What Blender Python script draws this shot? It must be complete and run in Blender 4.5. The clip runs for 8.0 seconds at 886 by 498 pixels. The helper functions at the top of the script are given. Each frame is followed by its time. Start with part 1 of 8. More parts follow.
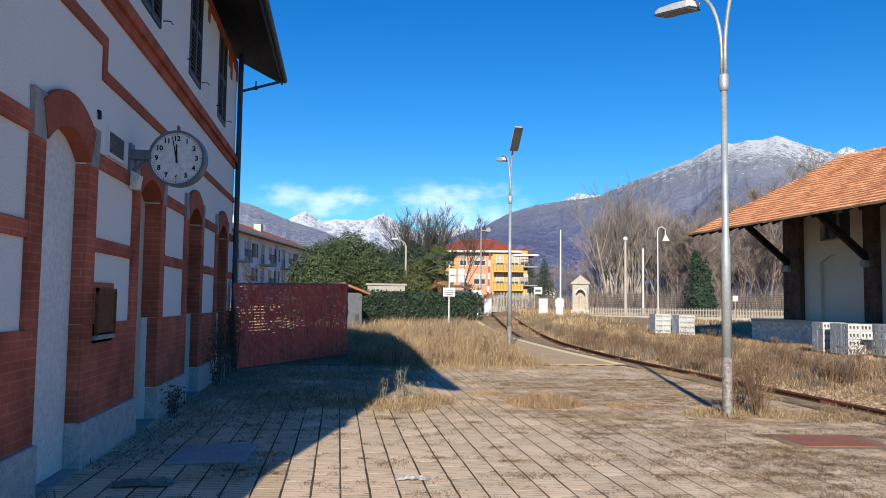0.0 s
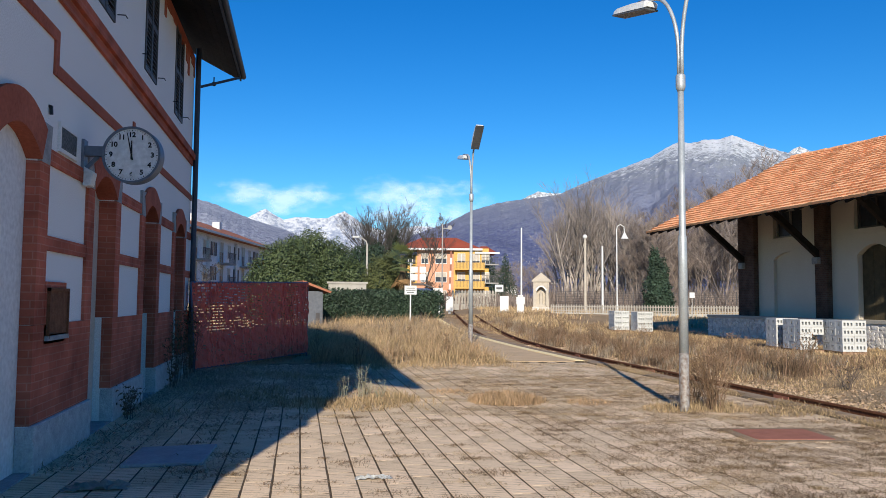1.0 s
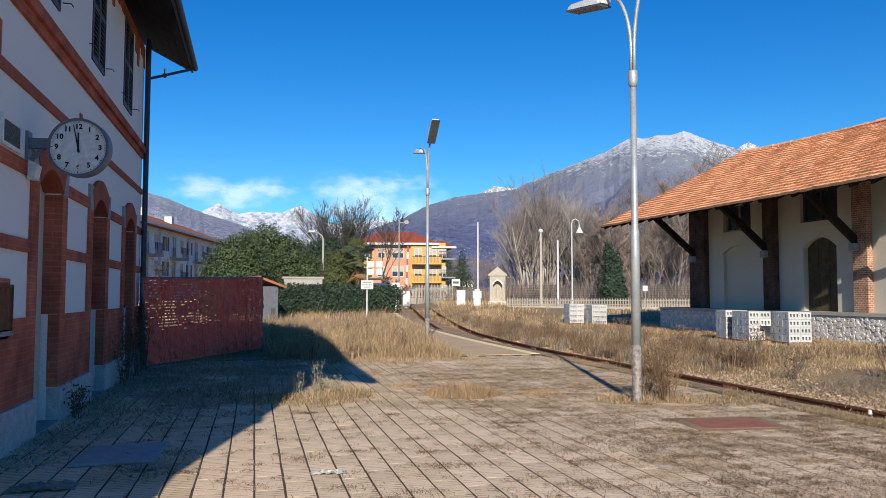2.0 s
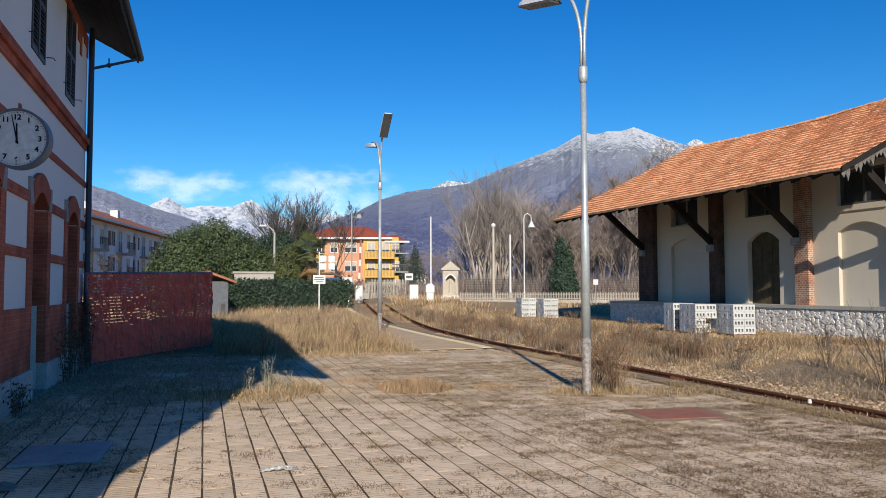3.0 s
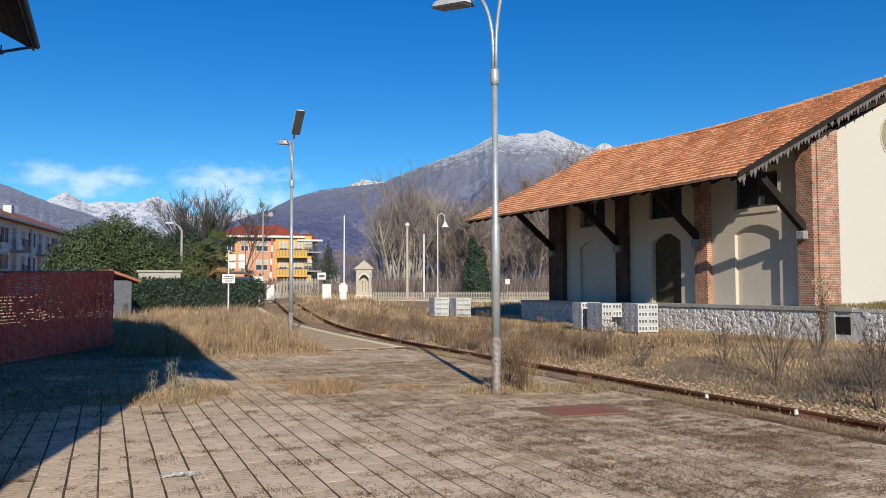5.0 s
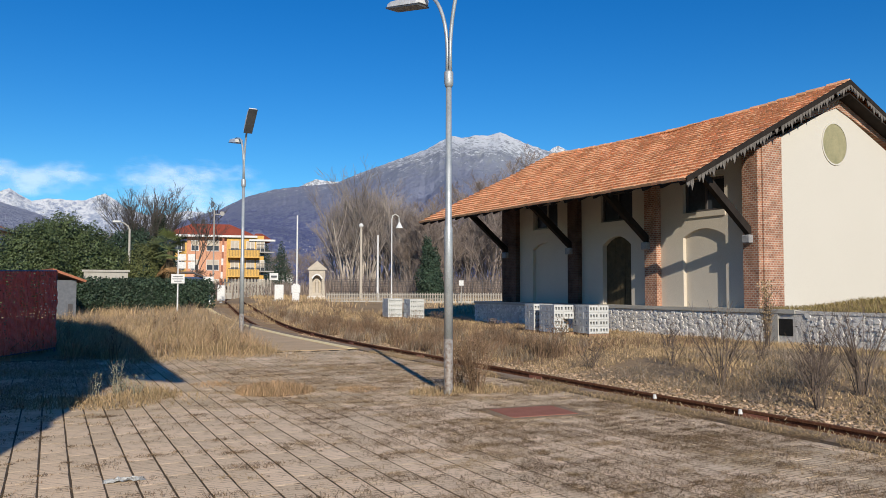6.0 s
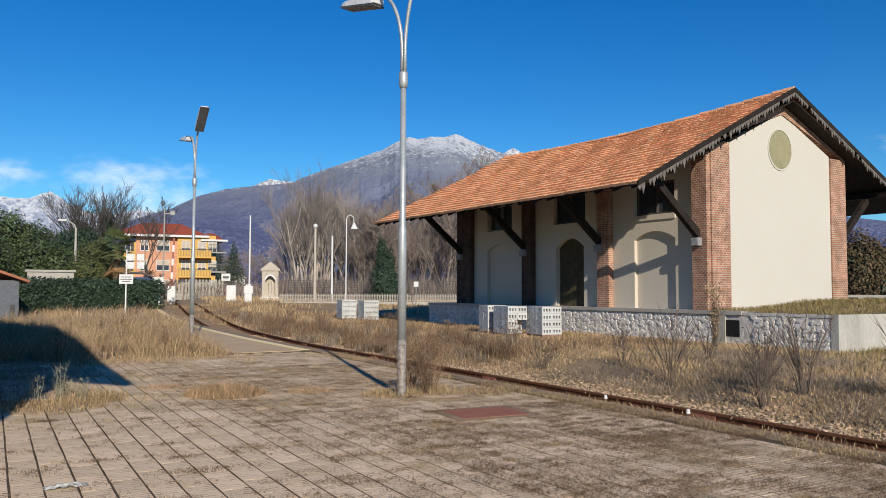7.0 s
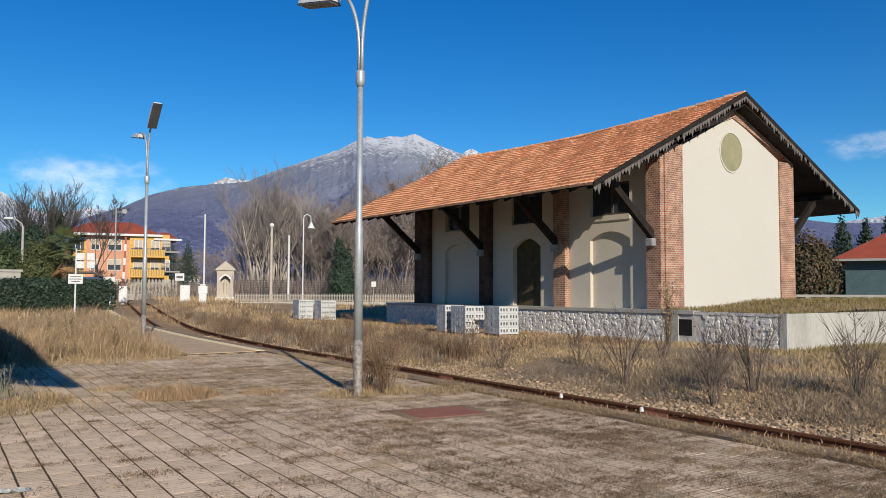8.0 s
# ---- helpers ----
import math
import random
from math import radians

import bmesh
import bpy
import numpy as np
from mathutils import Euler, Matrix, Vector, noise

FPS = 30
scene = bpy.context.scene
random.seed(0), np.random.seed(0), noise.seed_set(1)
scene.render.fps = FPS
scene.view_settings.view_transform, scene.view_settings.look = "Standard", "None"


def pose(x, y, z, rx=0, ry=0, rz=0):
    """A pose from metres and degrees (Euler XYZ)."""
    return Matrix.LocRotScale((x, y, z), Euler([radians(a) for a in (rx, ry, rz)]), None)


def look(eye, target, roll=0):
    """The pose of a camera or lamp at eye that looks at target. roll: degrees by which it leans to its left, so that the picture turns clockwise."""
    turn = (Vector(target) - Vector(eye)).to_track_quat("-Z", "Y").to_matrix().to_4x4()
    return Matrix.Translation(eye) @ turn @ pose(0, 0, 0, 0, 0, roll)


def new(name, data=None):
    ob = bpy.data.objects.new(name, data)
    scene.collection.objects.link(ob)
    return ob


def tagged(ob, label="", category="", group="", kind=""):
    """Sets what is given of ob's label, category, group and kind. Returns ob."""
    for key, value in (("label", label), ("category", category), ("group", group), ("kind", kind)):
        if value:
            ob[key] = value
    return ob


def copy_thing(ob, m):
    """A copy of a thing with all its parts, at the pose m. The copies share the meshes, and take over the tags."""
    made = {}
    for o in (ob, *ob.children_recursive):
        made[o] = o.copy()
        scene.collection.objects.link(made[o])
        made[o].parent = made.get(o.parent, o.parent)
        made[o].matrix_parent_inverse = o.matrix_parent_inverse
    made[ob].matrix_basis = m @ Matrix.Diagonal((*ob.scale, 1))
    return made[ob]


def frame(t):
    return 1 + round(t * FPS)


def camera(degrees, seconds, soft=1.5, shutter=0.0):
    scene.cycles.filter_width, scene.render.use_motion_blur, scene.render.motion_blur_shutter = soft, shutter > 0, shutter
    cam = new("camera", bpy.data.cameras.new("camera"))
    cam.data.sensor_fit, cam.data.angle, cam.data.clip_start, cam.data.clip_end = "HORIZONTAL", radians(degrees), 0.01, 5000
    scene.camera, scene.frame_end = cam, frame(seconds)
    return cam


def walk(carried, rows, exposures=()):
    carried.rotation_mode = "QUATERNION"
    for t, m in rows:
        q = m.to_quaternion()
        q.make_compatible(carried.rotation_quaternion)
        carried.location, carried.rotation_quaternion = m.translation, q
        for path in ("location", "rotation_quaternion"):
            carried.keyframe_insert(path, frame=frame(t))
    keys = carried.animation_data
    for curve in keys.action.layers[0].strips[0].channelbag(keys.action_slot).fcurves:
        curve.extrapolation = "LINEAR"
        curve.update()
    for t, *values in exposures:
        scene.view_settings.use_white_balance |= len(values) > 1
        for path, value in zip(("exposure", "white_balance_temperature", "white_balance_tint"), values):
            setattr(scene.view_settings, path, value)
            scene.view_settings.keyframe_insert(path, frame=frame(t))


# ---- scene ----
cam = camera(59.48, 8.0, soft=0.7)
# seconds, eye x, y, z, heading to the right of +y, pitch, roll
ROWS = [
    (0.0, 0.0, 0.0, 1.6, 7.637, 3.89, 0.726),
    (0.5, 0.0033, 0.0062, 1.6012, 8.99, 3.865, 0.621),
    (1.0, 0.0076, 0.0071, 1.6017, 10.488, 3.767, 0.451),
    (1.5, 0.0157, 0.0021, 1.5989, 11.994, 3.587, 0.28),
    (3.0, 0.0442, 0.007, 1.5951, 17.14, 2.96, -0.133),
    (3.5, 0.0543, 0.0078, 1.5969, 18.689, 2.902, -0.151),
    (4.0, 0.0633, 0.0007, 1.5976, 20.322, 2.884, -0.164),
    (4.5, 0.0719, -0.0009, 1.5985, 21.845, 2.881, -0.171),
    (6.0, 0.1041, -0.0058, 1.6075, 26.854, 2.978, 0.103),
    (6.5, 0.1129, -0.0076, 1.6091, 28.448, 3.03, 0.179),
    (7.0, 0.1289, -0.0052, 1.6094, 30.166, 3.075, 0.217),
    (7.5, 0.1393, -0.0012, 1.6086, 31.71, 3.089, 0.199),
    (8.0, 0.1547, 0.0003, 1.604, 33.261, 3.087, 0.193),
]
walk(cam, [(t, pose(x, y, z, 90 + pitch, 0, -yaw) @ pose(0, 0, 0, 0, 0, roll)) for t, x, y, z, yaw, pitch, roll in ROWS], exposures=((0.0, 0.22), (3.0, 0.06), (5.0, -0.05), (8.0, -0.12)))

# ---- world and sun ----
SUN_AZ, SUN_EL = 194.5, 25.7
world = bpy.data.worlds.new("sky")
scene.world = world
world.use_nodes = True
wn = world.node_tree
wn.nodes.clear()
sky = wn.nodes.new("ShaderNodeTexSky")
sky.sky_type = "NISHITA"
sky.sun_disc = False
sky.air_density, sky.dust_density, sky.ozone_density = 1.0, 0.0, 1.5
sky.altitude = 400
sky.sun_elevation, sky.sun_rotation = radians(SUN_EL), radians(SUN_AZ)
sky_bg = wn.nodes.new("ShaderNodeBackground")
sky_bg.inputs[1].default_value = 0.094
sky_out = wn.nodes.new("ShaderNodeOutputWorld")
deep = wn.nodes.new("ShaderNodeHueSaturation")
deep.inputs["Saturation"].default_value = 1.5
tint = wn.nodes.new("ShaderNodeMix")
tint.data_type, tint.blend_type = "RGBA", "MULTIPLY"
tint.inputs["Factor"].default_value = 1.0
tint.inputs["B"].default_value = (0.5, 0.94, 1.25, 1)
wn.links.new(sky.outputs[0], deep.inputs["Color"])
wn.links.new(deep.outputs[0], tint.inputs["A"])
wn.links.new(tint.outputs["Result"], sky_bg.inputs[0])
wn.links.new(sky_bg.outputs[0], sky_out.inputs[0])
sun_data = bpy.data.lights.new("sun", "SUN")
sun_data.energy, sun_data.angle, sun_data.color = 5.0, radians(0.5), (1.0, 0.9, 0.75)
sun = new("sun", sun_data)
sa, se = radians(SUN_AZ), radians(SUN_EL)
SUN_DIR = Vector((math.sin(sa) * math.cos(se), math.cos(sa) * math.cos(se), math.sin(se)))
sun.matrix_world = look(SUN_DIR * 60, (0, 0, 0))

# ---- helpers for meshes ----
ORIGIN = {}


def root(name, at, label, category, group="", kind=""):
    ob = new(name)
    ob.location = at
    ob.empty_display_size = 0.2
    ORIGIN[ob] = Vector(at)
    return tagged(ob, label, category, group, kind)


def part(name, bm, material, parent=None, label="", smooth=False):
    """Link a bmesh, given in world places, as one mesh object under a thing or a part."""
    bmesh.ops.recalc_face_normals(bm, faces=bm.faces[:])
    me = bpy.data.meshes.new(name)
    base = ORIGIN.get(parent, Vector((0, 0, 0)))
    bmesh.ops.translate(bm, vec=-base, verts=bm.verts[:])
    if smooth:
        for f in bm.faces:
            f.smooth = True
    bm.to_mesh(me)
    bm.free()
    me.materials.append(material)
    ob = new(name, me)
    if parent:
        ob.parent = parent
        ORIGIN[ob] = base
    else:
        ORIGIN[ob] = Vector((0, 0, 0))
    return tagged(ob, label)


def fast(name, verts, tris, material, parent=None, label="", smooth=False):
    """The same from arrays of corners and triangles."""
    base = ORIGIN.get(parent, Vector((0, 0, 0)))
    verts = np.asarray(verts, dtype=np.float32) - np.array(base, dtype=np.float32)
    tris = np.asarray(tris, dtype=np.int32)
    me = bpy.data.meshes.new(name)
    me.vertices.add(len(verts))
    me.vertices.foreach_set("co", verts.ravel())
    me.loops.add(tris.size)
    me.loops.foreach_set("vertex_index", tris.ravel())
    me.polygons.add(len(tris))
    me.polygons.foreach_set("loop_start", np.arange(0, tris.size, 3, dtype=np.int32))
    me.update(calc_edges=True)
    me.polygons.foreach_set("use_smooth", np.full(len(tris), smooth, dtype=bool))
    me.materials.append(material)
    ob = new(name, me)
    if parent:
        ob.parent = parent
    ORIGIN[ob] = base
    return tagged(ob, label)


def world_map(a, n, z):
    return (a, n, z)


def mbox(bm, M, a0, a1, n0, n1, z0, z1):
    vs = [bm.verts.new(M(a, n, z)) for a in (a0, a1) for n in (n0, n1) for z in (z0, z1)]
    for f in ((0, 1, 3, 2), (4, 6, 7, 5), (0, 4, 5, 1), (2, 3, 7, 6), (0, 2, 6, 4), (1, 5, 7, 3)):
        bm.faces.new([vs[i] for i in f])


def prism(bm, M, outline, n0, n1):
    """An outline in (a, z) pushed from depth n0 to n1."""
    front = [bm.verts.new(M(a, n0, z)) for a, z in outline]
    back = [bm.verts.new(M(a, n1, z)) for a, z in outline]
    bm.faces.new(front)
    bm.faces.new(back[::-1])
    k = len(outline)
    for i in range(k):
        bm.faces.new((front[i], back[i], back[(i + 1) % k], front[(i + 1) % k]))


def tube(bm, path, radii, sides=10, cap=True):
    """A round bar along a path."""
    rings = []
    pts = [Vector(p) for p in path]
    side = None
    for i, p in enumerate(pts):
        d = (pts[min(i + 1, len(pts) - 1)] - pts[max(i - 1, 0)]).normalized()
        if side is None:
            side = d.orthogonal().normalized()
        side = (side - d * side.dot(d)).normalized()
        up = d.cross(side)
        r = radii[i] if isinstance(radii, (list, tuple)) else radii
        rings.append([bm.verts.new(p + (side * math.cos(2 * math.pi * k / sides) + up * math.sin(2 * math.pi * k / sides)) * r) for k in range(sides)])
    for a, b in zip(rings, rings[1:]):
        for k in range(sides):
            bm.faces.new((a[k], a[(k + 1) % sides], b[(k + 1) % sides], b[k]))
    if cap:
        bm.faces.new(rings[0][::-1])
        bm.faces.new(rings[-1])


def beam(bm, p, q, w, h):
    """A squared timber from p to q."""
    p, q = Vector(p), Vector(q)
    d = (q - p).normalized()
    side = d.cross(Vector((0, 0, 1)))
    side = side.normalized() if side.length > 1e-4 else Vector((1, 0, 0))
    up = side.cross(d)
    vs = [bm.verts.new(e + side * (sx * w / 2) + up * (sz * h / 2)) for e in (p, q) for sx in (-1, 1) for sz in (-1, 1)]
    for f in ((0, 1, 3, 2), (4, 6, 7, 5), (0, 4, 5, 1), (2, 3, 7, 6), (0, 2, 6, 4), (1, 5, 7, 3)):
        bm.faces.new([vs[i] for i in f])


def bevelled(bm, width=0.01):
    bmesh.ops.bevel(bm, geom=bm.edges[:], offset=width, segments=1, affect="EDGES")
    return bm


def arch_outline(a0, a1, z0, spring, rise, n=10):
    mid, half = (a0 + a1) / 2, (a1 - a0) / 2
    pts = [(a0, z0)]
    for i in range(n + 1):
        a = a0 + (a1 - a0) * i / n
        pts.append((a, spring + rise * (1 - ((a - mid) / half) ** 2)))
    pts.append((a1, z0))
    return pts


def wall_with(bm, M, a0, a1, n0, n1, z0, z1, openings):
    """A thick wall with openings (a0, a1, bottom, spring, rise) that go through it."""
    at = a0
    for o0, o1, ob, spring, rise in sorted(openings):
        if o0 > at:
            mbox(bm, M, at, o0, n0, n1, z0, z1)
        if ob > z0:
            mbox(bm, M, o0, o1, n0, n1, z0, ob)
        n = 10 if rise else 1
        mid, half = (o0 + o1) / 2, (o1 - o0) / 2
        for i in range(n):
            b0, b1 = o0 + (o1 - o0) * i / n, o0 + (o1 - o0) * (i + 1) / n
            h0 = spring + rise * (1 - ((b0 - mid) / half) ** 2)
            h1 = spring + rise * (1 - ((b1 - mid) / half) ** 2)
            prism(bm, M, [(b0, h0), (b1, h1), (b1, z1), (b0, z1)], n0, n1)
        at = o1
    if at < a1:
        mbox(bm, M, at, a1, n0, n1, z0, z1)
    bmesh.ops.remove_doubles(bm, verts=bm.verts[:], dist=0.0005)


def arch_ring(bm, M, a0, a1, spring, rise, thick, n0, n1, n=10):
    mid, half = (a0 + a1) / 2, (a1 - a0) / 2
    lo = [(a0 + (a1 - a0) * i / n) for i in range(n + 1)]
    for b0, b1 in zip(lo, lo[1:]):
        h0 = spring + rise * (1 - ((b0 - mid) / half) ** 2)
        h1 = spring + rise * (1 - ((b1 - mid) / half) ** 2)
        k0 = (b0 - mid) * 0.22
        k1 = (b1 - mid) * 0.22
        prism(bm, M, [(b0, h0), (b1, h1), (b1 + k1, h1 + thick), (b0 + k0, h0 + thick)], n0, n1)
    bmesh.ops.remove_doubles(bm, verts=bm.verts[:], dist=0.0005)


# ---- materials ----
def material(name, base, second=None, rough=0.8, scale=3.0, fine=40.0, bump=0.3, metal=0.0, island=0.0, mix=0.5, depth=0.02, stretch=(1, 1, 1), pieces=0.0):
    """Principled surface: two colours mixed by broad noise, fine grain, bump; island or pieces: change from piece to piece."""
    m = bpy.data.materials.new(name)
    m.use_nodes = True
    nt = m.node_tree
    N, L = nt.nodes, nt.links
    b = N["Principled BSDF"]
    b.inputs["Roughness"].default_value = rough
    b.inputs["Metallic"].default_value = metal
    b.inputs["Specular IOR Level"].default_value = 0.1 if rough >= 0.8 else 0.4
    second = second or tuple(c * 0.7 for c in base)
    tc = N.new("ShaderNodeTexCoord")
    mp = N.new("ShaderNodeMapping")
    mp.inputs["Scale"].default_value = stretch
    L.new(tc.outputs["Object"], mp.inputs["Vector"])
    n1 = N.new("ShaderNodeTexNoise")
    n1.inputs["Scale"].default_value, n1.inputs["Detail"].default_value, n1.inputs["Roughness"].default_value = scale, 6, 0.62
    n2 = N.new("ShaderNodeTexNoise")
    n2.inputs["Scale"].default_value, n2.inputs["Detail"].default_value = fine, 4
    L.new(mp.outputs[0], n1.inputs["Vector"])
    L.new(mp.outputs[0], n2.inputs["Vector"])
    ramp = N.new("ShaderNodeMapRange")
    ramp.inputs["From Min"].default_value, ramp.inputs["From Max"].default_value = 0.5 - 0.35 * mix, 0.5 + 0.35 * mix
    L.new(n1.outputs["Fac"], ramp.inputs["Value"])
    mx = N.new("ShaderNodeMix")
    mx.data_type = "RGBA"
    mx.inputs["A"].default_value, mx.inputs["B"].default_value = (*base, 1), (*second, 1)
    L.new(ramp.outputs[0], mx.inputs["Factor"])
    hsv = N.new("ShaderNodeHueSaturation")
    L.new(mx.outputs["Result"], hsv.inputs["Color"])
    val = N.new("ShaderNodeMapRange")
    val.inputs["From Min"].default_value, val.inputs["From Max"].default_value = 0.3, 0.7
    val.inputs["To Min"].default_value, val.inputs["To Max"].default_value = 0.85, 1.12
    L.new(n2.outputs["Fac"], val.inputs["Value"])
    top = val.outputs[0]
    if island or pieces:
        if island:
            src = N.new("ShaderNodeNewGeometry").outputs["Random Per Island"]
        else:
            src = N.new("ShaderNodeObjectInfo").outputs["Random"]
        amount = island or pieces
        rv = N.new("ShaderNodeMapRange")
        rv.inputs["To Min"].default_value, rv.inputs["To Max"].default_value = 1 - amount, 1 + amount
        L.new(src, rv.inputs["Value"])
        mul = N.new("ShaderNodeMath")
        mul.operation = "MULTIPLY"
        L.new(rv.outputs[0], mul.inputs[0])
        L.new(val.outputs[0], mul.inputs[1])
        top = mul.outputs[0]
        hv = N.new("ShaderNodeMapRange")
        hv.inputs["To Min"].default_value, hv.inputs["To Max"].default_value = 0.5 + 0.02 * amount, 0.5 - 0.02 * amount
        L.new(src, hv.inputs["Value"])
        L.new(hv.outputs[0], hsv.inputs["Hue"])
    L.new(top, hsv.inputs["Value"])
    L.new(hsv.outputs["Color"], b.inputs["Base Color"])
    if bump:
        add = N.new("ShaderNodeMath")
        add.operation = "ADD"
        L.new(n1.outputs["Fac"], add.inputs[0])
        L.new(n2.outputs["Fac"], add.inputs[1])
        bp = N.new("ShaderNodeBump")
        bp.inputs["Strength"].default_value, bp.inputs["Distance"].default_value = bump, depth
        L.new(add.outputs[0], bp.inputs["Height"])
        L.new(bp.outputs[0], b.inputs["Normal"])
    return m


def brick_material(name, base, second, mortar, course=0.07, length=0.26, joint=0.012, bump=0.6, worn=0.25):
    m = bpy.data.materials.new(name)
    m.use_nodes = True
    N, L = m.node_tree.nodes, m.node_tree.links
    b = N["Principled BSDF"]
    b.inputs["Roughness"].default_value = 0.9
    b.inputs["Specular IOR Level"].default_value = 0.1
    tc = N.new("ShaderNodeTexCoord")
    sep = N.new("ShaderNodeSeparateXYZ")
    L.new(tc.outputs["Object"], sep.inputs[0])
    add = N.new("ShaderNodeMath")
    L.new(sep.outputs["X"], add.inputs[0])
    L.new(sep.outputs["Y"], add.inputs[1])
    com = N.new("ShaderNodeCombineXYZ")
    L.new(add.outputs[0], com.inputs["X"])
    L.new(sep.outputs["Z"], com.inputs["Y"])
    wob = N.new("ShaderNodeTexNoise")
    wob.inputs["Scale"].default_value, wob.inputs["Detail"].default_value = 6.0, 3
    L.new(tc.outputs["Object"], wob.inputs["Vector"])
    sc = N.new("ShaderNodeVectorMath")
    sc.operation = "MULTIPLY_ADD"
    sc.inputs[1].default_value = (0.012, 0.012, 0.0)
    L.new(wob.outputs["Color"], sc.inputs[0])
    L.new(com.outputs[0], sc.inputs[2])
    br = N.new("ShaderNodeTexBrick")
    br.inputs["Scale"].default_value = 1.0
    br.inputs["Brick Width"].default_value, br.inputs["Row Height"].default_value = length, course
    br.inputs["Mortar Size"].default_value = joint
    br.inputs["Mortar Smooth"].default_value = 0.3
    br.inputs["Color1"].default_value, br.inputs["Color2"].default_value, br.inputs["Mortar"].default_value = (*base, 1), (*second, 1), (*mortar, 1)
    L.new(sc.outputs[0], br.inputs["Vector"])
    n1 = N.new("ShaderNodeTexNoise")
    n1.inputs["Scale"].default_value, n1.inputs["Detail"].default_value = 2.2, 7
    L.new(tc.outputs["Object"], n1.inputs["Vector"])
    hsv = N.new("ShaderNodeHueSaturation")
    mr = N.new("ShaderNodeMapRange")
    mr.inputs["From Min"].default_value, mr.inputs["From Max"].default_value = 0.3, 0.7
    mr.inputs["To Min"].default_value, mr.inputs["To Max"].default_value = 1 - worn, 1 + worn
    L.new(n1.outputs["Fac"], mr.inputs["Value"])
    L.new(mr.outputs[0], hsv.inputs["Value"])
    L.new(br.outputs["Color"], hsv.inputs["Color"])
    L.new(hsv.outputs["Color"], b.inputs["Base Color"])
    bp = N.new("ShaderNodeBump")
    bp.inputs["Strength"].default_value, bp.inputs["Distance"].default_value = bump, 0.008
    inv = N.new("ShaderNodeMath")
    inv.operation = "SUBTRACT"
    inv.inputs[0].default_value = 1.0
    L.new(br.outputs["Fac"], inv.inputs[1])
    L.new(inv.outputs[0], bp.inputs["Height"])
    L.new(bp.outputs[0], b.inputs["Normal"])
    return m


PLASTER = material("station_plaster", (0.8, 0.78, 0.77), (0.72, 0.71, 0.7), 0.92, 0.5, 70, 0.015, mix=1.0)
STATION_BRICK = brick_material("painted_brick", (0.44, 0.12, 0.075), (0.36, 0.1, 0.06), (0.43, 0.165, 0.115), 0.075, 0.26, 0.007, 0.5, 0.35)
RED_TRIM = material("red_trim", (0.43, 0.13, 0.08), (0.31, 0.09, 0.055), 0.85, 2.5, 30, 0.3)
PLINTH = material("plinth_stone", (0.62, 0.61, 0.6), (0.4, 0.4, 0.41), 0.95, 9, 60, 0.9, mix=0.6)
QUOIN = material("grey_stone", (0.38, 0.38, 0.38), (0.25, 0.25, 0.26), 0.9, 6, 50, 0.4)
BOARD = material("white_board", (0.74, 0.73, 0.72), (0.66, 0.65, 0.64), 0.7, 1.5, 20, 0.1)
DOOR_BEIGE = material("beige_door", (0.58, 0.51, 0.44), (0.48, 0.42, 0.36), 0.6, 2, 30, 0.1)
DARK_WOOD = material("dark_timber", (0.035, 0.028, 0.024), (0.02, 0.017, 0.015), 0.8, 3, 40, 0.4, stretch=(1, 1, 0.3))
SHUTTER = material("shutter_paint", (0.095, 0.085, 0.085), (0.065, 0.06, 0.06), 0.6, 3, 40, 0.1)
# near-black colour in place of the shade inside openings
VOID = material("opening_shade", (0.03, 0.028, 0.026), (0.02, 0.02, 0.02), 0.95, 2, 20, 0.0)
PIPE = material("blue_pipe", (0.04, 0.055, 0.09), (0.03, 0.04, 0.06), 0.5, 4, 30, 0.1)
RUST = material("rust", (0.22, 0.1, 0.055), (0.12, 0.055, 0.03), 0.85, 12, 60, 0.4)
RUST_PLATE = material("rusted_plate", (0.38, 0.165, 0.115), (0.29, 0.125, 0.085), 0.8, 5, 60, 0.3)
GALV = material("galvanised_steel", (0.5, 0.53, 0.54), (0.36, 0.4, 0.42), 0.45, 5, 60, 0.15, metal=0.35)
GALV_WORN = material("worn_steel", (0.4, 0.4, 0.38), (0.16, 0.1, 0.07), 0.6, 14, 60, 0.3, metal=0.2)
LAMP_WHITE = material("lamp_housing", (0.75, 0.77, 0.77), (0.6, 0.62, 0.62), 0.4, 4, 30, 0.05)
LAMP_GREY = material("lamp_underside", (0.1, 0.105, 0.11), (0.07, 0.075, 0.08), 0.4, 4, 30, 0.05)
CLOCK_WHITE = material("clock_face", (0.82, 0.82, 0.82), (0.76, 0.76, 0.76), 0.4, 2, 20, 0.0)
CLOCK_RIM = material("clock_rim", (0.16, 0.19, 0.23), (0.12, 0.14, 0.18), 0.5, 4, 30, 0.05)
BLACK = material("black_paint", (0.01, 0.01, 0.012), (0.008, 0.008, 0.008), 0.5, 4, 30, 0.0)
NET_RED = material("red_netting", (0.96, 0.25, 0.18), (0.88, 0.19, 0.14), 0.5, 4, 30, 0.1)
NET_FRAME = material("net_frame", (0.1, 0.12, 0.2), (0.08, 0.09, 0.14), 0.5, 6, 40, 0.1)
SHED_PLASTER = material("shed_plaster", (0.66, 0.6, 0.505), (0.58, 0.52, 0.435), 0.92, 0.5, 70, 0.02, mix=0.9)
GABLE_PLASTER = material("gable_plaster", (0.61, 0.58, 0.515), (0.58, 0.55, 0.485), 0.92, 0.35, 80, 0.006, mix=1.0)
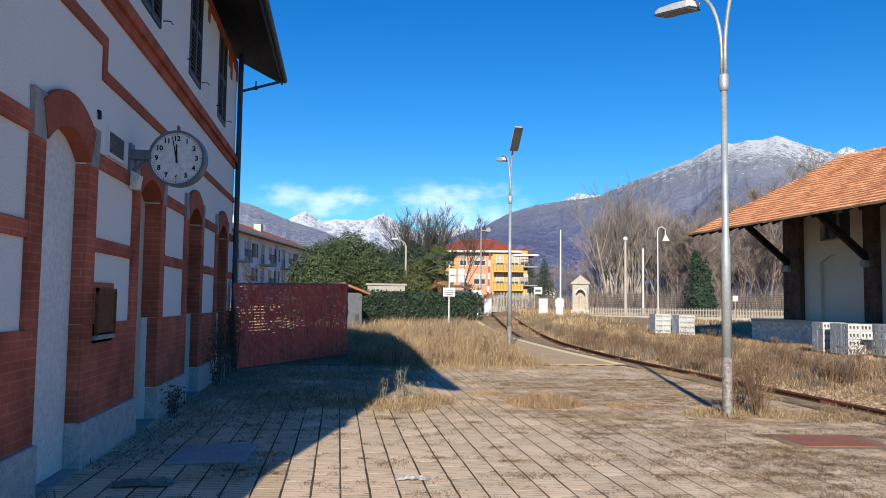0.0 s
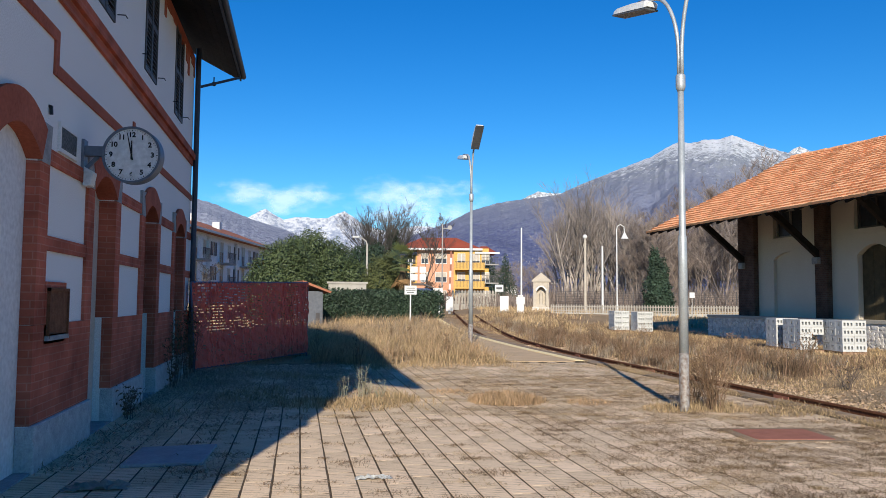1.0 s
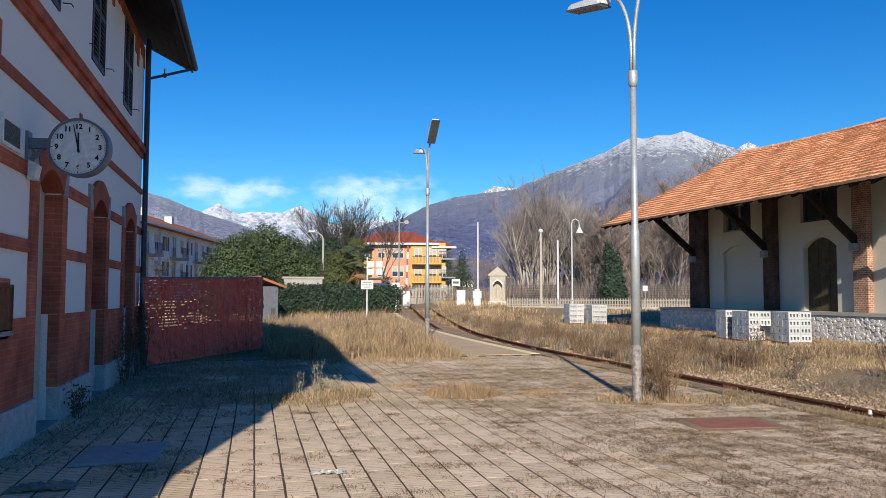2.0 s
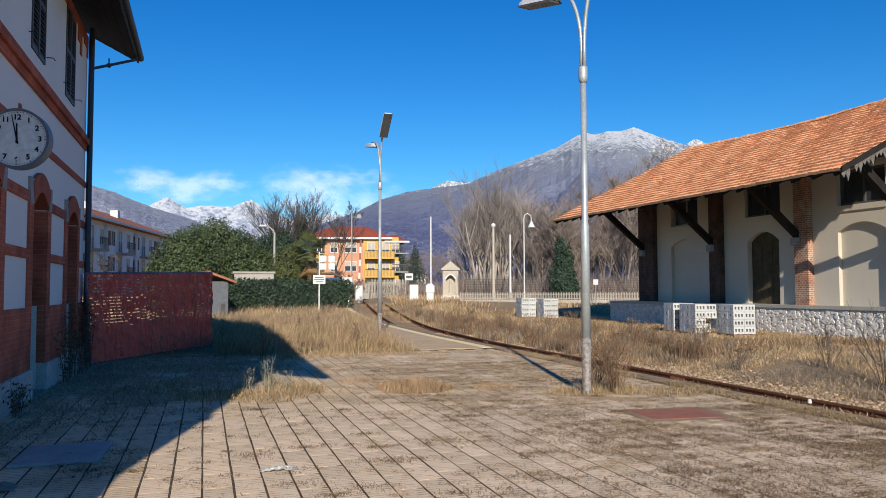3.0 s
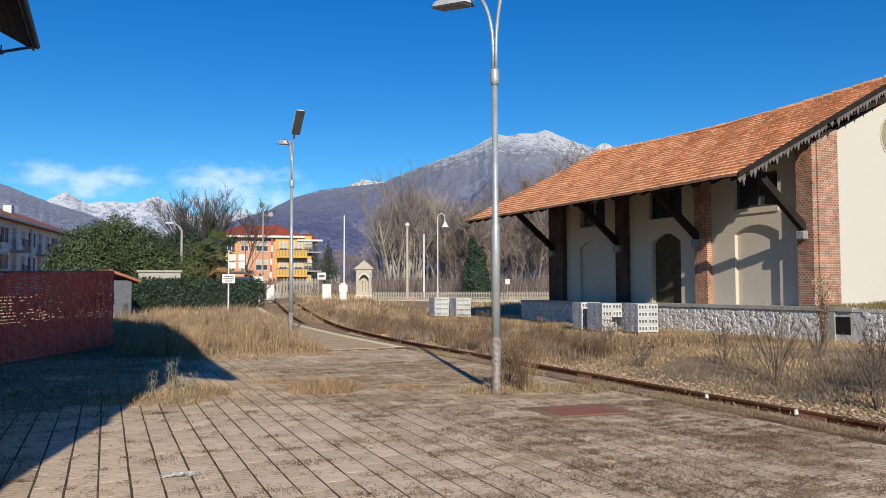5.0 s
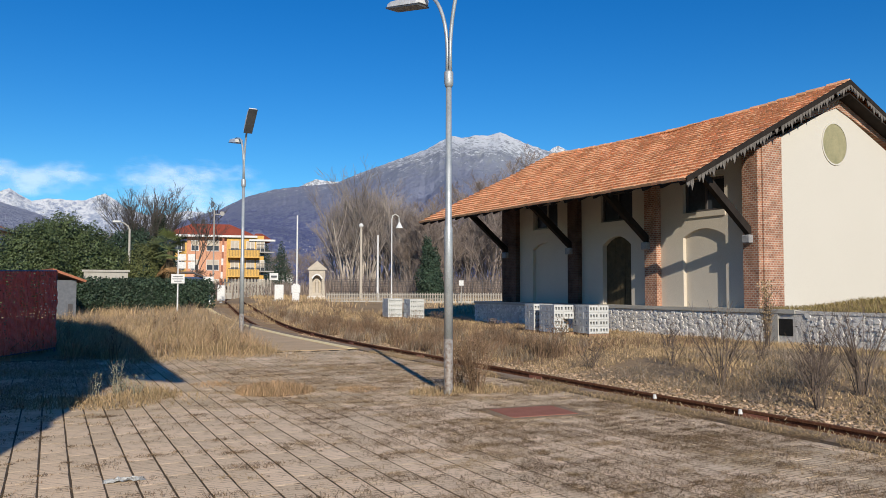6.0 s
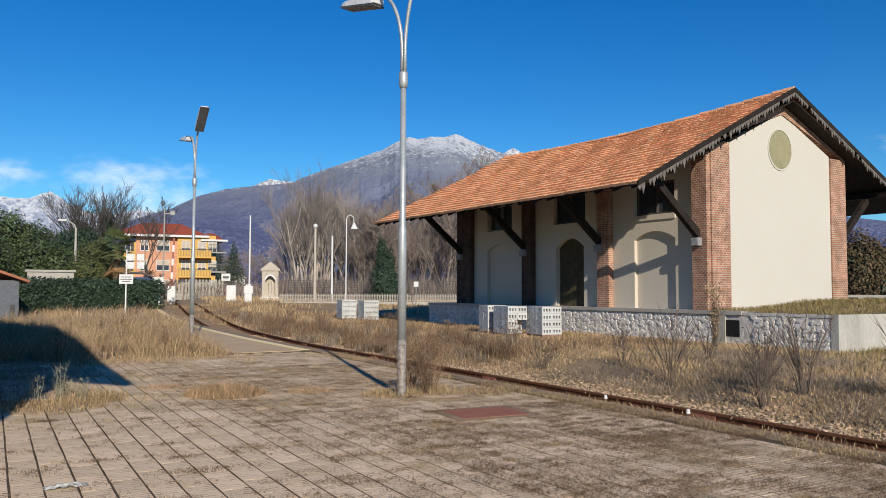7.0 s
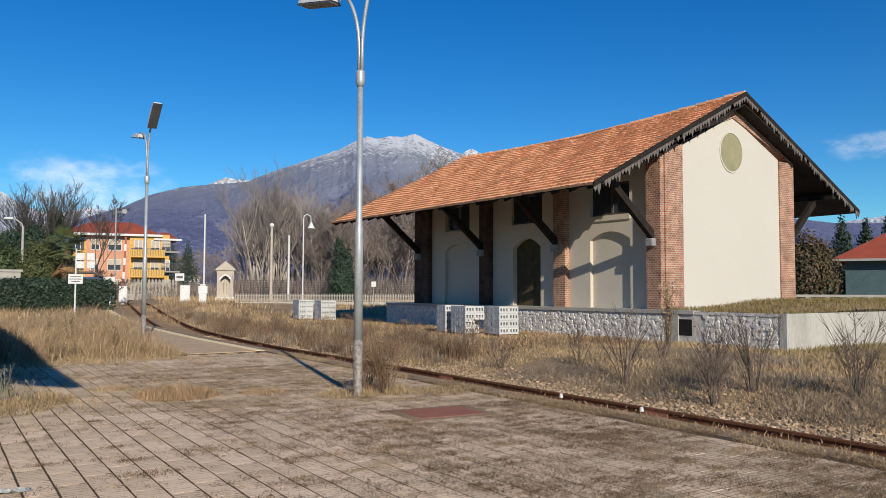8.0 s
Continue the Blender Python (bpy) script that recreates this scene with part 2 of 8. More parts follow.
NICHE = material("oval_panel", (0.36, 0.33, 0.2), (0.26, 0.25, 0.15), 0.9, 4, 30, 0.2)
# dark copy of the shed brick, with the roof's shade put into its colour
DARK_BRICK = brick_material("shaded_brick", (0.13, 0.075, 0.055), (0.09, 0.05, 0.04), (0.11, 0.085, 0.07), 0.075, 0.14, 0.012, 0.9, 0.35)
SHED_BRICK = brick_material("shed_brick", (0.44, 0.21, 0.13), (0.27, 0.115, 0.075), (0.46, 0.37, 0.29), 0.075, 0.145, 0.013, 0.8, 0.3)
RUBBLE_A = material("rubble_stone", (0.78, 0.75, 0.7), (0.6, 0.575, 0.53), 0.95, 7, 40, 0.9, island=0.2)
MORTAR = material("pale_mortar", (0.74, 0.71, 0.66), (0.56, 0.53, 0.49), 0.95, 5, 30, 1.0, depth=0.05)
CONCRETE = material("concrete", (0.5, 0.48, 0.43), (0.36, 0.34, 0.3), 0.93, 1.6, 40, 0.35, mix=0.8)
STAINED = material("stained_concrete", (0.58, 0.56, 0.5), (0.3, 0.29, 0.26), 0.93, 1.8, 30, 0.4, mix=0.9, stretch=(1, 1, 0.22))
COPPI = material("clay_tiles", (0.97, 0.53, 0.275), (0.76, 0.385, 0.2), 0.85, 1.6, 40, 0.2, island=0.16, mix=0.8)
BARGE = material("weathered_lace_board", (0.22, 0.2, 0.18), (0.1, 0.09, 0.08), 0.85, 6, 40, 0.3)
BLOCK = material("concrete_block", (0.6, 0.61, 0.6), (0.5, 0.51, 0.5), 0.95, 8, 80, 0.4, pieces=0.08)
TILE = material("pink_paver", (0.8, 0.63, 0.45), (0.65, 0.505, 0.355), 0.9, 1.6, 60, 0.0, pieces=0.11)
TILE_FAR = material("pink_paver_field", (0.79, 0.62, 0.43), (0.54, 0.415, 0.275), 0.9, 0.9, 60, 0.0, island=0.17, mix=0.7)
JOINT = material("joint_earth", (0.13, 0.1, 0.07), (0.085, 0.064, 0.045), 0.95, 6, 60, 0.6)
KERB = material("kerb_stone", (0.36, 0.27, 0.19), (0.24, 0.18, 0.12), 0.95, 2, 40, 0.5)
PLATFORM = material("platform_asphalt", (0.6, 0.44, 0.275), (0.5, 0.37, 0.23), 0.9, 1.2, 60, 0.0)
YELLOW_LINE = material("yellow_edge_line", (0.95, 0.8, 0.45), (0.84, 0.68, 0.38), 0.8, 5, 40, 0.2)
EARTH = material("dry_ground", (0.4, 0.29, 0.175), (0.28, 0.2, 0.12), 0.97, 0.7, 12, 0.8, mix=0.9, depth=0.06)
BALLAST = material("ballast_stone", (0.5, 0.375, 0.25), (0.3, 0.22, 0.145), 0.95, 6, 40, 0.4, island=0.5)
SLAB = material("slab_metal", (0.34, 0.36, 0.38), (0.26, 0.28, 0.3), 0.7, 5, 40, 0.2)
DRY_GRASS = material("dry_grass", (0.52, 0.385, 0.215), (0.37, 0.27, 0.155), 0.9, 0.6, 6, 0.0, island=0.4)
RED_GRASS = material("russet_grass", (0.43, 0.3, 0.18), (0.31, 0.21, 0.125), 0.9, 0.8, 6, 0.0, island=0.4)
POPLAR_TWIG = material("poplar_twigs", (0.36, 0.315, 0.285), (0.25, 0.215, 0.195), 0.95, 1, 10, 0.0, island=0.3)
WOOD_TWIG = material("woodland_twigs", (0.3, 0.245, 0.21), (0.21, 0.17, 0.145), 0.95, 1, 10, 0.0, island=0.3)
# brighter than real litter, making up in colour for weak light in the shade
SHADE_LITTER = material("brightened_litter", (0.5, 0.39, 0.3), (0.32, 0.25, 0.19), 0.9, 0.8, 6, 0.0, island=0.5)
BRUSH = material("grey_brush", (0.33, 0.27, 0.2), (0.21, 0.17, 0.125), 0.9, 0.8, 6, 0.0, island=0.5)
PAVER_LITTER = material("trodden_weeds", (0.21, 0.145, 0.085), (0.13, 0.09, 0.055), 0.95, 0.8, 6, 0.0, island=0.5)
DARK_GRASS = material("dead_stems", (0.25, 0.165, 0.105), (0.17, 0.115, 0.075), 0.9, 0.8, 6, 0.0, island=0.4)
TAN_GRASS = material("tan_grass", (0.42, 0.31, 0.18), (0.3, 0.22, 0.125), 0.9, 0.5, 6, 0.0, island=0.4)
HUT_WALL = material("hut_wall", (0.16, 0.17, 0.19), (0.125, 0.135, 0.15), 0.9, 0.6, 8, 0.1)
GREEN_WEED = material("grey_green_weed", (0.32, 0.31, 0.22), (0.22, 0.21, 0.15), 0.9, 0.8, 6, 0.0, island=0.35)
MOUND_GRASS = material("mound_grass", (0.22, 0.19, 0.075), (0.3, 0.23, 0.11), 0.9, 0.9, 6, 0.0, island=0.4)
LEAF_DARK = material("laurel_leaf", (0.085, 0.118, 0.044), (0.055, 0.08, 0.032), 0.6, 0.5, 6, 0.0, island=0.5)
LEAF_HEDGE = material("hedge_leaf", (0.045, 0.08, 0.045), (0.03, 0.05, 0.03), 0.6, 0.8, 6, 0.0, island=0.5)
LEAF_BUSH = material("conifer_leaf", (0.12, 0.135, 0.045), (0.075, 0.09, 0.032), 0.7, 0.5, 6, 0.0, island=0.4)
LEAF_FIR = material("fir_needle", (0.04, 0.075, 0.045), (0.03, 0.05, 0.03), 0.7, 0.5, 6, 0.0, island=0.4)
LEAF_BROWN = material("brown_foliage", (0.15, 0.11, 0.065), (0.09, 0.07, 0.04), 0.8, 0.5, 6, 0.0, island=0.4)
BARK = material("grey_bark", (0.12, 0.11, 0.1), (0.075, 0.068, 0.062), 0.95, 2, 20, 0.0, island=0.25)
BARK_PALE = material("pale_bark", (0.5, 0.45, 0.4), (0.36, 0.32, 0.28), 0.95, 1, 10, 0.0, island=0.25)
TWIG = material("brown_twigs", (0.14, 0.11, 0.09), (0.09, 0.07, 0.06), 0.95, 1, 10, 0.0, island=0.3)
APT_WALL = material("apartment_wall", (0.84, 0.84, 0.86), (0.76, 0.77, 0.8), 0.9, 0.3, 6, 0.1)
YELLOW_WALL = material("yellow_wall", (0.68, 0.43, 0.13), (0.6, 0.375, 0.115), 0.9, 0.3, 6, 0.1)
ORANGE_WALL = material("orange_wall", (0.62, 0.33, 0.21), (0.56, 0.29, 0.18), 0.9, 0.3, 6, 0.1)
ROOF_RED = material("red_roof", (0.36, 0.085, 0.05), (0.28, 0.07, 0.045), 0.85, 0.6, 10, 0.3)
ROOF_ORANGE = material("orange_roof", (0.42, 0.17, 0.1), (0.3, 0.125, 0.075), 0.85, 0.6, 10, 0.3)
WHITE_PAINT = material("white_paint", (0.74, 0.74, 0.72), (0.64, 0.64, 0.62), 0.7, 1, 12, 0.1)
GLASS_DARK = material("window_dark", (0.05, 0.06, 0.075), (0.04, 0.045, 0.055), 0.2, 1, 10, 0.0)
PALE_STUCCO = material("pale_stucco", (0.56, 0.5, 0.41), (0.46, 0.41, 0.34), 0.9, 2, 20, 0.2)
TEAL_WALL = material("teal_wall", (0.09, 0.14, 0.15), (0.07, 0.11, 0.12), 0.9, 1, 10, 0.1)
FENCE_GREY = material("fence_concrete", (0.4, 0.38, 0.35), (0.3, 0.29, 0.27), 0.9, 1, 20, 0.2)
PICKET = material("pale_pickets", (0.42, 0.39, 0.34), (0.32, 0.3, 0.26), 0.9, 1, 20, 0.1)
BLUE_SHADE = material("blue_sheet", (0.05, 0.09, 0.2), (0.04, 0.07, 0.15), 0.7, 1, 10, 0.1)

# ---- ground and track line ----
def bend(y):
    """How far the line has swung to the right at y."""
    t = max(0.0, y - 24.0)
    t = t * t / (t + 5.0)
    return 0.085 * t + 0.00125 * t * t


def rise(y):
    """The gentle climb of the ground towards the level crossing."""
    t = min(1.0, max(0.0, (y - 34.0) / 30.0))
    return 0.75 * t * t * (3 - 2 * t)


def edge_x(y):
    return 7.95 + 0.62 * bend(y)


def ground_z(x, y):
    e = edge_x(y)
    if x < e - 0.05:
        z = -0.06
    elif x < e + 2.9:
        z = -0.42
    elif x < e + 6.0:
        t = (x - e - 2.9) / 3.1
        z = -0.42 + 0.37 * t * t * (3 - 2 * t)
    else:
        z = -0.05
    far = min(1.0, max(0.0, (y - 24) / 40.0))
    if x < e - 0.05:
        z += far * 0.15 * max(0.0, min(1.0, (e - x) / 6))
    if x > 11 or y > 24 and x < e - 2.5:
        z += 0.05 * noise.noise(Vector((x * 0.35, y * 0.35, 0)))
    return z + rise(y)


xs = sorted(set([round(v, 3) for v in list(np.arange(-14, 7.6, 0.8)) + list(np.arange(7.6, 45, 0.4)) + list(np.geomspace(46, 3200, 26)) + list(-np.geomspace(15, 3200, 26))]))
ys = sorted(set([round(v, 3) for v in list(np.arange(-8, 70, 0.8)) + list(np.geomspace(71, 4200, 36)) + list(-np.geomspace(9, 400, 10))]))
gv = np.array([(x, y, ground_z(x, y)) for y in ys for x in xs])
nx = len(xs)
gi = np.array([(j * nx + i, j * nx + i + 1, (j + 1) * nx + i + 1, (j + 1) * nx + i) for j in range(len(ys) - 1) for i in range(nx - 1)])
ground = fast("ground", gv, np.concatenate([gi[:, [0, 1, 2]], gi[:, [0, 2, 3]]]), EARTH, smooth=True)
tagged(ground, "dry brown earth with sparse winter grass", "ground", kind="structure")

# platform kerb with its drop to the track
bm = bmesh.new()
yk = list(np.arange(-6, 62, 1.0))
for y in yk:
    x0, x1 = edge_x(y), edge_x(y + 0.985)
    h0, h1 = rise(y), rise(y + 0.985)
    v = [bm.verts.new(p) for p in ((x0 - 0.4, y, h0), (x0, y, h0), (x1, y + 0.985, h1), (x1 - 0.4, y + 0.985, h1), (x0 - 0.4, y, h0 - 0.5), (x0, y, h0 - 0.5), (x1, y + 0.985, h1 - 0.5), (x1 - 0.4, y + 0.985, h1 - 0.5))]
    for f in ((0, 1, 2, 3), (4, 7, 6, 5), (0, 4, 5, 1), (1, 5, 6, 2), (2, 6, 7, 3), (3, 7, 4, 0)):
        bm.faces.new([v[i] for i in f])
kerb = tagged(part("kerb", bm, KERB), "weathered concrete platform edge beside the track", "kerb", kind="structure")

# asphalt strip of the platform, with its yellow line
def strip(name, material, x_in, x_out, y0, y1, z, label, category):
    sv, st = [], []
    yy = np.arange(y0, y1 + 0.01, 0.5)
    for i, y in enumerate(yy):
        e = edge_x(y)
        h = z + rise(y)
        sv += [(x_in(e, y), y, h), (x_out(e, y), y, h), (x_in(e, y), y, h - 0.1), (x_out(e, y), y, h - 0.1)]
        if i:
            a, b = 4 * i - 4, 4 * i
            st += [(a, a + 1, b + 1), (a, b + 1, b), (a, b, b + 2), (a, b + 2, a + 2), (a + 1, a + 3, b + 3), (a + 1, b + 3, b + 1)]
    st += [(0, 2, 3), (0, 3, 1)]
    return tagged(fast(name, sv, st, material), label, category, kind="structure")


strip("pavement", PLATFORM, lambda e, y: e - 2.45 + 0.02 * (y - 20), lambda e, y: e - 0.4, 19.8, 60, 0.012, "worn beige asphalt strip along the platform", "pavement")
strip("edge_line", YELLOW_LINE, lambda e, y: e - 0.68, lambda e, y: e - 0.42, 19.8, 60, 0.024, "faded yellow safety line along the platform edge", "line")

# bed under the pavers
bm = bmesh.new()
mbox(bm, world_map, -2.5, 7.55, -6, 19.79, -0.2, -0.004)
tagged(part("paver_bed", bm, JOINT), "dark earth in the joints under the pavers", "pavement", kind="structure")


# ---- the station building, long wall along +y ----
WX = -2.4


def st(a, n, z):
    """Along the wall, out of the wall towards the platform, up."""
    return (WX + n, a, z)


S0, S1 = 0.6, 17.9
DOORS = [7.13 + 3.06 * k for k in range(-2, 4)]
HALF = 0.55
WINDOWS = [9.9, 12.87, 15.76]
station = root("station_building", (WX - 3, (S0 + S1) / 2, 0), "old two-storey railway station, pale plaster with red brick trim", "building")
openings = [(d - HALF, d + HALF, 0.0, 2.88, 0.22) for d in DOORS]
bm = bmesh.new()
wall_with(bm, st, S0, S1, -0.45, 0, 0, 4.75, openings)
part("lower_wall", bm, PLASTER, station)
bm = bmesh.new()
wall_with(bm, st, S0, S1, -0.45, 0, 4.75, 7.0, [(w - 0.5, w + 0.5, 5.12, 6.85, 0.0) for w in WINDOWS])
part("upper_wall", bm, PLASTER, station)
bm = bmesh.new()
mbox(bm, world_map, WX - 7.0, WX - 0.45, S0, S0 + 0.4, 0, 7.0)
mbox(bm, world_map, WX - 7.0, WX - 0.45, S1 - 0.4, S1, 0, 7.0)
mbox(bm, world_map, WX - 7.4, WX - 7.0, S0, S1, 0, 7.0)
prism(bm, lambda a, n, z: (a, n, z), [(WX - 7.4, 7.0), (WX, 7.0), (WX - 3.7, 9.0)], S0, S0 + 0.4)
prism(bm, lambda a, n, z: (a, n, z), [(WX - 7.4, 7.0), (WX, 7.0), (WX - 3.7, 9.0)], S1 - 0.4, S1)
part("end_wall", bm, PLASTER, station)
# wall close behind the openings, the rooms' darkness put into its colour
bm = bmesh.new()
mbox(bm, world_map, WX - 0.9, WX - 0.8, S0 + 0.4, S1 - 0.4, 0, 6.9)
part("inner_wall", bm, VOID, station)


def spans(lo, hi, gaps):
    at = lo
    for g0, g1 in sorted(gaps):
        if g0 > at:
            yield at, g0
        at = max(at, g1)
    if at < hi:
        yield at, hi


jambs = [(d - HALF - 0.28, d + HALF + 0.28) for d in DOORS]
# brick dado and jambs, one piece each
for a0, a1 in spans(S0 - 0.004, S1 + 0.004, [(d - HALF + 0.009, d + HALF - 0.004) for d in DOORS]):
    bm = bmesh.new()
    mbox(bm, st, a0, a1, -0.1, 0.03, 0.43, 1.34)
    part("brick_dado", bm, STATION_BRICK, station, "red-painted brick base course")
    bm = bmesh.new()
    mbox(bm, st, a0, a1, -0.1, 0.075, -0.1, 0.43)
    bevelled(bm, 0.012)
    part("plinth", bm, PLINTH, station, "rough grey stone plinth")
for d in DOORS:
    for s in (-1, 1):
        bm = bmesh.new()
        a0, a1 = sorted((d + s * (HALF - 0.003), d + s * (HALF + 0.28)))
        mbox(bm, st, a0, a1, -0.2, 0.034, 1.343, 2.86)
        part("brick_jamb", bm, STATION_BRICK, station)
        bm = bmesh.new()
        b0, b1 = sorted((d + s * (HALF + 0.02), d + s * (HALF + 0.26)))
        prism(bm, st, [(b0, 2.86), (b1, 2.86), (d + s * (HALF + 0.3) if s > 0 else b0 - 0.04, 3.24), (b1, 3.24) if s < 0 else (b0, 3.24)][:4] if s > 0 else [(b0, 2.86), (b1, 2.86), (b1, 3.24), (b0 - 0.04, 3.24)], -0.1, 0.04)
        part("impost", bm, QUOIN, station, "grey stone impost")
    bm = bmesh.new()
    arch_ring(bm, st, d - HALF, d + HALF, 2.876, 0.22, 0.3, -0.2, 0.05)
    part("arch", bm, RED_TRIM, station, "red arched door head")
for d in DOORS:
    bm = bmesh.new()
    mbox(bm, st, d - HALF + 0.005, d + HALF - 0.005, -0.35, 0.06, -0.1, 0.018)
    part("door_step", bm, QUOIN, station, "worn grey stone step")
# horizontal bands
for z0, z1, gaps in ((2.88, 3.03, jambs), (2.05, 2.19, jambs)):
    for a0, a1 in spans(S0, S1, gaps):
        bm = bmesh.new()
        mbox(bm, st, a0, a1, -0.1, 0.028, z0, z1)
        part("brick_band", bm, STATION_BRICK, station)
# stepped upper stripe
bm = bmesh.new()
for a0, a1, z in ((S0, 8.1, 4.12), (8.1, 11.75, 3.78), (11.75, 11.95, 3.98), (11.95, S1, 3.76)):
    mbox(bm, st, a0, a1, -0.1, 0.024, z, z + 0.12)
mbox(bm, st, 8.04, 8.16, -0.1, 0.022, 3.78, 4.24)
mbox(bm, st, 11.69, 11.8, -0.1, 0.022, 3.78, 4.14)
part("stripe", bm, RED_TRIM, station, "thin stepped red stripe")
# string course of three brick ledges
bm = bmesh.new()
for z0, z1, out in ((4.54, 4.66, 0.04), (4.66, 4.78, 0.09), (4.78, 4.86, 0.05)):
    mbox(bm, st, S0, S1, -0.1, out, z0, z1)
part("string_course", bm, STATION_BRICK, station, "projecting red brick string course")
# worn red frieze under the eaves
bm = bmesh.new()
rng = random.Random(3)
a = S0
while a < S1 - 0.05:
    b = min(S1, a + rng.uniform(0.12, 0.4))
    low = 6.84 - rng.choice((0, 0.03, 0.06, 0.12, 0.3, 0.5)) * (0.3 if any(abs(a + 0.15 - w) < 0.7 for w in WINDOWS) else 1)
    mbox(bm, st, a, b, -0.1, 0.02, low, 7.0)
    a = b
part("frieze", bm, RED_TRIM, station, "flaking red band under the eaves")

# door fillings
bm = bmesh.new()
prism(bm, st, arch_outline(DOORS[2] - HALF + 0.008, DOORS[2] + HALF - 0.008, 0, 2.87, 0.22), -0.2, -0.09)
part("door_infill", bm, BOARD, station, "walled-up doorway painted white")
for d, mat_ in ((DOORS[0], DARK_WOOD), (DOORS[1], DARK_WOOD), (DOORS[3], DOOR_BEIGE), (DOORS[4], DARK_WOOD), (DOORS[5], DARK_WOOD)):
    bm = bmesh.new()
    if mat_ is DOOR_BEIGE:
        mbox(bm, st, d - HALF + 0.009, d - 0.005, -0.26, -0.18, 0.02, 2.88)
        mbox(bm, st, d + 0.005, d + HALF - 0.009, -0.26, -0.18, 0.02, 2.88)
        prism(bm, st, arch_outline(d - HALF + 0.009, d + HALF - 0.004, 2.6, 2.88, 0.22), -0.27, -0.2)
        for s in (-1, 1):
            for z0, z1 in ((0.25, 0.95), (1.1, 2.4)):
                mbox(bm, st, d + s * 0.27 - 0.17, d + s * 0.27 + 0.17, -0.2, -0.165, z0, z1)
    else:
        mbox(bm, st, d - HALF + 0.009, d - HALF + 0.1, -0.3, -0.2, 0.02, 2.86)
        mbox(bm, st, d + HALF - 0.1, d + HALF - 0.009, -0.3, -0.2, 0.02, 2.86)
        mbox(bm, st, d - HALF + 0.1, d + HALF - 0.1, -0.3, -0.22, 2.3, 2.42)
        mbox(bm, st, d - HALF + 0.1, d - 0.01, -0.29, -0.25, 0.02, 2.3)
        mbox(bm, st, d + 0.01, d + HALF - 0.1, -0.29, -0.25, 0.02, 2.3)
        mbox(bm, st, d - 0.03, d + 0.03, -0.3, -0.24, 2.42, 3.0)
    part("door", bm, mat_, station, "closed beige double door" if mat_ is DOOR_BEIGE else "dark wooden double door")
# louvred shutters on the upper floor
for w in WINDOWS:
    for s in (-1, 1):
        bm = bmesh.new()
        c = w + s * 0.25
        mbox(bm, st, c - 0.245, c - 0.2, -0.06, 0.02, 5.13, 6.84)
        mbox(bm, st, c + 0.2, c + 0.245, -0.06, 0.02, 5.13, 6.84)
        for z in (5.13, 5.95, 6.76):
            mbox(bm, st, c - 0.2, c + 0.2, -0.055, 0.015, z, z + 0.08)
        shutter = part("shutter", bm, SHUTTER, station, "dark louvred shutter, closed")
        for z in np.arange(5.235, 6.74, 0.075):
            if 5.93 < z < 6.04:
                continue
            bm = bmesh.new()
            vs = [bm.verts.new(st(a, n, zz)) for a in (c - 0.2, c + 0.2) for n, zz in ((-0.05, z + 0.05), (0.008, z), (0.008, z + 0.012), (-0.05, z + 0.062))]
            for f in ((0, 1, 2, 3), (4, 7, 6, 5), (0, 4, 5, 1), (1, 5, 6, 2), (2, 6, 7, 3), (3, 7, 4, 0)):
                bm.faces.new([vs[i] for i in f])
            part("slat", bm, SHUTTER, shutter)
    for s in (-1, 1):
        bm = bmesh.new()
        tube(bm, [st(w + s * 0.66, 0.0, 5.3), st(w + s * 0.66, 0.1, 5.3), st(w + s * 0.7, 0.12, 5.27)], 0.008, 6)
        part("shutter_hook", bm, BLACK, station)
# roof: two slopes with deep eaves, timber soffit, gutter
SL = math.tan(radians(27))
bm = bmesh.new()
prism(bm, lambda a, n, z: (a, n, z), [(-1.47, 6.9), (WX - 3.7, 6.9 + SL * (WX * -1 + 3.7 - 1.47)), (WX - 3.7, 7.08 + SL * (WX * -1 + 3.7 - 1.47)), (-1.47, 7.06)], 0.1, 19.1)
prism(bm, lambda a, n, z: (a, n, z), [(WX - 8.33, 6.9), (WX - 3.7, 6.9 + SL * 4.63), (WX - 3.7, 7.08 + SL * 4.63), (WX - 8.33, 7.06)], 0.1, 19.1)
part("roof", bm, DARK_WOOD, station, "dark timber roof with deep eaves")
for k in range(5):
    bm = bmesh.new()
    x0 = -1.52 - 0.18 * k
    prism(bm, lambda a, n, z: (a, n, z), [(x0, 6.885 + SL * 0.18 * k), (x0 - 0.172, 6.885 + SL * (0.18 * k + 0.172)), (x0 - 0.172, 6.91 + SL * (0.18 * k + 0.172)), (x0, 6.91 + SL * 0.18 * k)], 0.12, 19.08)
    part("soffit_board", bm, DARK_WOOD, station)
bm = bmesh.new()
tube(bm, [(-1.42, 0.1, 6.97), (-1.42, 19.1, 6.97)], 0.07, 10)
mbox(bm, world_map, -1.5, -1.46, 0.1, 19.1, 6.86, 7.08)
part("gutter", bm, PIPE, station, "dark blue gutter along the eaves")
bm = bmesh.new()
tube(bm, [(WX + 0.09, 17.86, 7.2), (WX + 0.09, 17.86, 0.2), (WX + 0.16, 17.86, 0.08)], 0.058, 10)
part("downpipe", bm, PIPE, station, "dark blue downpipe on the corner")
bm = bmesh.new()
beam(bm, (WX + 0.09, 17.86, 6.32), (-1.5, 18.75, 6.84), 0.06, 0.06)
part("strut", bm, PIPE, station)
bm = bmesh.new()
tube(bm, [(WX + 0.35, 18.6, 6.78), (WX + 0.35, 18.6, 6.66)], 0.015, 6)
